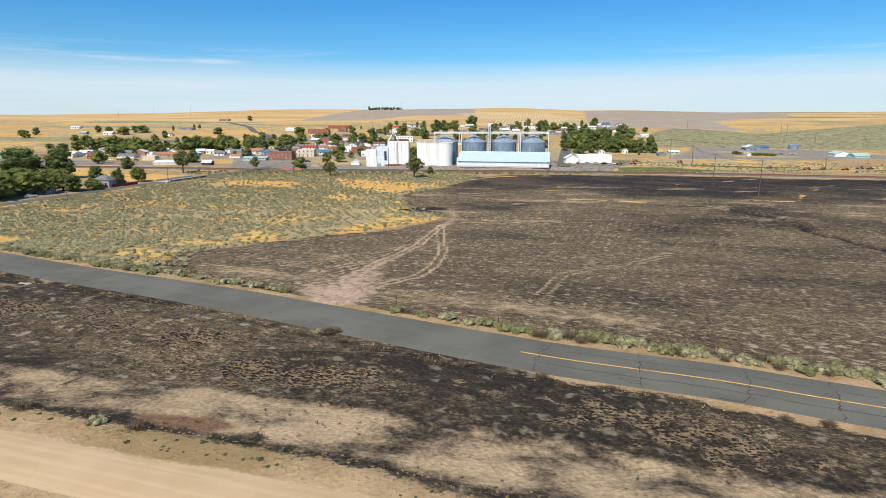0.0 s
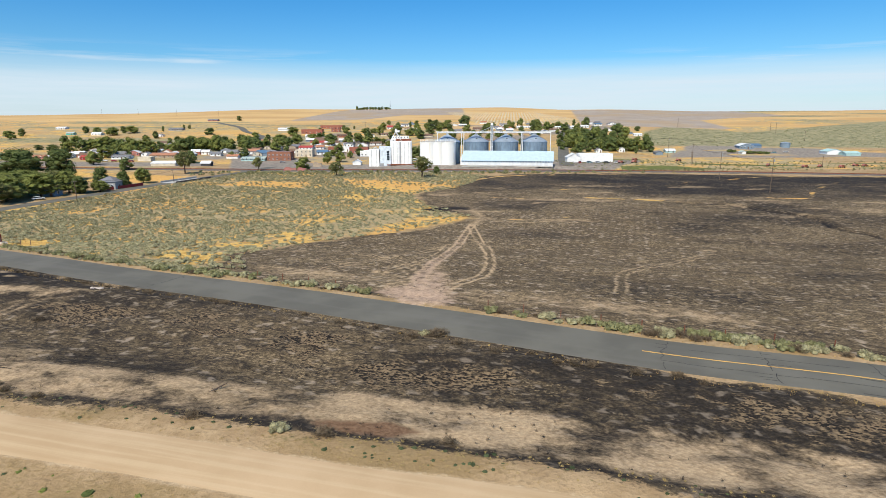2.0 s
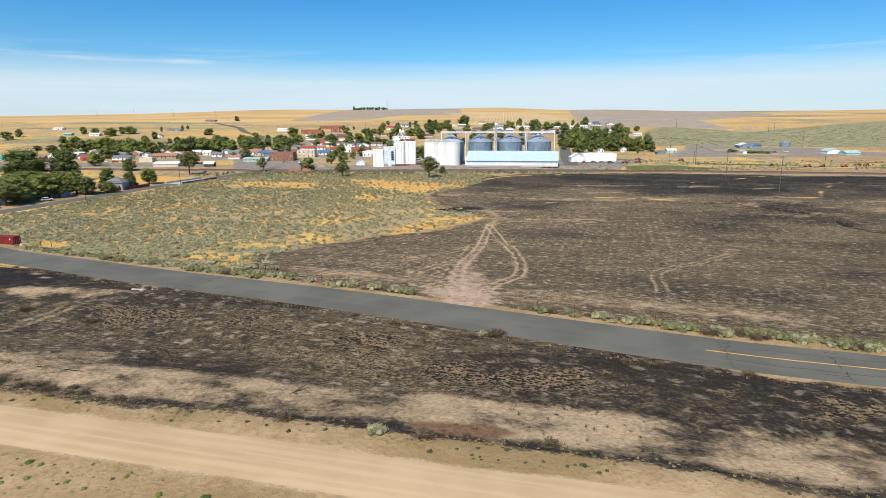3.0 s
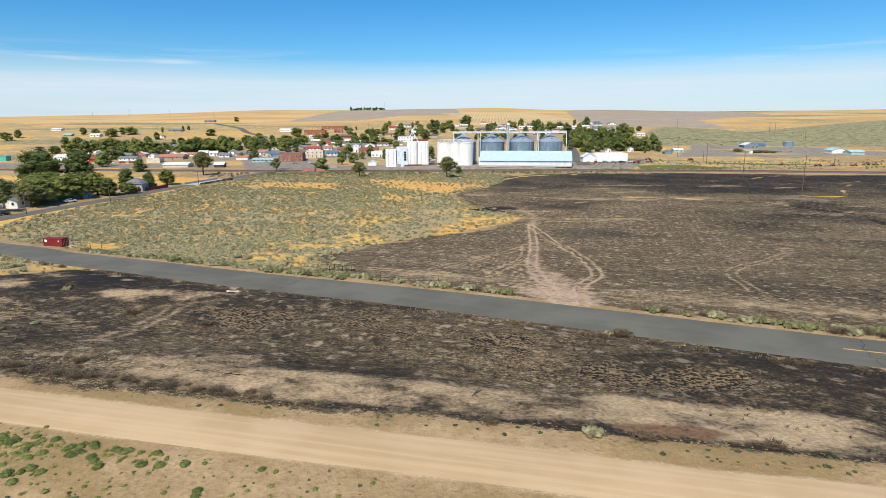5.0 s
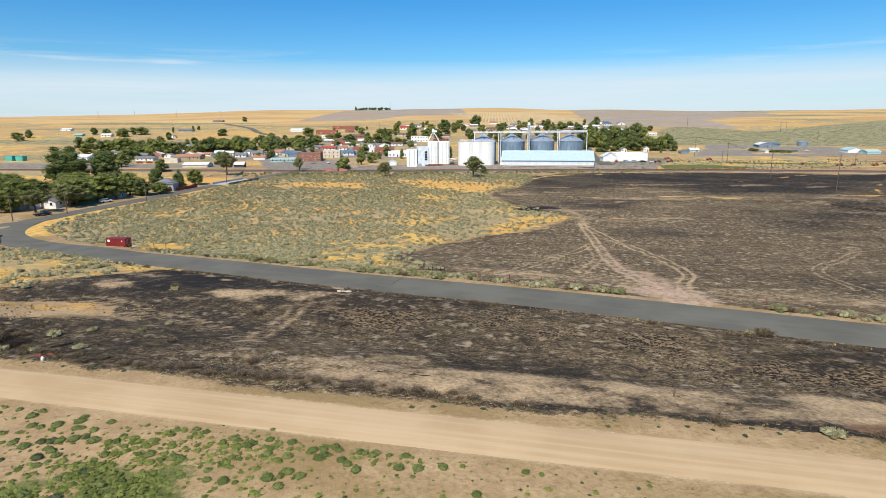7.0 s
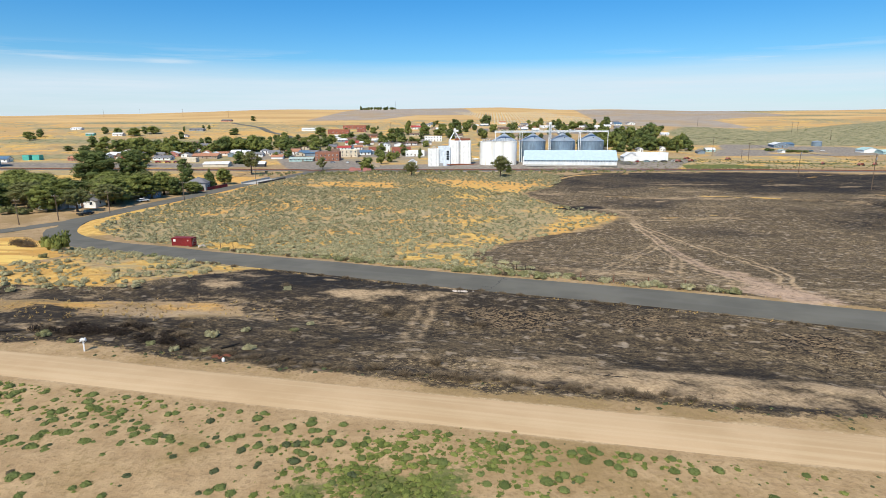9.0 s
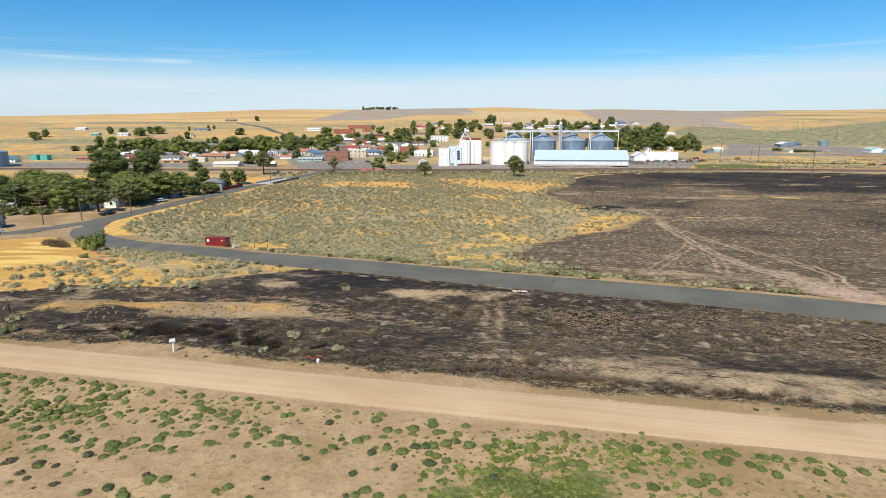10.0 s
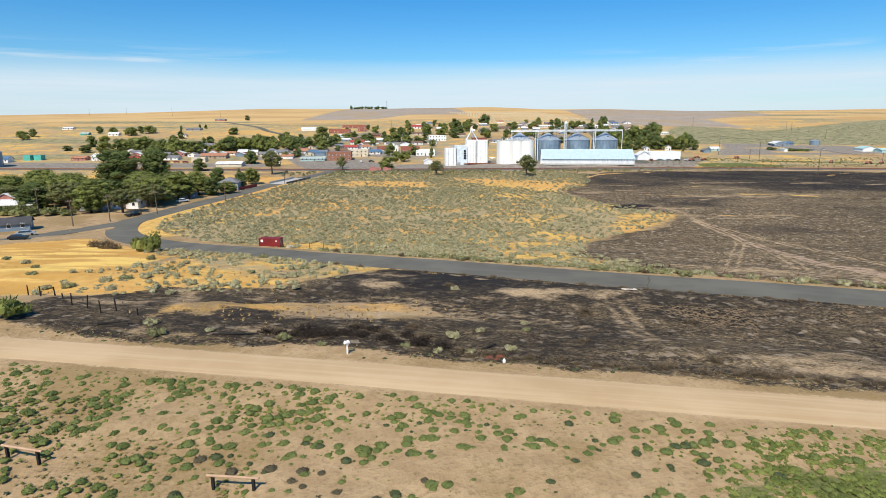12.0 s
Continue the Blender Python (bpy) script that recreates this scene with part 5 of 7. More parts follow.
H(-67, 441, 6.4, 4.0, WHITE, ROOF_WHITE, "small white shed beside the gravel yard", name="shed", category="shed", flip=True, openings=False)
H(-42, 635, 18.3, 6.2, WHITE, ROOF_WHITE, "long white hall with a flat front", shape="flat", name="hall", category="hall")
H(2, 774, 7.4, 4.6, WHITE, ROOF_GREY, WH, flip=True, group=GA)
H(14, 788, 10.1, 4.0, CREAM, ROOF_BROWN, "cream house with a brown roof", group=GA)
H(54, 744, 14.4, 4.6, TAN, ROOF_BROWN, "tan house with a wide brown roof", group=GA)
H(78, 769, 12.4, 4.0, WHITE, ROOF_GREY, WH, group=GA)
H(92, 755, 9.8, 4.0, CREAM, ROOF_ORANGE, "cream house with an orange roof", group=GA)
H(117, 772, 20, 3.8, WHITE, ROOF_WHITE, "long white-roofed house on the hillside", group=GA)
H(146, 787, 6.4, 4.0, WHITE, ROOF_GREY, WH, flip=True, group=GA)
H(159, 766, 9.9, 3.8, CREAM, ROOF_WHITE, "cream house with a pale roof", group=GA)
H(197, 776, 12.6, 4.4, WHITE, ROOF_WHITE, "white house among trees", group=GA)
H(124, 707, 9.2, 3.9, WHITE, ROOF_GREY, WH, group=GA)
H(226, 811, 10.7, 4.6, WHITE, ROOF_BLUE, "white hilltop house with a blue-grey roof", group=GA)
H(250, 824, 10.9, 4.4, WHITE, ROOF_GREY, WH, flip=True, group=GA)
H(180, 764, 7.5, 4.6, WHITE, ROOF_WHITE, "small white house on the hillside", group=GA)
H(235, 679, 9.0, 3.6, WHITE, ROOF_WHITE, "low white house below the hill", group=GA)
H(168, 536, 5.4, 5.6, WHITE, ROOF_GREY, "narrow white shed under trees", name="shed", category="shed", flip=True)
H(146, 534, 5.4, 4.8, WHITE, ROOF_GREY, "small white house under trees", flip=True, group=GA)
H(201, 553, 6.4, 3.2, WHITE, ROOF_GREY, "small white trailer home under trees", group=GA)
H(195, 515, 6.9, 4.2, BLUE_GREY, ROOF_GREY, "grey-blue shed of sheet metal", name="shed", category="shed", flip=True, openings=False)
H(211, 529, 8.8, 4.3, PALE_TEAL, ROOF_WHITE, "pale green shed with a white roof", name="shed", category="shed")
H(299, 560, 13, 6.2, BLUE_GREY, ROOF_WHITE, "blue steel barn with a white-gabled front", name="barn", category="barn", flip=True, d=14, turn=-10)
H(311, 568, 15, 4.6, BLUE_GREY, ROOF_BLUE, "low blue wing of a steel barn", name="barn_wing", category="barn", openings=False)
H(352, 510, 14.0, 5.8, WHITE, PALE_TEAL, "pale teal gabled steel shed", name="shed", category="shed", flip=True, openings=False)
H(361, 499, 13.0, 4.5, PALE_TEAL, PALE_TEAL, "teal steel shed beside its gabled twin", name="shed", category="shed", openings=False)
H(272, 515, 3.5, 2.9, WHITE, ROOF_GREEN, "tiny white shed behind a hedge", name="shed", category="shed", flip=True, openings=False)
H(96.5, 432, 10.0, 6.6, WHITE, ROOF_WHITE, "white farm supply building with gabled front", name="farm_store", category="warehouse", flip=True, openings=False)
H(114, 434, 25.0, 5.8, WHITE, ROOF_WHITE, "long white metal farm supply building", name="farm_store", category="warehouse", shape="flat", d=12, openings=False)
# houses among the near trees
H(-174, 291, 9.2, 6.1, GREY, ROOF_GREY, "grey two-storey house with a hipped roof", shape="hip", d=9)
H(-184, 262, 5.5, 3.0, BLUE_GREY, ROOF_BLUE, "small blue house behind trees", name="cottage")
H(-198, 236, 10, 4.4, WHITE, ROOF_GREY, "pale house with a grey roof under trees", flip=True)
H(-208, 232, 8, 4.0, GREY, ROOF_GREY, "grey garage under trees", name="garage", category="garage", openings=False)
H(-246, 246, 9, 5.2, PINK, ROOF_WHITE, "old red-brown house with a white gable", flip=True)
H(-238, 236, 14, 3.4, GREY, ROOF_WHITE, "long grey garage with a pale roof", name="garage", category="garage")
H(-213, 186, 17, 3.6, BLUE_GREY, DARK, "grey-blue mobile home with a dark roof", name="mobile_home", category="mobile home", d=7, turn=22)
red_fence = thing("fence", -171.5, 287.0, gz(-171.5, 287.0), math.degrees(math.atan2(22.0, 7.2)), "low dark red board fence beside the road", "fence")
for i in range(9):
    zi = gz(-171.5 + 7.2 * (i + 0.5) / 9, 287.0 + 22.0 * (i + 0.5) / 9) - gz(-171.5, 287.0)
    part("panel", Shape().box(2.57 * (i + 0.5), 0, zi + 0.05, 2.4, 0.08, 1.5), RED_PAINT, red_fence)
    part("post", Shape().box(2.57 * i, 0, zi - 0.3, 0.16, 0.16, 2.0), WOOD, red_fence)
H(-386, 507, 5, 4.6, TEAL, ROOF_WHITE, "bright teal and white service building", name="service_station", category="service station", shape="flat", openings=False)
H(-378, 507, 5.5, 4.6, TEAL, ROOF_WHITE, "bright teal service building bay", name="service_station", category="service station", shape="flat", openings=False)

rt = random.Random(12)
for i in range(96):
    hx, hy = rt.uniform(-60, 240), rt.uniform(600, 860)
    if i > 44:
        hx, hy = rt.uniform(-330, -60), rt.uniform(500, 640)
    if abs(hx - np.interp(hy, STREET[:, 1], STREET[:, 0])) < 13:
        continue
    wdt = rt.uniform(7, 11)
    wallc, roofc, lab = rt.choice(((WHITE, ROOF_GREY, WH), (WHITE, ROOF_BROWN, "white house with a brown roof"), (CREAM, ROOF_BROWN, "cream house with a brown roof"),
                                   (TAN, ROOF_GREY, "tan house with a grey roof"), (WHITE, ROOF_ORANGE, "white house with an orange-brown roof"), (BLUE_GREY, ROOF_WHITE, "blue-grey house with a pale roof")))
    H(hx, hy, wdt, rt.uniform(3.8, 4.8), wallc, roofc, lab, flip=rt.random() < 0.4, group=GA, openings=i % 3 == 0)

# pale cottages along the street before the tree row
for k in range(15):
    wallc, roofc, lab = ((WHITE, ROOF_WHITE, "small white cottage with a pale roof"), (WHITE, ROOF_ORANGE, "white house with an orange-brown roof"), (CREAM, ROOF_GREY, "cream cottage with a grey roof"), (WHITE, ROOF_GREY, WH), (PINK, ROOF_WHITE, "faded pink cottage with a pale roof"))[rt.randrange(5)]
    H(-322 + k * 12.2 + rt.uniform(-2, 2), 514 + rt.uniform(0, 20), rt.uniform(6.5, 10), rt.uniform(4.4, 5.8), wallc, roofc, lab, flip=rt.random() < 0.5, group=GA)

# steel tanks
for tx, ty, r, hh in ((344, 571, 4.6, 5.4), (-388, 462, 10.0, 14.0)):
    tk = thing("storage_tank", tx, ty, gz(tx, ty), 0, "round blue-grey corrugated steel tank", "tank")
    part("wall", Shape().tube(0, 0, [(-0.3, r), (hh * 0.8, r)], 28), BIN_STEEL, tk)
    part("roof", Shape().tube(0, 0, [(hh * 0.8, r + 0.15), (hh, 0.5)], 28), BIN_ROOF, tk)


# ---- road bridge ----
def bridge():
    a, b = Vector((-155.8, 319.5, 0)), Vector((-147.2, 347.5, 0))
    m, d = (a + b) / 2, b - a
    ln, turn = d.length, math.degrees(math.atan2(d.y, d.x))
    t = thing("road_bridge", m.x, m.y, gz(m.x, m.y), turn, "concrete road bridge with dark side rails", "bridge")
    part("deck", Shape().box(0, 0, -0.5, ln, 10.4, 0.72), CONCRETE, t)
    for s in (-1, 1):
        part("parapet", Shape().box(0, s * 5.0, 0.2, ln, 0.4, 0.95), CONCRETE if s > 0 else DARK, t)
        for k in range(9):
            part("rail_post", Shape().box(-ln / 2 + 1 + k * (ln - 2) / 8, s * 5.3, -0.6, 0.35, 0.35, 1.9), CONCRETE if s > 0 else DARK, t)
    # dark sheet below the near deck edge, standing in for the dark underside
    part("underside_sheet", Shape().box(0, -5.3, -1.6, ln * 0.9, 0.3, 1.4), DARK, t)
    return t


bridge()


# ---- trees ----
def leaf_cloud(r, lumps, leaves, leaf, shape):
    """A crown in a unit box (1 wide, 1 high): rough lumps inside, leaf tufts round them."""
    ico = bmesh.new()
    bmesh.ops.create_icosphere(ico, subdivisions=1, radius=1.0)
    iv = np.array([v.co[:] for v in ico.verts])
    jf = np.array([[v.index for v in f.verts] for f in ico.faces])
    ico.free()
    vs, fs, k = [], [], 0
    cs = []
    for i in range(lumps):
        a, h = r.uniform(0, 6.28), (i + 0.5) / lumps
        if shape == "round":
            rad, z = 0.39 * math.sin(math.pi * min(0.97, 0.20 + h * 0.74)) ** 0.6, 0.15 + 0.70 * h
        elif shape == "tall":
            rad, z = 0.30 * math.sin(math.pi * (0.10 + h * 0.84)) ** 0.55, 0.06 + 0.82 * h
        elif shape == "cone":
            rad, z = 0.34 * (1 - h) ** 0.9, 0.08 + 0.84 * h
        else:
            rad, z = 0.40 * math.sin(math.pi * (0.2 + h * 0.7)), 0.34 + 0.5 * h
        q = math.sqrt(r.random()) * rad
        s = (1.15 if lumps < 60 else 0.72) * (0.10 if shape != "open" else 0.075) * r.uniform(0.75, 1.35) * (1.0 if shape != "cone" else 0.35 + 0.8 * (1 - h))
        c = np.array((q * math.cos(a), q * math.sin(a), z))
        cs.append((c, s))
        jit = np.array([[r.uniform(0.7, 1.2)] for _ in iv])
        vs.append(c + iv * jit * np.array((s, s, s * 0.8)))
        fs.append(jf + k)
        k += len(iv)
    tri_v, tri_f = [], []
    for i in range(leaves):
        c, s = cs[r.randrange(len(cs))]
        d = np.array((r.gauss(0, 1), r.gauss(0, 1), r.gauss(0.25, 1)))
        d /= np.linalg.norm(d)
        p = c + d * s * r.uniform(0.9, 1.5 if lumps < 60 else 1.9)
        u = np.array((r.gauss(0, 1), r.gauss(0, 1), r.gauss(0, 1)))
        u -= d * (u @ d) * 0.85
        u /= np.linalg.norm(u)
        w = np.cross(d, u) + d * r.uniform(-0.35, 0.35)
        g = leaf * r.uniform(0.6, 1.4)
        tri_v += [p - u * g, p + u * g * 0.8 + w * g * 0.3, p + w * g * 1.1]
        tri_f.append((k, k + 1, k + 2))
        k += 3
    return np.vstack(vs + [np.array(tri_v)]), np.vstack(fs + [np.array(tri_f)])


def trunk_shape(r, limbs=5, thick=0.03, top=0.55):
    s = Shape()
    s.tube(0, 0, [(-0.03, thick * 1.35), (0.05, thick), (top * 0.5, thick * 0.8), (top, thick * 0.4)], 8)
    for i in range(limbs):
        a = 6.28 * i / limbs + r.uniform(-0.4, 0.4)
        z = r.uniform(0.16, top * 0.8)
        s.bar((0, 0, z), (0.26 * math.cos(a), 0.26 * math.sin(a), z + r.uniform(0.15, 0.3)), thick * 0.5, 5, thick * 0.18)
    return s


rv = random.Random(21)
CROWNS, TRUNKS = {}, {}
for kind, material, shape, lumps, leaves in (("leaf", LEAF, "round", 60, 1500), ("dark", LEAF_DARK, "tall", 56, 1400), ("olive", LEAF_OLIVE, "open", 40, 1200), ("cone", LEAF_DARK, "cone", 44, 1000)):
    for near, more in (("", 1), ("near ", 3)):
        CROWNS[near + kind], TRUNKS[near + kind] = [], []
        for k in range(3):
            v, f = leaf_cloud(rv, int(lumps * (0.6 if more == 1 else 1.8)), int(leaves * (0.95 if more == 1 else 4.8)), 0.032 if more == 1 else 0.0178, shape)
            CROWNS[near + kind].append(array_mesh("crown", v, f, material))
            TRUNKS[near + kind].append(trunk_shape(rv).mesh("trunk", BARK))
TREE_LABELS = {"leaf": "leafy green shade tree with a rounded crown", "dark": "tall dark green poplar-like tree", "olive": "sparse olive-green tree with open branches", "cone": "dark conical evergreen tree beside houses"}


def tree(x, y, w, h, kind="leaf", label=""):
    i = rv.randrange(3)
    t = new("tree")
    t.matrix_basis = pose(x, y, gz(x, y), 0, 0, rv.uniform(0, 360)) @ Matrix.Diagonal((w * (1.3 if y < 380 else 1.15), w * (1.3 if y < 380 else 1.15), h * 1.08, 1))
    tagged(t, label or TREE_LABELS[kind], "tree", "trees")
    if y < 380:
        kind = "near " + kind
    part("trunk", TRUNKS[kind][i], None, t)
    part("crown", CROWNS[kind][i], None, t)
    return t


T = tree
# near trees round the houses
T(-238, 326, 26, 18.0, "dark")
T(-223, 336, 19, 17.5, "dark")
T(-262, 300, 15, 10.5, "leaf")
T(-255, 262, 18, 10.9, "leaf")
T(-238, 258, 17, 11.3, "leaf")
T(-225, 252, 18, 11.8, "leaf")
T(-243, 222, 10, 7.6, "olive")
T(-268, 240, 15, 10.1, "leaf")
T(-214, 246, 15, 10.5, "leaf")
T(-206, 228, 12, 10.1, "leaf")
T(-194, 225, 11, 8.8, "olive")
T(-200, 262, 15, 11.3, "leaf")
T(-191, 246, 14, 10.9, "leaf")
T(-189, 238, 11, 9.2, "olive")
T(-187, 262, 14, 10.9, "leaf")
T(-183, 276, 11, 10.5, "leaf")
T(-177, 274, 9, 7.6, "dark")
T(-172, 282, 8, 5.5, "leaf")
T(-181, 300, 9, 10.0, "dark")
T(-172, 306, 7, 9.0, "cone")
T(-170, 300, 7, 8.0, "dark")
T(-276, 272, 13, 10.1, "leaf")
T(-290, 250, 14, 10.1, "leaf")
for q in ((-262, 228), (-252, 236), (-232, 240), (-218, 236), (-210, 256), (-196, 252), (-247, 250), (-222, 268), (-205, 274), (-270, 256), (-284, 266), (-236, 276), (-212, 290), (-195, 284)):
    T(q[0], q[1], rv.uniform(11, 15), rv.uniform(8, 11), rv.choice(("leaf", "leaf", "olive", "dark")))
for k in range(95):
    q = (rv.uniform(-70, 215), rv.uniform(575, 850)) if k < 60 else (rv.uniform(-320, -60), rv.uniform(500, 680))
    w = rv.uniform(5, 11)
    T(q[0], q[1], w, w * rv.uniform(0.75, 1.1), rv.choice(("leaf", "leaf", "dark")))
for k in range(26):
    q = (rv.uniform(128, 200), rv.uniform(530, 640))
    w = rv.uniform(9, 15)
    T(q[0], q[1], w, w * rv.uniform(0.8, 1.05), rv.choice(("leaf", "dark", "dark")))
# the row behind the railway houses, the school grove and the ridge trees
for k in range(30):
    q = (-250 + k * 2.7 + rv.uniform(-4, 4), rv.uniform(556, 592))
    T(q[0], q[1], rv.uniform(9, 14), rv.uniform(9, 13), rv.choice(("leaf", "dark")))
for q in ((-161, 590), (-152, 592), (-148, 613), (-114, 622), (-89, 647), (-99, 658), (-69, 699), (-49, 748), (-120, 640), (-140, 650), (-132, 655), (-76, 640), (-30, 690), (-20, 660)):
    T(q[0], q[1], rv.uniform(8, 12), rv.uniform(7, 10), rv.choice(("leaf", "dark")))
for k in range(10):
    T(-172 + k * 8.0 + rv.uniform(-2, 2), 1380 - k * 8.0, rv.uniform(6, 9), rv.uniform(4.0, 7.0), "dark")
for q in ((-381, 604), (-366, 598), (-346, 590), (-332, 582), (-321, 575), (-305, 556), (-294, 543), (-280, 536), (-268, 545), (-338, 596), (-311, 570)):
    T(q[0], q[1], rv.uniform(10, 15), rv.uniform(9, 12), rv.choice(("leaf", "dark")))
# town and hill trees
T(-480, 669, 12.4, 9.5, "leaf")
T(-485, 698, 10.8, 8.8, "dark")
T(-429, 728, 9.0, 8.1, "dark")
T(-409, 717, 10.0, 8.0, "leaf")
T(-384, 703, 15.3, 9.4, "leaf")
T(-382, 726, 9.0, 8.1, "dark")
T(-372, 725, 15.8, 8.8, "leaf")
T(-343, 745, 3.5, 6.6, "dark")
T(-332, 782, 3.7, 5.0, "dark")
T(-325, 782, 4.9, 5.0, "dark")
T(-273, 710, 15.6, 7.5, "dark")
T(-349, 558, 13.9, 10.1, "leaf")
T(-340, 563, 14.0, 11.3, "dark")
T(-332, 567, 14.1, 9.9, "leaf")
T(-314, 556, 19.1, 14.5, "leaf")
T(-291, 514, 16.1, 10.7, "leaf")
T(-293, 542, 10.2, 13.0, "dark")
T(-281, 534, 15.1, 15.4, "leaf")
T(-273, 538, 13.5, 12.4, "leaf")
T(-277, 570, 7.2, 6.4, "dark")
T(-272, 457, 12.9, 10.2, "leaf")
T(-390, 577, 10.7, 4.6, "dark")
T(-367, 560, 13.9, 6.6, "dark")
T(-245, 542, 11.9, 9.2, "leaf")
T(-255, 551, 6.9, 6.5, "leaf")
T(-240, 568, 10.7, 9.1, "dark")
T(-229, 567, 16.1, 10.9, "leaf")
T(-169, 319, 8.0, 8.4, "leaf", "small round-crowned green tree beside the road")
T(-221, 405, 10.9, 8.2, "dark")
T(-169, 375, 11.5, 15.0, "olive")
T(-202, 468, 13.3, 9.8, "dark")
T(-215, 566, 14.3, 14.6, "leaf")
T(-206, 580, 12.8, 7.5, "dark")
T(-186, 572, 19.9, 11.1, "leaf")
T(-167, 617, 11.7, 10.0, "leaf")
T(-189, 653, 8.3, 6.3, "dark")
T(-179, 643, 6.1, 4.6, "leaf")
T(-171, 695, 15.4, 10.1, "leaf")
T(-154, 642, 6.1, 5.2, "leaf")
T(-167, 585, 6.5, 3.2, "leaf")
T(-154, 604, 5.8, 4.3, "leaf")
T(-143, 722, 6.9, 5.8, "dark")
T(-133, 684, 4.3, 5.5, "dark")
T(-119, 755, 6.0, 6.1, "dark")
T(-110, 710, 9.0, 8.1, "leaf")
T(-107, 768, 3.7, 4.2, "dark")
T(-88, 719, 11.5, 5.8, "leaf")
T(-77, 718, 11.5, 5.8, "leaf")
T(-114, 622, 15.9, 8.1, "dark")
T(-128, 598, 3.8, 5.8, "dark")
T(-96, 612, 13.7, 8.0, "dark")
T(-87, 629, 12.1, 10.2, "leaf")
T(-76, 619, 11.9, 7.1, "leaf")
T(-60, 618, 9.9, 5.1, "leaf")
T(-98, 396, 10.8, 9.1, "leaf")
T(-91, 454, 7.3, 9.2, "leaf")
T(-84, 472, 9.1, 8.0, "leaf")
T(-127, 392, 9, 9.8, "olive")
T(-69, 352, 9, 9.0, "olive")
T(-60, 497, 4.8, 8.2, "dark")
T(-173, 1383, 6.6, 8.9, "dark")
T(-162, 1372, 6.1, 4.4, "leaf")
T(-153, 1363, 10.8, 5.7, "leaf")
T(-132, 1343, 12.8, 5.6, "leaf")
T(-114, 1282, 12.2, 5.4, "dark")
T(-99, 1312, 16.6, 4.7, "leaf")
T(-306, 932, 10.2, 7.2, "dark")
T(-49, 698, 13.4, 11.4, "leaf")
T(-34, 776, 4.5, 8.9, "dark")
T(-26, 776, 7.4, 6.3, "leaf")
T(-8, 761, 17.1, 12.4, "dark")
T(16, 802, 15.4, 9.2, "leaf")
T(40, 818, 19.7, 14.2, "dark")
T(37, 722, 11.6, 9.5, "leaf")
T(-21, 669, 12.9, 9.9, "dark")
T(-9, 705, 13.6, 9.2, "dark")
T(2, 724, 9.3, 8.3, "leaf")
T(-20, 494, 6.4, 10.6, "dark")
T(-24, 468, 10, 11.5, "dark")
T(65, 770, 9.9, 6.3, "dark")
T(69, 673, 8.7, 5.6, "leaf")
T(99, 768, 12.4, 8.9, "leaf")
T(114, 813, 3.9, 6.2, "dark")
T(122, 740, 12.0, 11.0, "dark")
T(136, 765, 5.0, 8.1, "dark")
T(143, 738, 12.0, 7.3, "leaf")
T(166, 792, 11.6, 7.3, "leaf")
T(156, 716, 14.0, 10.0, "dark")
T(191, 807, 6.6, 8.8, "dark")
T(160, 677, 11.0, 9.0, "dark")
T(219, 843, 8.2, 9.8, "dark")
T(148, 623, 10.2, 10.4, "leaf")
T(118, 560, 7.3, 7.5, "dark")
T(-17, 341, 11.5, 12.7, "olive")
T(-8, 364, 4.7, 4.8, "dark")
T(207, 801, 10.5, 12.1, "dark")
T(158, 628, 14.5, 13.7, "dark")
T(159, 592, 15.7, 19.0, "leaf")
T(166, 584, 15.5, 17.8, "dark")
T(188, 616, 16.3, 19.8, "dark")
T(203, 634, 12.6, 15.0, "leaf")
T(252, 729, 8.4, 6.1, "dark")
T(161, 544, 12.6, 12.0, "dark")
T(175, 551, 11.0, 13.1, "leaf")
T(184, 542, 12.6, 13.8, "leaf")
T(204, 573, 7.6, 13.6, "leaf")
T(187, 567, 9.4, 9.6, "leaf")
T(124, 538, 8.9, 4.5, "leaf")
T(139, 562, 11.2, 12.3, "dark")
T(151, 553, 11.0, 11.2, "leaf")
T(178, 526, 4.4, 7.2, "dark")


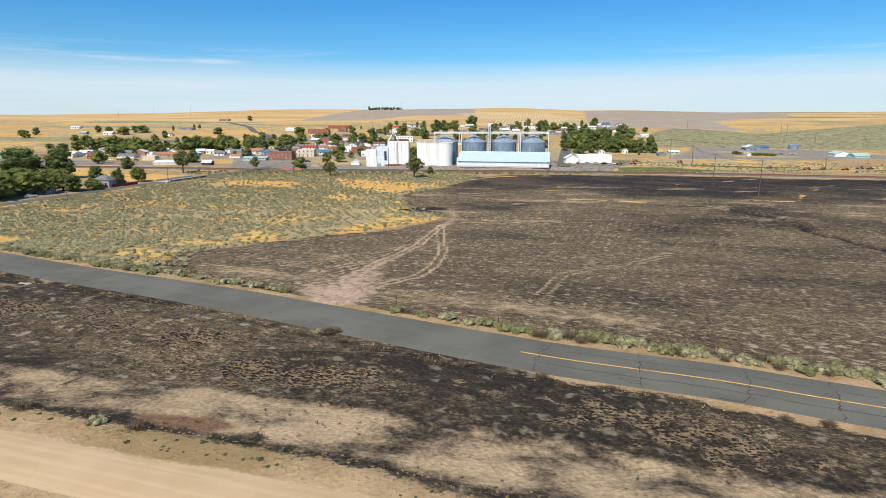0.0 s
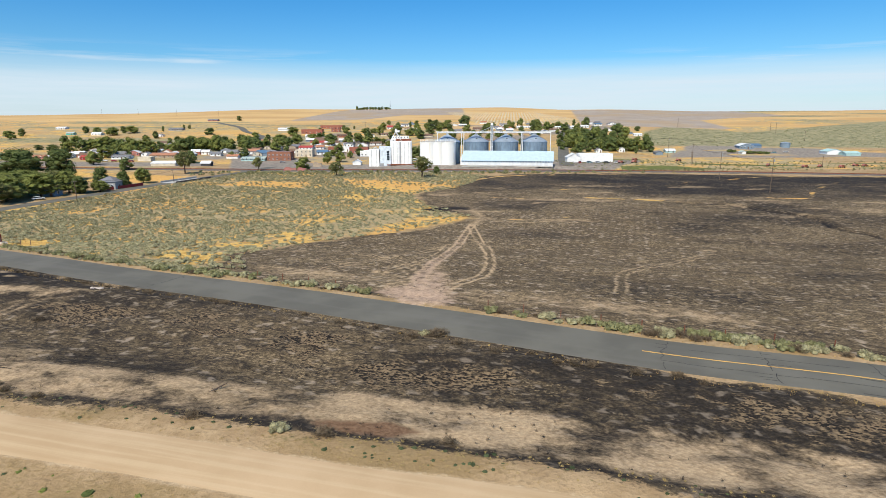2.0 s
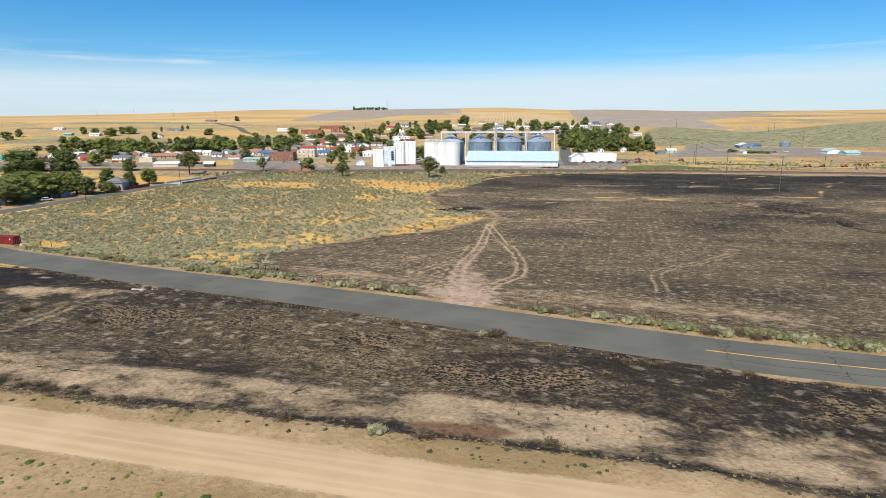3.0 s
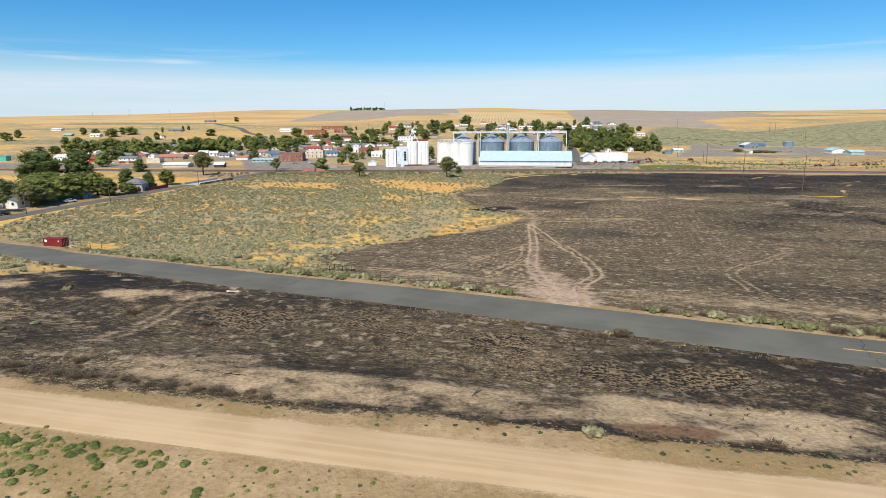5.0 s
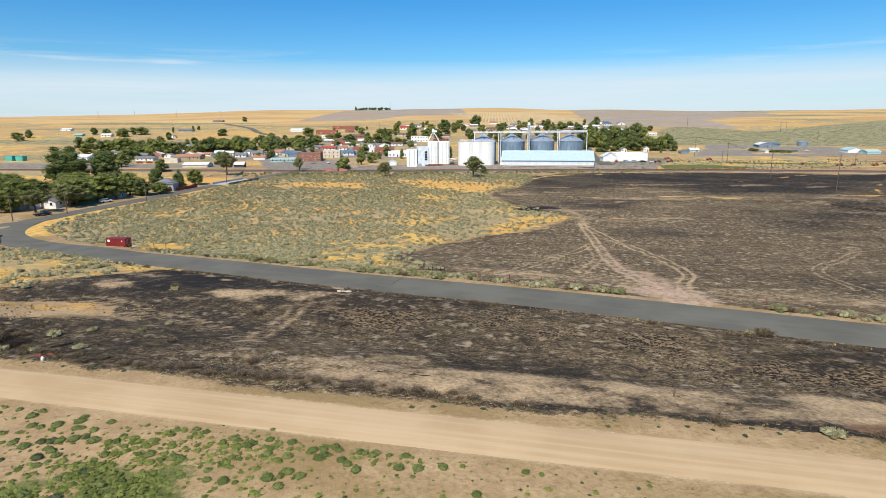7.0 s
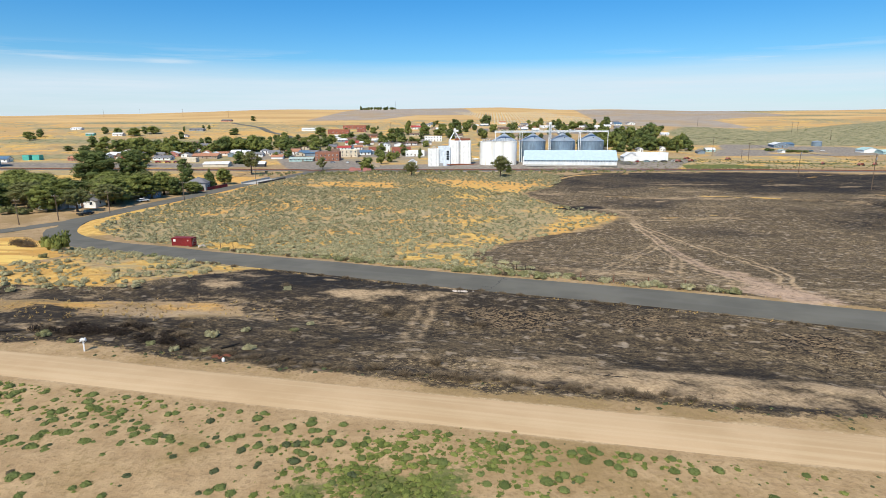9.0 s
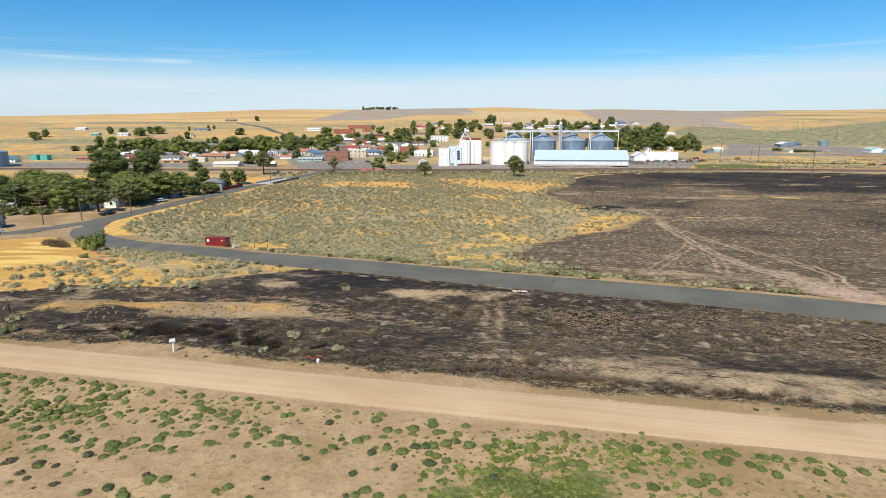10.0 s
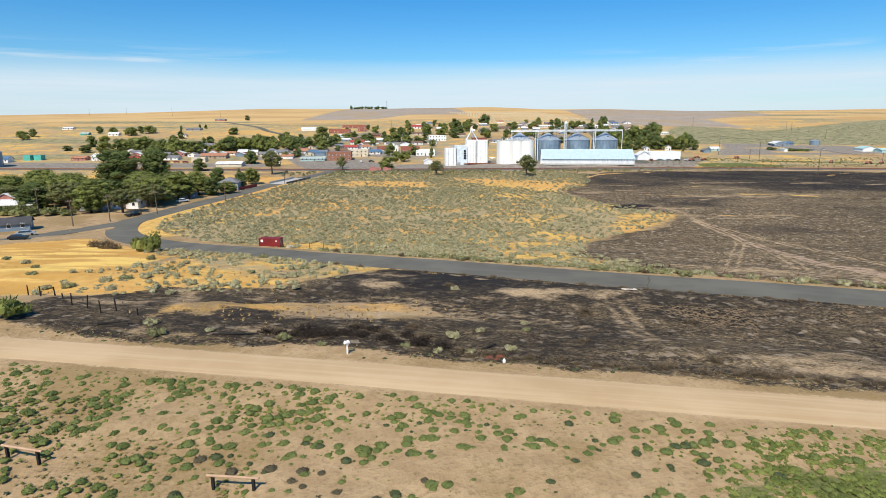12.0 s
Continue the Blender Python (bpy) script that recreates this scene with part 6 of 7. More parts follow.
# ---- brush and weeds ----
def bush_arrays(r, lumps, leaves, leaf, flat=0.75, spread=0.42):
    """A low bush about 1 across: a few rough lumps with leaf tufts."""
    vs, fs, k = [], [], 0
    cs = []
    for i in range(lumps):
        a, q = r.uniform(0, 6.28), spread * (0.62 if lumps < 8 else 0.82) * math.sqrt(r.random())
        s = r.uniform(0.17, 0.27) if lumps < 8 else r.uniform(0.10, 0.18)
        c = np.array((q * math.cos(a), q * math.sin(a), s * 0.55 + r.uniform(0, 0.22) * flat))
        cs.append((c, s))
        n = 6
        ring = [c + np.array((s * r.uniform(0.8, 1.15) * math.cos(6.283 * j / n), s * r.uniform(0.8, 1.15) * math.sin(6.283 * j / n), -s * 0.45)) for j in range(n)]
        ring2 = [c + np.array((s * 0.8 * r.uniform(0.8, 1.2) * math.cos(6.283 * (j + 0.5) / n), s * 0.8 * r.uniform(0.8, 1.2) * math.sin(6.283 * (j + 0.5) / n), s * 0.42 * flat)) for j in range(n)]
        vs += ring + ring2 + [c + np.array((0, 0, s * 0.9 * flat))]
        for j in range(n):
            e = (j + 1) % n
            fs += [(k + j, k + e, k + n + j), (k + e, k + n + e, k + n + j), (k + n + j, k + n + e, k + 2 * n)]
        k += 2 * n + 1
    for i in range(leaves):
        c, s = cs[r.randrange(len(cs))]
        d = np.array((r.gauss(0, 1), r.gauss(0, 1), abs(r.gauss(0.5, 0.7))))
        d /= np.linalg.norm(d)
        p = c + d * s * np.array((1, 1, flat)) * r.uniform(0.75, 1.25)
        tip = p + d * leaf * r.uniform(1.2, 2.4) + np.array((0, 0, leaf * 0.5))
        u = np.cross(d, (r.gauss(0, 1), r.gauss(0, 1), r.gauss(0, 1)))
        u = u / np.linalg.norm(u) * leaf * r.uniform(0.5, 0.9)
        vs += [p - u, p + u, tip]
        fs.append((k, k + 1, k + 2))
        k += 3
    return np.array(vs), np.array(fs)


def tuft_arrays(r, blades=9, wide=0.05):
    vs, fs = [], []
    for i in range(blades):
        a, lean = r.uniform(0, 6.28), r.uniform(0.3, 1.0)
        b = np.array((r.uniform(-0.15, 0.15), r.uniform(-0.15, 0.15), -0.05))
        u = np.array((-math.sin(a), math.cos(a), 0)) * wide
        vs += [b - u, b + u, b + np.array((lean * math.cos(a) * 0.8, lean * math.sin(a) * 0.8, r.uniform(0.4, 0.85)))]
        fs.append((3 * i, 3 * i + 1, 3 * i + 2))
    return np.array(vs), np.array(fs)


def twig_bush(r, twigs):
    """A bare bush about 1 across: forked twigs fanning out into a rounded outline."""
    vs, fs, k = [], [], 0
    for i in range(twigs):
        a, h = r.uniform(0, 6.283), math.acos(r.uniform(0.1, 1.0))
        d = np.array((math.sin(h) * math.cos(a), math.sin(h) * math.sin(a), math.cos(h) * 0.9 + 0.1))
        b = np.array((r.uniform(-0.22, 0.22), r.uniform(-0.22, 0.22), 0.0))
        m = b + d * r.uniform(0.2, 0.34)
        u = np.array((-math.sin(a), math.cos(a), 0)) * 0.008
        vs += [b - u, b + u, m]
        fs.append((k, k + 1, k + 2))
        k += 3
        for s in range(5):
            e = m + (d * 0.5 + np.array((r.gauss(0, 0.4), r.gauss(0, 0.4), r.gauss(0, 0.3)))) * r.uniform(0.12, 0.26)
            w = np.array((r.gauss(0, 1), r.gauss(0, 1), r.gauss(0, 1))) * 0.009
            vs += [m - w, m + w, e]
            fs.append((k, k + 1, k + 2))
            k += 3
    return np.array(vs), np.array(fs)


def dome_arrays(r, leaves, leaf, tall=0.62, n=9):
    """A rounded tumbleweed about 1 across: an uneven dome covered with short shoots."""
    vs, fs = [], []
    rings = ((0.42, 0.0), (0.5, 0.16), (0.42, 0.36), (0.24, 0.53))
    lob = [r.uniform(0.8, 1.15) for _ in range(n)]
    for q, z in rings:
        for j in range(n):
            a, g = 6.283 * j / n, lob[j] * r.uniform(0.92, 1.08)
            vs.append(np.array((q * g * math.cos(a), q * g * math.sin(a), z * tall / 0.6 * r.uniform(0.88, 1.12))))
    vs.append(np.array((0, 0, tall)))
    for k in range(3):
        for j in range(n):
            e = (j + 1) % n
            fs += [(k * n + j, k * n + e, k * n + n + j), (k * n + e, k * n + n + e, k * n + n + j)]
    fs += [(3 * n + j, 3 * n + (j + 1) % n, 4 * n) for j in range(n)]
    k = len(vs)
    for i in range(leaves):
        a, h = r.uniform(0, 6.283), math.acos(r.uniform(0.0, 1.0))
        d = np.array((math.sin(h) * math.cos(a), math.sin(h) * math.sin(a), math.cos(h)))
        g = lob[int(a / 6.283 * n) % n]
        p = d * np.array((0.47 * g, 0.47 * g, tall * 0.94))
        tip = p + d * leaf * r.uniform(0.8, 2.2) + np.array((r.gauss(0, 1), r.gauss(0, 1), r.gauss(0.4, 1))) * leaf * 0.5
        u = np.cross(d, (r.gauss(0, 1), r.gauss(0, 1), r.gauss(0, 1)))
        u = u / np.linalg.norm(u) * leaf * r.uniform(0.4, 0.8)
        vs += [p - u, p + u, tip]
        fs.append((k, k + 1, k + 2))
        k += 3
    return np.array(vs), np.array(fs)


rp = random.Random(8)
NEAR_BUSH = [bush_arrays(rp, 5, 105, 0.05) for _ in range(5)]
FAR_BUSH = [bush_arrays(rp, 2, 26, 0.09) for _ in range(6)]
TINY_BUSH = [bush_arrays(random.Random(70 + k), 1, 20, 0.12) for k in range(6)]
WEED_SHAPES = [dome_arrays(rp, 150, 0.07, 0.42) for _ in range(5)]
SMALL_WEED = [dome_arrays(rp, 20, 0.13, 0.42, 5) for _ in range(5)]
TWIGGY = [tuft_arrays(rp, 26, 0.018) for _ in range(5)]
TUFTS = [tuft_arrays(rp, 9, 0.05) for _ in range(5)]
MATS = [tuft_arrays(rp, 16, 0.07) for _ in range(5)]


def scatter(name, spots, shapes, material, label, category, wide, tall):
    """Many plants as one mesh of stuff. spots: x, y, size."""
    r = np.random.default_rng(len(spots))
    spots = np.asarray(spots, float)
    if not len(spots):
        return None
    zs = ground_z(spots[:, 0], spots[:, 1])
    vs, fs, k = [], [], 0
    which = r.integers(0, len(shapes), len(spots))
    for q, (sv, sf) in enumerate(shapes):
        pick = np.where(which == q)[0]
        if not len(pick):
            continue
        a = r.uniform(0, 6.283, len(pick))
        size = spots[pick, 2]
        c, s = np.cos(a)[:, None], np.sin(a)[:, None]
        hx, hy, hz = sv[:, 0][None], sv[:, 1][None], sv[:, 2][None]
        X = spots[pick, 0][:, None] + (hx * c - hy * s) * (size * wide)[:, None]
        Y = spots[pick, 1][:, None] + (hx * s + hy * c) * (size * wide)[:, None]
        Z = zs[pick][:, None] - 0.03 + hz * (size * tall * r.uniform(0.8, 1.2, len(pick)))[:, None]
        vs.append(np.stack((X, Y, Z), -1).reshape(-1, 3))
        fs.append((sf[None] + (np.arange(len(pick)) * len(sv))[:, None, None]).reshape(-1, 3) + k)
        k += len(pick) * len(sv)
    return tagged(new(name, array_mesh(name, np.vstack(vs), np.vstack(fs), material)), label, category, kind="stuff")


def spots_in(x0, x1, y0, y1, gap, keep, size, seed):
    """Jittered spots in a box; keep(x, y) gives the chance, size(x, y, r) the width."""
    r = np.random.default_rng(seed)
    xs, ys = np.meshgrid(np.arange(x0, x1, gap), np.arange(y0, y1, gap))
    xs = xs.ravel() + r.uniform(-1.1, 1.1, xs.size) * gap
    ys = ys.ravel() + r.uniform(-1.1, 1.1, ys.size) * gap
    m = r.random(xs.size) < keep(xs, ys)
    xs, ys = xs[m], ys[m]
    return np.stack((xs, ys, size(xs, ys, r)), 1)


def off_road(x, y, clear=5.2):
    return (near_line(x, y, ROAD)[0] > clear) & (near_line(x, y, TRACK)[0] > 3.4) & (near_line(x, y, BRANCH)[0] > 4.5)


def sage_keep(x, y):
    m = inside(x, y, SAGE_FIELD, 2.0) * off_road(x, y)
    gaps = np.clip(np.interp(y, (115, 175), (0.62, 0.82)) + 0.5 * waves(x, y, 19, 40) + 0.4 * waves(x, y, 6, 41), 0.06, 0.97)
    gaps = gaps * np.where((y > 170) & (near_line(x, y, ROAD)[0] < 9.5), 0.08, 1.0)
    edge = inside(x, y, [(-52, 108), (-58, 130), (-50, 149), (-30, 160), (-8, 178), (0, 196), (-14, 202), (-40, 178), (-66, 158), (-80, 140), (-76, 118)], 5) * np.clip(0.75 + 0.6 * waves(x, y, 12, 44), 0, 1)
    bare = np.maximum(inside(x, y, [(-119, 330), (-76, 318), (-76, 286), (-123, 303)], 5), inside(x, y, [(-66, 341), (-14, 315), (-6, 290), (-23, 262), (-52, 290)], 6))
    bare = np.maximum(bare, inside(x, y, [(-125, 157), (-111, 151), (-107, 140), (-119, 141)], 1.5) * 1.2)
    return m * gaps * (1 - 0.72 * edge) * (1 - 0.8 * bare)


field_spots = spots_in(-182, 28, 100, 385, 1.38, sage_keep, lambda x, y, r: 0.42 + 0.68 * r.random(x.size) ** 1.5, 50)
near_part = field_spots[:, 1] < 165
far_part = field_spots[:, 1] > 235
scatter("sagebrush_field", field_spots[~near_part & ~far_part], FAR_BUSH, SAGE, "grey-green sagebrush covering the field", "sagebrush", 2.35, 1.55)
scatter("sagebrush_field_far", field_spots[far_part], TINY_BUSH, SAGE, "grey-green sagebrush towards the railway", "sagebrush", 2.5, 1.6)
scatter("sagebrush_field_near", field_spots[near_part], NEAR_BUSH, SAGE, "grey-green sagebrush dotted over golden grass", "sagebrush", 2.1, 1.45)


def strip_keep(x, y):
    return inside(x, y, SAGE_STRIP, 2.0) * off_road(x, y) * np.clip(0.42 + 0.55 * waves(x, y, 11, 42) + 0.3 * waves(x, y, 4, 43), 0.05, 0.9)


scatter("sagebrush_patch", spots_in(-165, -92, 90, 160, 1.3, strip_keep, lambda x, y, r: 0.35 + 0.8 * r.random(x.size) ** 1.8, 51), NEAR_BUSH, SAGE, "grey sagebrush and dry grass beside the road", "sagebrush", 1.7, 1.5)

# far brush on the valley sides
far_spots = spots_in(180, 640, 395, 800, 7.5, lambda x, y: 0.75 * inside(x, y, [(200, 590), (251, 711), (315, 790), (384, 705), (460, 745), (640, 800), (640, 520), (440, 560)], 10) + 0.35 * (y < 440) * (y > 396 - (x - 180) * 0.25),
                     lambda x, y, r: r.uniform(1.0, 2.3, x.size), 52)
scatter("valley_brush", far_spots, FAR_BUSH, SAGE_GREEN, "grey-green brush on the far valley side", "brush", 1.1, 0.7)
scatter("railway_brush", spots_in(-160, 170, 362, 402, 2.6, lambda x, y: 0.45 * (near_line(x, y, RAILWAY)[0] > 6.5) * (y < 384 - 0.02 * x) * off_road(x, y), lambda x, y, r: r.uniform(1.0, 2.2, x.size), 53), FAR_BUSH, SAGE_GREEN,
        "sagebrush along the railway bank", "sagebrush", 1.7, 1.5)
scatter("slope_brush", spots_in(-640, -150, 560, 940, 9.0, lambda x, y: np.clip(0.2 + 0.5 * waves(x, y * 2, 120, 12), 0, 0.7), lambda x, y, r: r.uniform(0.9, 2.0, x.size), 54), FAR_BUSH, SAGE_GREEN, "brush dotted over the dry slope", "brush", 1.1, 0.6)

scatter("yard_brush", spots_in(85, 340, 372, 455, 3.0, lambda x, y: 0.5 * (near_line(x, y, RAILWAY)[0] > 7) * np.clip(0.6 + 0.7 * waves(x, y, 25, 56), 0, 1), lambda x, y, r: r.uniform(0.8, 1.9, x.size), 57), FAR_BUSH, SAGE_GREEN, "weedy green brush beyond the railway", "brush", 1.2, 0.9)

# sagebrush along the road, bush by bush
ROAD_BUSH = [array_mesh("sagebrush", v, f, SAGE) for v, f in (bush_arrays(rp, 14, 620, 0.029) for _ in range(4))] + [array_mesh("sagebrush", v, f, SAGE_GREEN) for v, f in (bush_arrays(rp, 14, 620, 0.029) for _ in range(3))]
SINGED = [array_mesh("singed_bush", v, f, TWIG) for v, f in (twig_bush(rp, 160) for _ in range(4))]


def plant(name, meshes, x, y, w, h, label, category, group):
    ob = new(name, rp.choice(meshes))
    ob.matrix_basis = pose(x, y, gz(x, y) - 0.04, 0, 0, rp.uniform(0, 360)) @ Matrix.Diagonal((w * 1.4, w * 1.4, h * 1.6, 1))
    return tagged(ob, label, category, group)


s_road = length_at(ROAD, 48)
s_end = length_at(ROAD, -118)
s = s_road
while s < s_end:
    p, d = along(ROAD, s)
    n = np.array((-d[1], d[0]))
    o = rp.uniform(5.6, 7.6)
    q = p - n * o
    gate = -24 < q[0] < -8
    dense = 0.95 if (q[0] < -44 or -8 < q[0]) else 0.6
    if not gate and rp.random() < dense:
        w = rp.uniform(0.8, 1.7)
        if rp.random() < (0.12 if q[0] < -44 else 0.25):
            plant("singed_bush", SINGED, q[0], q[1], w * 0.9, w * 0.8, "singed brown roadside bush with bare twigs", "bush", "singed roadside bushes")
        else:
            plant("sagebrush", ROAD_BUSH, q[0], q[1], w * 1.15, w * 0.9, "grey-green sagebrush at the asphalt edge", "sagebrush", "roadside sagebrush")
    if (q[0] < -46 or q[0] > 12) and rp.random() < 0.85:
        q2 = p - n * (o + rp.uniform(1.3, 3.0))
        plant("sagebrush", ROAD_BUSH, q2[0], q2[1], rp.uniform(1.1, 1.9), rp.uniform(0.8, 1.4), "grey-green sagebrush at the asphalt edge", "sagebrush", "roadside sagebrush")
    if rp.random() < 0.4:
        q3 = p + n * rp.uniform(5.4, 8.2)
        w = rp.uniform(0.6, 1.3)
        plant("singed_bush", SINGED, q3[0], q3[1], w, w * 0.8, "singed brown roadside bush with bare twigs", "bush", "singed roadside bushes")
    s += rp.uniform(0.9, 2.0)
plant("singed_bush", SINGED, -14.0, 66.0, 1.9, 1.25, "large half-burnt brown bush beside the road", "bush", "")
plant("singed_bush", SINGED, -13.6, 66.4, 1.8, 1.1, "large half-burnt brown bush beside the road", "bush", "")
plant("sagebrush", ROAD_BUSH, -15.4, 66.4, 1.3, 0.9, "pale sagebrush beside a burnt bush", "sagebrush", "roadside sagebrush")
for q in ((-152, 139.5, 3.9, 4.6), (-154.5, 141, 3.0, 3.6)):
    plant("shrub", [array_mesh("shrub", *bush_arrays(rp, 14, 420, 0.04, 1.0), LEAF)], q[0], q[1], q[2], q[3] * 1.25, "dense dark green shrub at the road bend", "shrub", "")
for q in ((-166, 150, 2.6, 3.6), (-170, 153, 2.2, 3.0), (-162, 146, 2.2, 2.8)):
    plant("bare_shrub", SINGED, q[0], q[1], q[2], q[3], "bare brown shrub in golden grass", "shrub", "")
plant("shrub", [array_mesh("shrub", *bush_arrays(rp, 12, 320, 0.04, 1.0), LEAF)], -141.3, 74.6, 3.4, 3.2, "dark green shrub beside burnt ground", "shrub", "")
for q in ((-232, 226, 8, 4.5), (-225, 222, 8, 5), (-217, 222, 6, 4), (-240, 228, 6, 4), (-211, 222, 5, 3.2)):
    plant("shrub", [array_mesh("shrub", *bush_arrays(rp, 14, 320, 0.045, 1.0), LEAF_OLIVE)], q[0], q[1], q[2], q[3], "olive yard shrub beside the houses", "shrub", "yard shrubs")
for q in ((270, 531, 8, 3.4), (280, 520, 8, 3.2), (287, 520, 8, 3.2), (294, 520, 8, 3.2)):
    plant("hedge", [array_mesh("hedge", *bush_arrays(rp, 14, 260, 0.05, 1.0), LEAF_DARK)], q[0], q[1], q[2], q[3], "clipped dark green hedge beside the gravel lot", "hedge", "hedges")

CHARRED = [array_mesh("charred_bush", v, f, CHAR) for v, f in (twig_bush(rp, 160) for _ in range(4))]
for q in ((-109, 66), (-107.4, 65.4), (-105.6, 65.6), (-104, 66), (-102.4, 65.2), (-100, 64), (-110.5, 66.4), (-108, 67.2), (-106.3, 67), (-103, 67.4), (-112, 67), (-99, 62.6), (-96.6, 62), (-101, 66.8), (-97.6, 64.6), (-94.4, 61)):
    w = rp.uniform(1.1, 1.9)
    plant("charred_bush", CHARRED, q[0], q[1], w, w * 0.62, "charred black thicket of bare twigs", "bush", "charred bushes")
for q in ((-123, 67, 2.2), (-110, 64.8, 1.7), (-106, 62.4, 1.1), (-90, 88, 1.8), (-93, 64.3, 1.9), (-90, 66, 1.3), (-85, 66.4, 1.2), (-92, 59.4, 1.4), (-95, 59.6, 1.2), (-98, 61.4, 1.2)):
    plant("sagebrush", ROAD_BUSH, q[0], q[1], q[2] * 0.68, q[2] * 0.6, "surviving grey sagebrush on burnt ground", "sagebrush", "surviving sagebrush")
for q in ((-142, 98, 3.2), (-139.5, 99, 3), (-137, 100, 3.2), (-146, 95.5, 2.8), (-149, 95, 2.4), (-145, 123, 2.8), (-136, 108, 2.6), (-133, 109, 2), (-124, 123, 3), (-121, 121, 2.6), (-119, 118, 2.8), (-140, 130, 3.4), (-137, 128, 3.2), (-143, 133, 3), (-132, 118, 2.4), (-114, 108, 2.2), (-122, 104, 2), (-165, 118, 2.6), (-160, 112, 2.2), (-172, 124, 2.4), (-156, 104, 2.4)):
    plant("sagebrush", ROAD_BUSH, q[0], q[1], q[2] * 0.55, q[2] * 0.42, "wide grey-green sagebrush clump in golden grass", "sagebrush", "sagebrush clumps")

# dry bushes where the fire stopped at the dirt road
s = length_at(TRACK, -52)
while s < length_at(TRACK, -96):
    p, d = along(TRACK, s)
    q = p + np.array((d[1], -d[0])) * rp.uniform(5.2, 6.6)
    w = rp.uniform(0.6, 1.2)
    plant("singed_bush", SINGED, q[0], q[1], w, w * 0.75, "dry brown bush at the edge of the dirt road", "bush", "dry bushes at the dirt road")
    s += rp.uniform(0.7, 1.7)

# weeds on the bare terrace before the dirt road
CLUMPS = ([(-131, 56), (-117, 54.5), (-115.5, 49.5), (-119.6, 47.5), (-127, 48.5)], [(-113.7, 50), (-105, 52), (-103, 49.5), (-105, 46.8), (-111.5, 46)], [(-102, 48.5), (-97, 50), (-91, 46.5), (-89, 42.6), (-98, 42.8)],
          [(-88.8, 43.4), (-83.7, 44.2), (-78.7, 43), (-81, 41), (-88.9, 40.8)], [(-72, 43.6), (-66, 42.8), (-51, 39.4), (-51.7, 37.2), (-59, 37.8), (-67, 39.8)], [(-121, 58), (-99, 51.5), (-86, 48.6), (-86.7, 47.2), (-101, 50.4), (-120, 55.6)])


def weed_keep(x, y):
    below = (y < 66) & (near_line(x, y, TRACK)[0] > 3.2)
    grown = np.zeros(x.shape)
    for q in CLUMPS:
        grown = np.maximum(grown, inside(x, y, q, 1.6))
    loose = 0.10 + 0.13 * np.clip((-52 - x) / 20, 0, 1) + 0.14 * np.clip((-92 - x) / 25, 0, 1)
    return below * np.clip(np.maximum(loose, 0.9 * grown) * (0.95 + 0.32 * waves(x, y, 9, 60) + 0.6 * waves(x, y, 2.4, 61)), 0.02, 0.92)


def south(x, y):
    """Below the dirt road."""
    i = np.minimum(near_line(x, y, TRACK)[1].astype(int), len(TRACK) - 2)
    d = TRACK[i + 1] - TRACK[i]
    return (d[:, 0] * (y - TRACK[i][:, 1]) - d[:, 1] * (x - TRACK[i][:, 0])) > 0


weed_spots = spots_in(-150, 10, 31, 70, 0.41, lambda x, y: weed_keep(x, y) * south(x, y), lambda x, y, r: 0.17 + 0.5 * r.random(x.size) ** 3.0, 62)
single = (weed_spots[:, 0] > -114) & (weed_spots[:, 0] < -76) & (weed_spots[:, 1] > 35.5) & (weed_spots[:, 1] < 47) & (weed_spots[:, 2] > 0.31)
WEED_MESH = [array_mesh("tumbleweed", v, f, m) for (v, f), m in zip(WEED_SHAPES, (WEED, WEED, WEED, WEED_DARK, WEED))]
chosen = np.where(single)[0][:280]
for i in chosen:
    x, y, w = weed_spots[i]
    plant("tumbleweed", WEED_MESH, x, y, w * 0.95, w * 0.62, "low green tumbleweed on bare tan soil", "weed", "tumbleweeds")
others = np.ones(len(weed_spots), bool)
others[chosen] = False
others = weed_spots[others]
scatter("weed_cover", others[others[:, 2] > 0.42], WEED_SHAPES, WEED, "green tumbleweeds scattered over bare tan soil", "weeds", 1.3, 1.0)
scatter("small_weed_cover", others[others[:, 2] <= 0.42], SMALL_WEED, WEED_BRIGHT, "small green weeds scattered over bare soil", "weeds", 1.3, 0.9)
scatter("green_weed_patch", spots_in(-88, -60, 32, 44, 0.34, lambda x, y: inside(x, y, PATCH, 1.6) * np.clip(0.8 + 0.8 * waves(x, y, 4.5, 69) + 0.5 * waves(x, y, 1.6, 99), 0.04, 0.97), lambda x, y, r: 0.18 + 0.4 * r.random(x.size) ** 1.6, 63), SMALL_WEED, WEED_BRIGHT, "thick patch of green weeds on the terrace", "weeds", 1.2, 0.7)
verge_spots = spots_in(-140, 20, 25, 75, 0.9, lambda x, y: (1 - south(x, y)) * (near_line(x, y, TRACK)[0] > 3.0) * (near_line(x, y, TRACK)[0] < 5.8) * np.clip(0.26 + 0.5 * waves(x, y, 8, 64), 0, 0.7), lambda x, y, r: r.uniform(0.15, 0.42, x.size), 65)
scatter("verge_weeds", verge_spots, SMALL_WEED, WEED_DARK, "small green weeds along the dirt road edge", "weeds", 1.2, 0.8)

DEAD_WEED = [array_mesh("dead_weed", v, f, TWIG_DARK) for v, f in WEED_SHAPES[:3]]
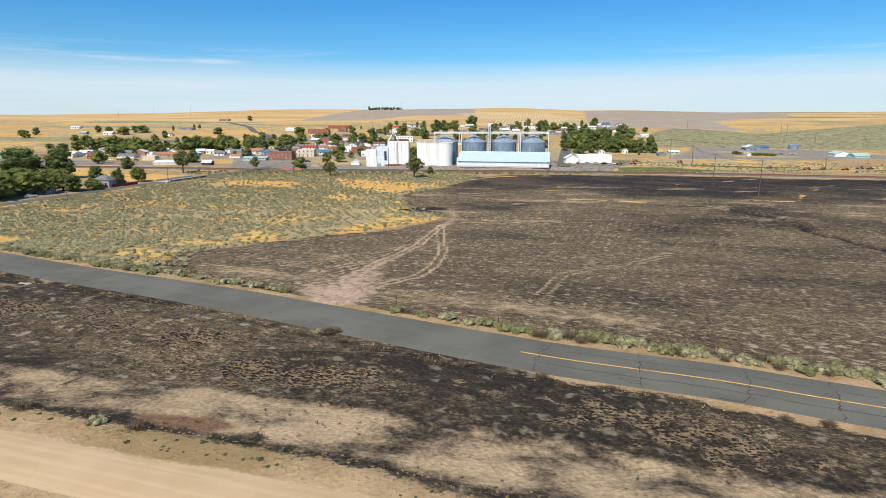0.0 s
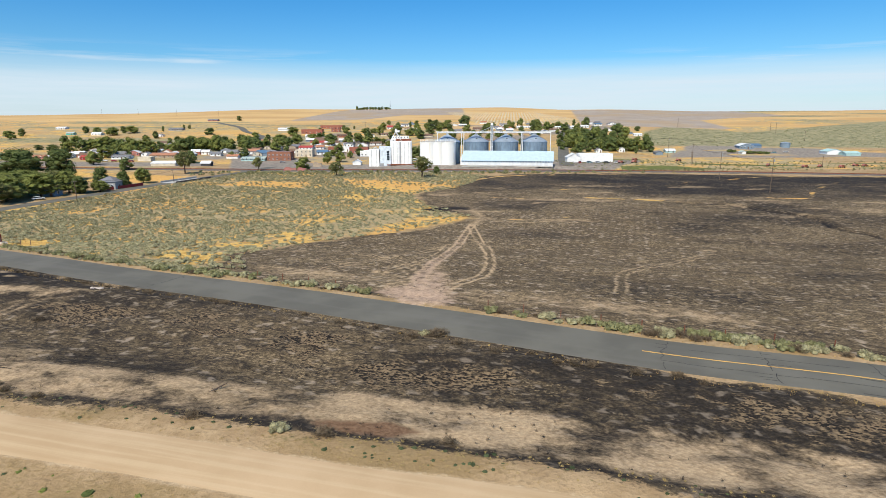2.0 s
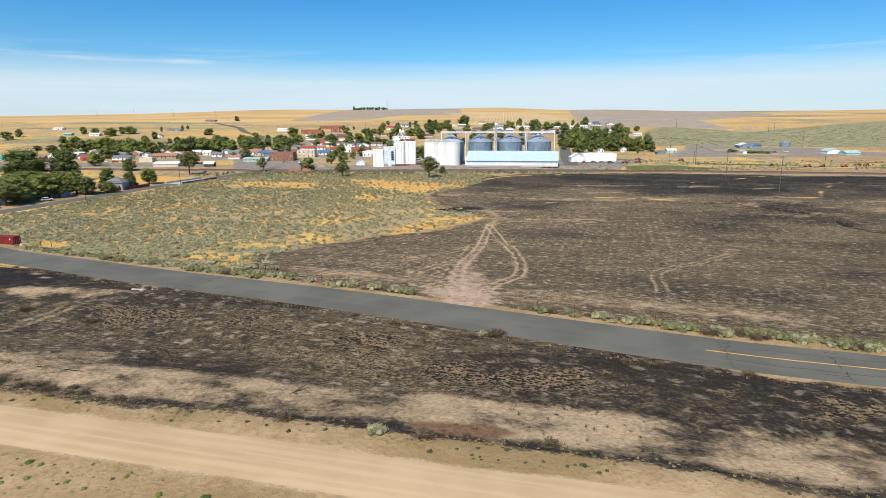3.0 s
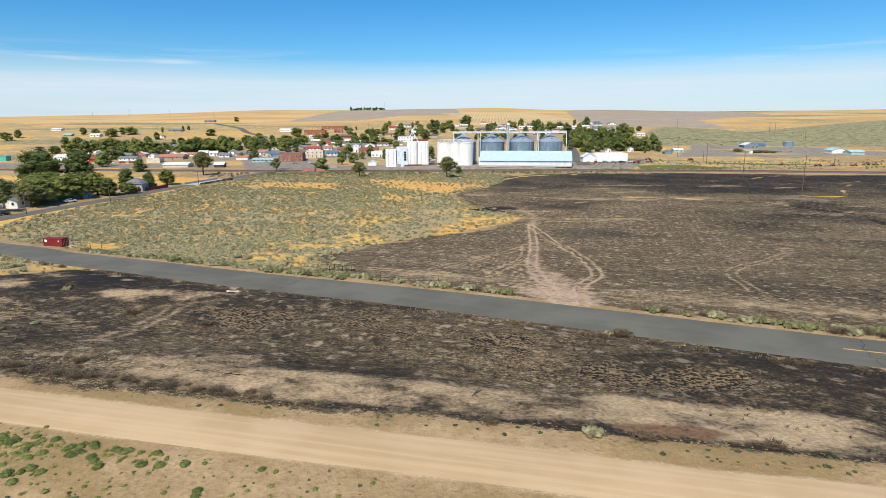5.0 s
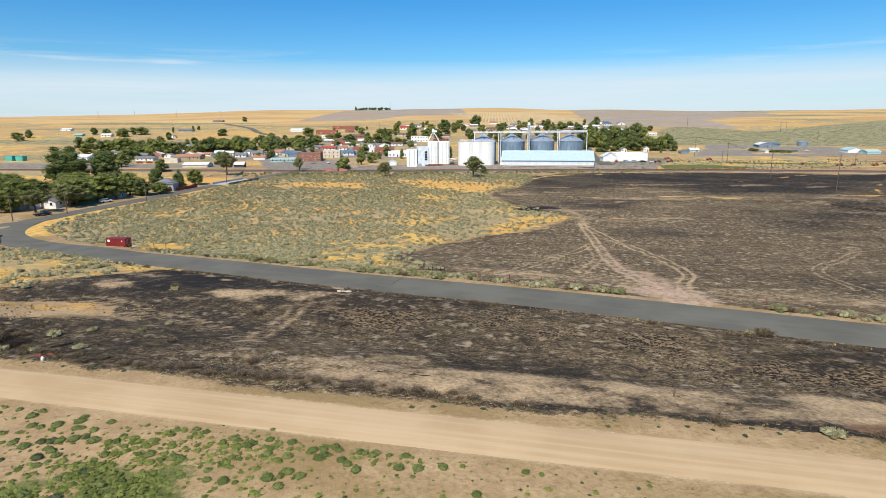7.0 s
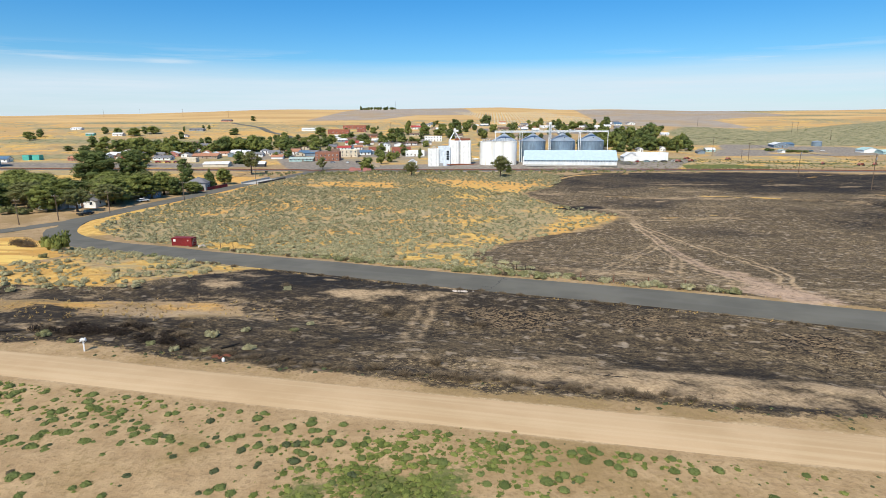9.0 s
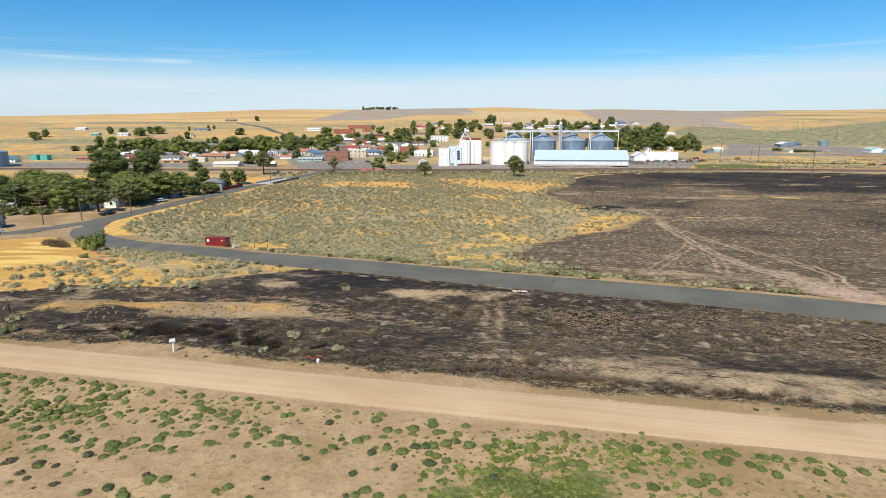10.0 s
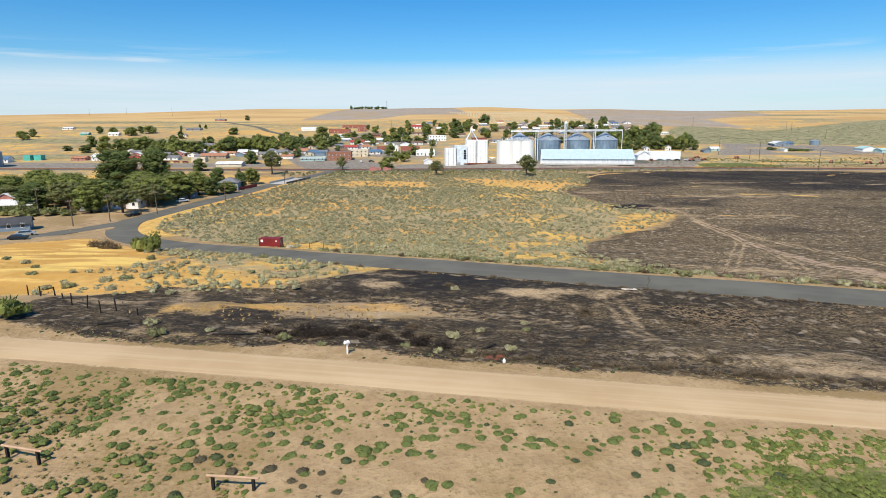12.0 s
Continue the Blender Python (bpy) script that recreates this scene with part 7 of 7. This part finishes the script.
for q in ((-107.1, 42.4), (-105.6, 41.0), (-105.1, 42.0), (-103.9, 41.7), (-104.9, 40.4), (-102.8, 39.6), (-103.8, 39.3), (-100.5, 38.7), (-97.6, 40.2), (-111.8, 44.0), (-109.5, 42.5), (-106.4, 38.6)):
    w = rp.uniform(0.4, 0.65)
    plant("dead_weed", DEAD_WEED, q[0], q[1], w, w * 0.6, "dark withered tumbleweed on bare soil", "weed", "withered tumbleweeds")

# short dry grass and low grey weeds on the bare terrace
terrace = spots_in(-150, 10, 31, 68, 0.62, lambda x, y: south(x, y) * (near_line(x, y, TRACK)[0] > 3.0) * np.clip(0.30 + 0.55 * waves(x, y, 12, 76) + 0.4 * waves(x, y, 3, 77) + 0.25 * np.clip((-70 - x) / 40, 0, 1), 0.02, 0.75), lambda x, y, r: r.uniform(0.14, 0.34, x.size), 78)
scatter("terrace_grass", terrace, MATS, DULL_STRAW, "short dull dry grass thinly spread over bare soil", "dry grass", 1.2, 0.35)
scatter("terrace_seedlings", spots_in(-150, 12, 31, 68, 0.8, lambda x, y: south(x, y) * (near_line(x, y, TRACK)[0] > 2.8) * np.clip(0.10 + 0.25 * waves(x, y, 7, 79), 0.015, 0.4), lambda x, y, r: r.uniform(0.1, 0.24, x.size), 80), SMALL_WEED, WEED_DARK, "tiny dull green seedlings on bare soil", "weeds", 1.3, 0.9)

# dry grass along roads and gaps
grass = spots_in(-150, 48, 28, 130, 0.75, lambda x, y: off_road(x, y, 4.7) * 0.8 * (near_line(x, y, ROAD)[0] < 7.4) * np.clip(0.5 + 0.6 * waves(x, y, 9, 66), 0, 1), lambda x, y, r: r.uniform(0.25, 0.5, x.size), 67)
track_grass = spots_in(-150, 30, 20, 78, 0.42, lambda x, y: (1 - south(x, y)) * (near_line(x, y, TRACK)[0] < 6.4) * (near_line(x, y, TRACK)[0] > 2.7) * np.clip(0.5 + 0.5 * waves(x, y, 7, 81), 0.05, 0.9), lambda x, y, r: r.uniform(0.12, 0.28, x.size), 82)
scatter("track_verge_grass", track_grass, MATS, DULL_STRAW, "short dull dry grass along the dirt road", "dry grass", 1.2, 0.6)
scatter("dry_verge_grass", grass, TUFTS, STRAW, "dry golden grass tufts along the road edges", "dry grass", 1.0, 1.0)
gold_grass = spots_in(-215, -20, 68, 200, 1.4, lambda x, y: off_road(x, y) * np.maximum(0.06 * inside(x, y, [(-200, 160), (-180, 172), (-168, 162), (-156, 146), (-143, 126), (-143, 114), (-147, 100), (-147, 86), (-170, 92), (-215, 120)], 3),
                      np.maximum(0.6 * np.maximum(inside(x, y, SAGE_FIELD, 1), inside(x, y, SAGE_STRIP, 1)), 0.9 * inside(x, y, [(-127, 74), (-112, 71), (-99, 70), (-89, 74), (-92, 81), (-106, 84), (-121, 83)], 3))), lambda x, y, r: r.uniform(0.3, 0.6, x.size), 68)
scatter("golden_grass", gold_grass, TUFTS, STRAW, "dry golden grass between the sagebrush", "dry grass", 1.3, 0.9)

# what the fire left: charred stubs, singed brush and stubble
def burnt(x, y):
    return np.maximum(inside(x, y, BURN_STRIP, 0.6), inside(x, y, BURN_FIELD, 0.6)) * off_road(x, y, 5.6)


scatter("charred_stubs", spots_in(-146, 50, 28, 112, 1.05, lambda x, y: burnt(x, y) * np.clip(0.34 + 0.5 * waves(x, y, 9, 70), 0, 0.8) * (y + 0.46 * x < 76), lambda x, y, r: r.uniform(0.18, 0.5, x.size), 71), TWIGGY, CHAR, "charred brush stubs on burnt ground", "burnt brush", 1.2, 0.7)
scatter("burnt_stubble", spots_in(-60, 230, 72, 330, 2.3, lambda x, y: inside(x, y, BURN_FIELD, 2) * off_road(x, y, 6) * np.clip(0.45 + 0.6 * waves(x, y, 25, 72), 0, 0.85), lambda x, y, r: r.uniform(0.3, 0.75, x.size), 73), TWIGGY, TWIG, "scorched stubble over the burnt field", "burnt brush", 1.6, 0.5)
scatter("singed_tufts", spots_in(-146, 50, 28, 112, 1.5, lambda x, y: burnt(x, y) * np.clip(0.16 + 0.45 * waves(x, y, 13, 74), 0, 0.6) * (y + 0.46 * x < 76), lambda x, y, r: r.uniform(0.2, 0.5, x.size), 75), TUFTS, TWIG, "singed grass tufts on burnt ground", "burnt grass", 1.3, 0.7)
for q in ((-22.5, 38.4), (-26, 39.2), (-13.6, 37.4), (-33, 41.3), (-47, 45), (-70, 55.5), (-90.6, 90), (-100, 66), (-106, 66.5), (-111, 67), (-96, 64), (-88, 60), (-118, 68), (-125, 71), (-80, 62), (-64, 71), (-75, 76), (-84, 71), (-97, 68), (-103, 68)):
    w = rp.uniform(0.8, 1.5)
    plant("singed_bush", SINGED + ROAD_BUSH[:2], q[0], q[1], w, w * 0.75, "half-burnt bush on scorched ground", "bush", "half-burnt bushes")

# rows of cut straw on the hill field
bales = Shape()
rb = random.Random(31)
HAY = [(62, 828), (47, 1026), (24, 1190), (216, 1210), (229, 964), (207, 826)]
for i in range(48):
    for j in range(60):
        hx, hy = -34 + j * 5.2 + i * 1.4, 828 + i * 9.5
        if rb.random() < 0.16 or inside(np.array([hx]), np.array([hy]), HAY, 0.1)[0] < 0.5:
            continue
        bales.box(hx, hy, float(lie(hx, hy)) - 0.1, 2.8, 1.0, 0.7, rb.uniform(-8, 8), 0.8)
lone("straw_rows", bales, plain("pale_straw", (0.52, 0.44, 0.31), 0.9), 0, 0, 0, 0, "rows of pale straw bales on the hill field", "straw bales", kind="stuff")


# ---- poles, signs, vehicles and small things ----
def utility_pole(x, y, h, arm=True, lean=0.0, platform=False):
    t = thing("utility_pole", x, y, gz(x, y), rp.uniform(-12, 12), "weathered brown wooden utility pole", "utility pole", "utility poles")
    t.matrix_basis = t.matrix_basis @ pose(0, 0, 0, 0, lean, 0)
    part("pole", Shape().tube(0, 0, [(-0.5, 0.19), (h, 0.11)], 8), WOOD, t)
    if arm:
        part("crossarm", Shape().box(0, 0.12, h - 0.8, 2.4, 0.12, 0.14), WOOD, t)
        for dx in (-1.05, -0.4, 0.4, 1.05):
            part("insulator", Shape().tube(dx, 0.12, [(h - 0.66, 0.05), (h - 0.5, 0.07), (h - 0.42, 0.03)], 6), STEEL, t)
    if platform:
        part("transformer", Shape().tube(0.35, 0, [(h - 2.4, 0.26), (h - 1.2, 0.26)], 10), GREY, t)
    return t


for q in ((-651, 1181, 13), (-608, 1239, 12.5), (-480, 1120, 14), (-374, 1038, 12), (-181, 222, 8.5), (-164.5, 250, 8.5), (327, 784, 12), (194, 495, 17), (180, 418, 15), (195, 452, 8), (151, 321, 15.5), (142.5, 258, 16.5),
          (267, 403, 7.5), (399, 625, 10.5), (404, 699, 13), (411, 699, 13), (-196.5, 196, 8.5), (-190, 206, 9.0), (-222, 224, 9.5), (-152, 318, 8.0), (90, 640, 11), (60, 720, 11), (-90, 745, 11), (150, 560, 11)):
    utility_pole(*q, platform=q[2] > 15, lean=rp.uniform(-1.2, 1.2))


def cables(a, b, ha, hb, label="thin black power cable slung between two poles"):
    pa, pb = Vector((a[0], a[1], gz(*a) + ha)), Vector((b[0], b[1], gz(*b) + hb))
    for o in (-1.0, 0.0, 1.0):
        pts = []
        for k in range(13):
            f = k / 12
            p = pa.lerp(pb, f) + Vector((o * 0.9, 0, -4 * 1.6 * f * (1 - f)))
            pts += [p + Vector((0.02, 0, -0.012)), p + Vector((-0.02, 0, -0.012)), p + Vector((0, 0, 0.024))]
        sh = Shape().add(pts, [(3 * k + i, 3 * k + (i + 1) % 3, 3 * k + 3 + (i + 1) % 3, 3 * k + 3 + i) for k in range(12) for i in range(3)])
        lone("power_cable", sh, RUBBER, 0, 0, 0, 0, label, "cable", "power cables")


cables((194, 495), (104, 492), 16.3, 15)
cables((194, 495), (262, 470), 16.3, 15)
cables((151, 321), (142.5, 258), 14.8, 15.8)
cables((151, 321), (180, 418), 14.8, 14.3)
cables((-181, 222), (-164.5, 250), 7.8, 7.8)
cables((-181, 222), (-190, 206), 7.8, 8.2)
cables((-164.5, 250), (-152, 318), 7.8, 7.3)


def container(x, y, turn):
    t = thing("shipping_container", x, y, gz(x, y), turn, "weathered dark red steel shipping container beside the road", "container")
    L, W, Hh = 5.2, 2.2, 2.2
    for s in (-1, 1):
        body = Shape()
        n = 24
        pts, fc = [], []
        for i in range(n * 2 + 1):
            px = -L / 2 + L * i / (n * 2)
            py = s * (W / 2 - (0.05 if (i // 1) % 2 else 0.0))
            pts += [(px, py, 0.15), (px, py, Hh - 0.1)]
        for i in range(n * 2):
            fc.append((2 * i, 2 * i + 2, 2 * i + 3, 2 * i + 1))
        body.add(pts, fc)
        part("side_panel", body, CONTAINER_RED, t)
    part("floor_panel", Shape().box(0, 0, 0.14, L - 0.05, W - 0.12, 0.1), CONTAINER_RED, t)
    part("end_panel", Shape().box(-L / 2 + 0.03, 0, 0.15, 0.04, W - 0.1, Hh - 0.25), CONTAINER_RED, t)
    part("roof", Shape().box(0, 0, Hh - 0.1, L, W, 0.1), CONTAINER_RED, t)
    for sx in (-1, 1):
        for sy in (-1, 1):
            part("corner_post", Shape().box(sx * (L / 2 - 0.07), sy * (W / 2 - 0.07), 0, 0.16, 0.16, Hh + 0.01), CONTAINER_RED, t)
    for sy in (-0.5, 0.5):
        d = part("door", Shape().box(L / 2, sy * (W / 2 - 0.15) * 1.0, 0.2, 0.06, W / 2 - 0.18, Hh - 0.35), CONTAINER_RED, t)
        for k in (-0.25, 0.25):
            part("lock_bar", Shape().bar((L / 2 + 0.06, sy * (W / 2 - 0.15) + k, 0.2), (L / 2 + 0.06, sy * (W / 2 - 0.15) + k, Hh - 0.2), 0.025, 5), STEEL, d)
    for sy in (-1, 1):
        part("bottom_rail", Shape().box(0, sy * (W / 2 - 0.05), 0, L, 0.12, 0.18), CONTAINER_RED, t)
    part("marking_panel", Shape().box(-L / 2 + 0.75, -W / 2 - 0.012, 1.3, 0.62, 0.02, 0.6), WHITE, t, "small white marking panel")
    part("marking_panel", Shape().box(L / 2 - 0.9, -W / 2 - 0.012, 1.45, 0.3, 0.02, 0.3), WHITE, t, "small white marking panel")
    return t


container(-127.3, 148.6, -12)
sack = Shape()
for k in range(5):
    sack.box(rp.uniform(-0.8, 0.8), rp.uniform(-0.4, 0.4), 0, rp.uniform(0.6, 1.0), rp.uniform(0.5, 0.8), rp.uniform(0.3, 0.6), rp.uniform(0, 90), 0.7)
lone("rubbish_heap", sack, ROCK, -122.6, 147.5, gz(-122.6, 147.5), 0, "pale heap of sacks beside the container", "rubbish")
stake = [(-118, 146.5), (-114.5, 145)]
for q in stake:
    lone("marker_stake", Shape().box(0, 0, -0.2, 0.12, 0.12, 1.4), WOOD, q[0], q[1], gz(*q), 0, "short wooden stake in a sandy cut", "stake", "stakes")


def log_rail(x, y, turn, ln=2.75):
    t = thing("log_barrier", x, y, gz(x, y), turn, "low barrier of a peeled log on two dark posts", "barrier", "log barriers")
    rail = Shape()
    rail.bar((-ln / 2 - 0.25, 0, 0.84), (ln / 2 + 0.25, 0, 0.86), 0.085, 10, 0.07)
    part("top_rail", rail, PALE_WOOD, t, "peeled pale log rail")
    for s in (-1, 1):
        part("post", Shape().box(s * (ln / 2 - 0.12), 0, -0.4, 0.16, 0.16, 1.2), CHAR_WOOD, t)
    return t


log_rail(-108.9, 40.7, -12)
log_rail(-123.2, 45.3, -20)


def route_sign(x, y):
    t = thing("mailbox_post", x, y, gz(x, y), 20, "white post with two white boxes beside the dirt road", "mailbox")
    part("post", Shape().box(0, 0, -0.3, 0.15, 0.15, 1.95), WHITE, t)
    part("shelf", Shape().box(0, 0, 1.3, 0.7, 0.3, 0.06), WHITE, t)
    for dx, r, hgt in ((-0.18, 18, 0.2), (0.18, -8, 0.26)):
        b = Shape().box(dx, 0, 1.36, 0.22, 0.45, hgt * 0.7, r)
        b.bar((dx, -0.26, 1.36 + hgt * 0.6), (dx, 0.26, 1.36 + hgt * 0.6), 0.11, 10)
        part("box", b, WHITE, t)
    part("brace", Shape().bar((0, 0, 0.9), (0.3, 0, 1.32), 0.04, 5), WHITE, t)
    t.scale = (0.8, 0.8, 0.8)
    return t


route_sign(-103.4, 59.8)
post = Shape().tube(0, 0, [(-0.4, 0.085), (0.9, 0.08), (1.25, 0.055)], 7).mesh("fence_post", CHAR_WOOD)
for q, hh in (((-144.5, 86), 1.15), ((-143.3, 87), 1.1), ((-140.2, 83), 0.7), ((-137.4, 79.6), 1.2), ((-134.9, 78.1), 1.25), ((-132.4, 75.9), 1.15), ((-131, 76.6), 1.2), ((-128, 75), 0.6), ((-147.5, 88.5), 1.1)):
    ob = lone("fence_post", post, None, q[0], q[1], gz(*q), rp.uniform(0, 90), "charred wooden fence post on burnt ground", "fence post", "charred fence posts")
    ob.matrix_basis = ob.matrix_basis @ pose(0, 0, 0, rp.uniform(-7, 7), rp.uniform(-7, 7), 0) @ Matrix.Diagonal((1, 1, hh, 1))
thin_post = Shape().box(0, 0, -0.3, 0.09, 0.09, 1.5).mesh("fence_post", RUST)
s = length_at(ROAD, 46)
while s < length_at(ROAD, -48):
    p, d = along(ROAD, s)
    q = p - np.array((-d[1], d[0])) * 8.4
    if not -25 < q[0] < -7:
        lone("fence_post", thin_post, None, q[0], q[1], gz(*q), rp.uniform(0, 90), "thin rusty steel fence post by the road", "fence post", "roadside fence posts")
    s += 5.2
for k in range(7):
    q = (-53.5 + k * 0.75, 105.6 + rp.uniform(-1.2, 1.2))
    ob = lone("burnt_stump", post, None, q[0], q[1], gz(*q), rp.uniform(0, 90), "charred upright stump beside the road", "stump", "burnt stumps")
    ob.scale = (0.6, 0.6, rp.uniform(0.3, 0.8))


def boulder(r, size):
    bm = bmesh.new()
    bmesh.ops.create_icosphere(bm, subdivisions=2, radius=size)
    for v in bm.verts:
        v.co *= r.uniform(0.75, 1.2)
        v.co.z *= 0.6
    m = bpy.data.meshes.new("rubble")
    bm.to_mesh(m), bm.free()
    m.materials.append(ROCK)
    return m


rocks = [boulder(rp, s) for s in (0.18, 0.28, 0.4)]
for k in range(12):
    q = (-64.4 + rp.uniform(-1.4, 1.4), 85.6 + rp.uniform(-0.5, 0.5))
    lone("rubble", rocks[k % 3], None, q[0], q[1], gz(*q) + 0.05, rp.uniform(0, 360), "pale broken concrete rubble on burnt ground", "rubble", "rubble pieces")
for k in range(16):
    q = (rp.uniform(-36, 12), rp.uniform(401, 414) - 28)
    lone("rubble", rocks[2], None, q[0], q[1], gz(*q) + 0.1, rp.uniform(0, 360), "pale rubble beside the railway yard", "rubble", "yard rubble")


def fallen_log(x, y, turn, ln, r=0.13, material=CHAR_WOOD, label="charred fallen log on burnt ground"):
    sh = Shape().bar((-ln / 2, 0, r), (ln / 2, 0.1, r * 1.2), r, 8, r * 0.6)
    sh.bar((ln * 0.1, 0, r), (ln * 0.25, 0.5, r * 2.2), r * 0.5, 5, r * 0.2)
    lone("fallen_log", sh, material, x, y, gz(x, y), turn, label, "log", "fallen logs")


fallen_log(-33.4, 47.5, 60, 2.4, 0.09, WOOD, "grey-brown fallen branch on ash")
fallen_log(-56, 52, -16, 5.0, 0.08)
fallen_log(-50, 50, -14, 3.6, 0.07)
fallen_log(-115, 66.2, -4, 4.6)
fallen_log(-129, 71.2, 4, 3)
fallen_log(-90, 60.5, 35, 2)
lone("white_jug", Shape().tube(0, 0, [(0, 0.14), (0.22, 0.15), (0.3, 0.06), (0.36, 0.06)], 10), WHITE, -89.4, 56.4, gz(-89.4, 56.4), 0, "small white plastic jug by the dirt road", "jug")
lone("burnt_heap", Shape().box(-0.5, 0, -0.1, 0.9, 0.5, 0.3, 10, 0.5).box(0.5, 0.2, -0.1, 1.0, 0.3, 0.28, -20, 0.5).box(0.1, -0.4, -0.1, 0.6, 0.4, 0.25, 50, 0.6), RUST, -90, 57.6, gz(-90, 57.6), 0, "low rusty heap of burnt scrap", "scrap heap")


def vehicle(x, y, turn, material, label, kind="car"):
    t = thing(kind, x, y, gz(x, y), turn, label, "pickup truck" if kind == "pickup_truck" else "car", "parked vehicles")
    L, W = (5.4, 1.95) if kind == "pickup_truck" else (4.6, 1.8)
    prof = [(-L / 2, 0.45), (-L / 2, 0.95), (-L / 2 + 0.15, 1.0), (L / 2 - 0.1, 0.92), (L / 2, 0.75), (L / 2, 0.4)]
    b = Shape()
    n = len(prof)
    b.add([(px, -W / 2, pz) for px, pz in prof] + [(px, W / 2, pz) for px, pz in prof], [tuple(range(n)), tuple(range(2 * n - 1, n - 1, -1))] + [(i, n + i, n + (i + 1) % n, (i + 1) % n) for i in range(n)])
    part("body", b, material, t)
    c0, c1, c2, c3 = (-0.3, 0.0, 1.1, 1.7) if kind == "pickup_truck" else (-1.9, -1.4, 0.6, 1.3)
    top = 1.75 if kind == "pickup_truck" else 1.42
    g = Shape().add([(c0, -W / 2 + 0.06, 0.97), (c3, -W / 2 + 0.06, 0.97), (c2, -W / 2 + 0.2, top), (c1, -W / 2 + 0.2, top), (c0, W / 2 - 0.06, 0.97), (c3, W / 2 - 0.06, 0.97), (c2, W / 2 - 0.2, top), (c1, W / 2 - 0.2, top)],
                    [(0, 1, 2, 3), (7, 6, 5, 4), (1, 5, 6, 2), (4, 0, 3, 7), (3, 2, 6, 7)])
    part("cabin_glass", g, GLASS, t)
    part("cabin_roof", Shape().box((c1 + c2) / 2, 0, top - 0.01, c2 - c1 + 0.1, W - 0.4, 0.06), material, t)
    for sx in (-1, 1):
        for sy in (-1, 1):
            part("wheel", Shape().bar((sx * L * 0.31, sy * (W / 2 - 0.2), 0.33), (sx * L * 0.31, sy * (W / 2 + 0.01), 0.33), 0.33, 14), RUBBER, t)
    return t


SILVER = plain("silver_car_paint", (0.50, 0.53, 0.56), 0.3, 0.4)
BLACK_CAR = plain("dark_car_paint", (0.03, 0.032, 0.036), 0.3, 0.2)
BLUE_CAR = plain("pale_blue_car_paint", (0.25, 0.40, 0.45), 0.35, 0.2)
vehicle(-201, 180, 24, SILVER, "silver sedan parked beside the mobile home")
vehicle(-198.5, 172, 20, BLACK_CAR, "dark sedan parked at the road edge")
vehicle(-188, 219, 60, BLACK_CAR, "black pickup truck parked under trees", "pickup_truck")
vehicle(-182, 252, 55, WHITE, "white van-like car by the small blue house")
for q in ((106, 424, 10, BLUE_CAR, "pale blue car at the farm store"), (112, 423, 6, SILVER, "silver car at the farm store"), (99, 425, 80, RED_PAINT, "red car at the farm store"), (118, 422, 10, BLACK_CAR, "dark car at the farm store"), (126, 422, 0, WHITE, "white car at the farm store"),
          (-130, 470, 15, SILVER, "silver car beside the brick block"), (-118, 468, 90, WHITE, "white car beside the shops"), (-110, 472, 10, BLACK_CAR, "dark car beside the shops"), (305, 524, 12, BLUE_CAR, "blue car on the gravel lot"), (318, 527, 20, WHITE, "white car on the gravel lot"),
          (-255, 481, 3, RED_PAINT, "red car in a row by the tracks"), (-262, 482, 3, RED_PAINT, "red car in a row by the tracks"), (-270, 483, 3, RED_PAINT, "red car in a row by the tracks"), (-278, 484, 3, WHITE, "white car in a row by the tracks")):
    vehicle(*q)


def scrap(x, y, turn, label):
    t = thing("scrap_machine", x, y, gz(x, y), turn, label, "farm machine", "rusty farm machines")
    part("frame", Shape().box(0, 0, 0.5, 4.6, 1.4, 0.4).box(0.8, 0, 0.9, 1.6, 1.2, 1.0, taper=0.8), RUST, t)
    part("hopper", Shape().box(-1.3, 0, 0.9, 1.8, 1.3, 1.2, 0, 0.7), PINK, t)
    for sx in (-1.6, 1.5):
        for sy in (-0.8, 0.8):
            part("wheel", Shape().bar((sx, sy - 0.1, 0.55), (sx, sy + 0.1, 0.55), 0.55, 12), RUBBER, t)


for q in ((187, 457, 10), (250, 396, -15), (262, 398, 30), (274, 393, 5), (292, 404, -10), (297, 402, 20), (150, 452, 0), (232, 410, 40), (128, 420, 5), (139, 423, 15)):
    scrap(*q, "rusty red abandoned farm machine in dry grass")
for q in ((-106, 392, 8.0, 2.0, PINK), (-98, 391, 5.5, 1.8, PINK), (-94, 427, 6, 2.6, TAN), (-30, 424, 26, 0.7, RUST), (-8, 419, 12, 0.5, DARK), (30, 400, 40, 0.5, CONCRETE)):
    lone("stacked_ties", Shape().box(0, 0, 0, q[2], 2.4, q[3], 0, 0.97).box(-q[2] * 0.2, 0.2, q[3] - 0.02, q[2] * 0.4, 1.8, q[3] * 0.3), q[4], q[0], q[1], gz(q[0], q[1]), 2, "low stack of old railway ties and scrap", "stack", "yard stacks")
mast = Shape()
for a in range(3):
    mast.bar((0.9 * math.cos(a * 2.09), 0.9 * math.sin(a * 2.09), 0), (0.3 * math.cos(a * 2.09), 0.3 * math.sin(a * 2.09), 18), 0.16, 4)
lone("radio_mast", mast, STEEL, -92, 1320, gz(-92, 1320), 0, "thin steel radio mast on the ridge", "mast")
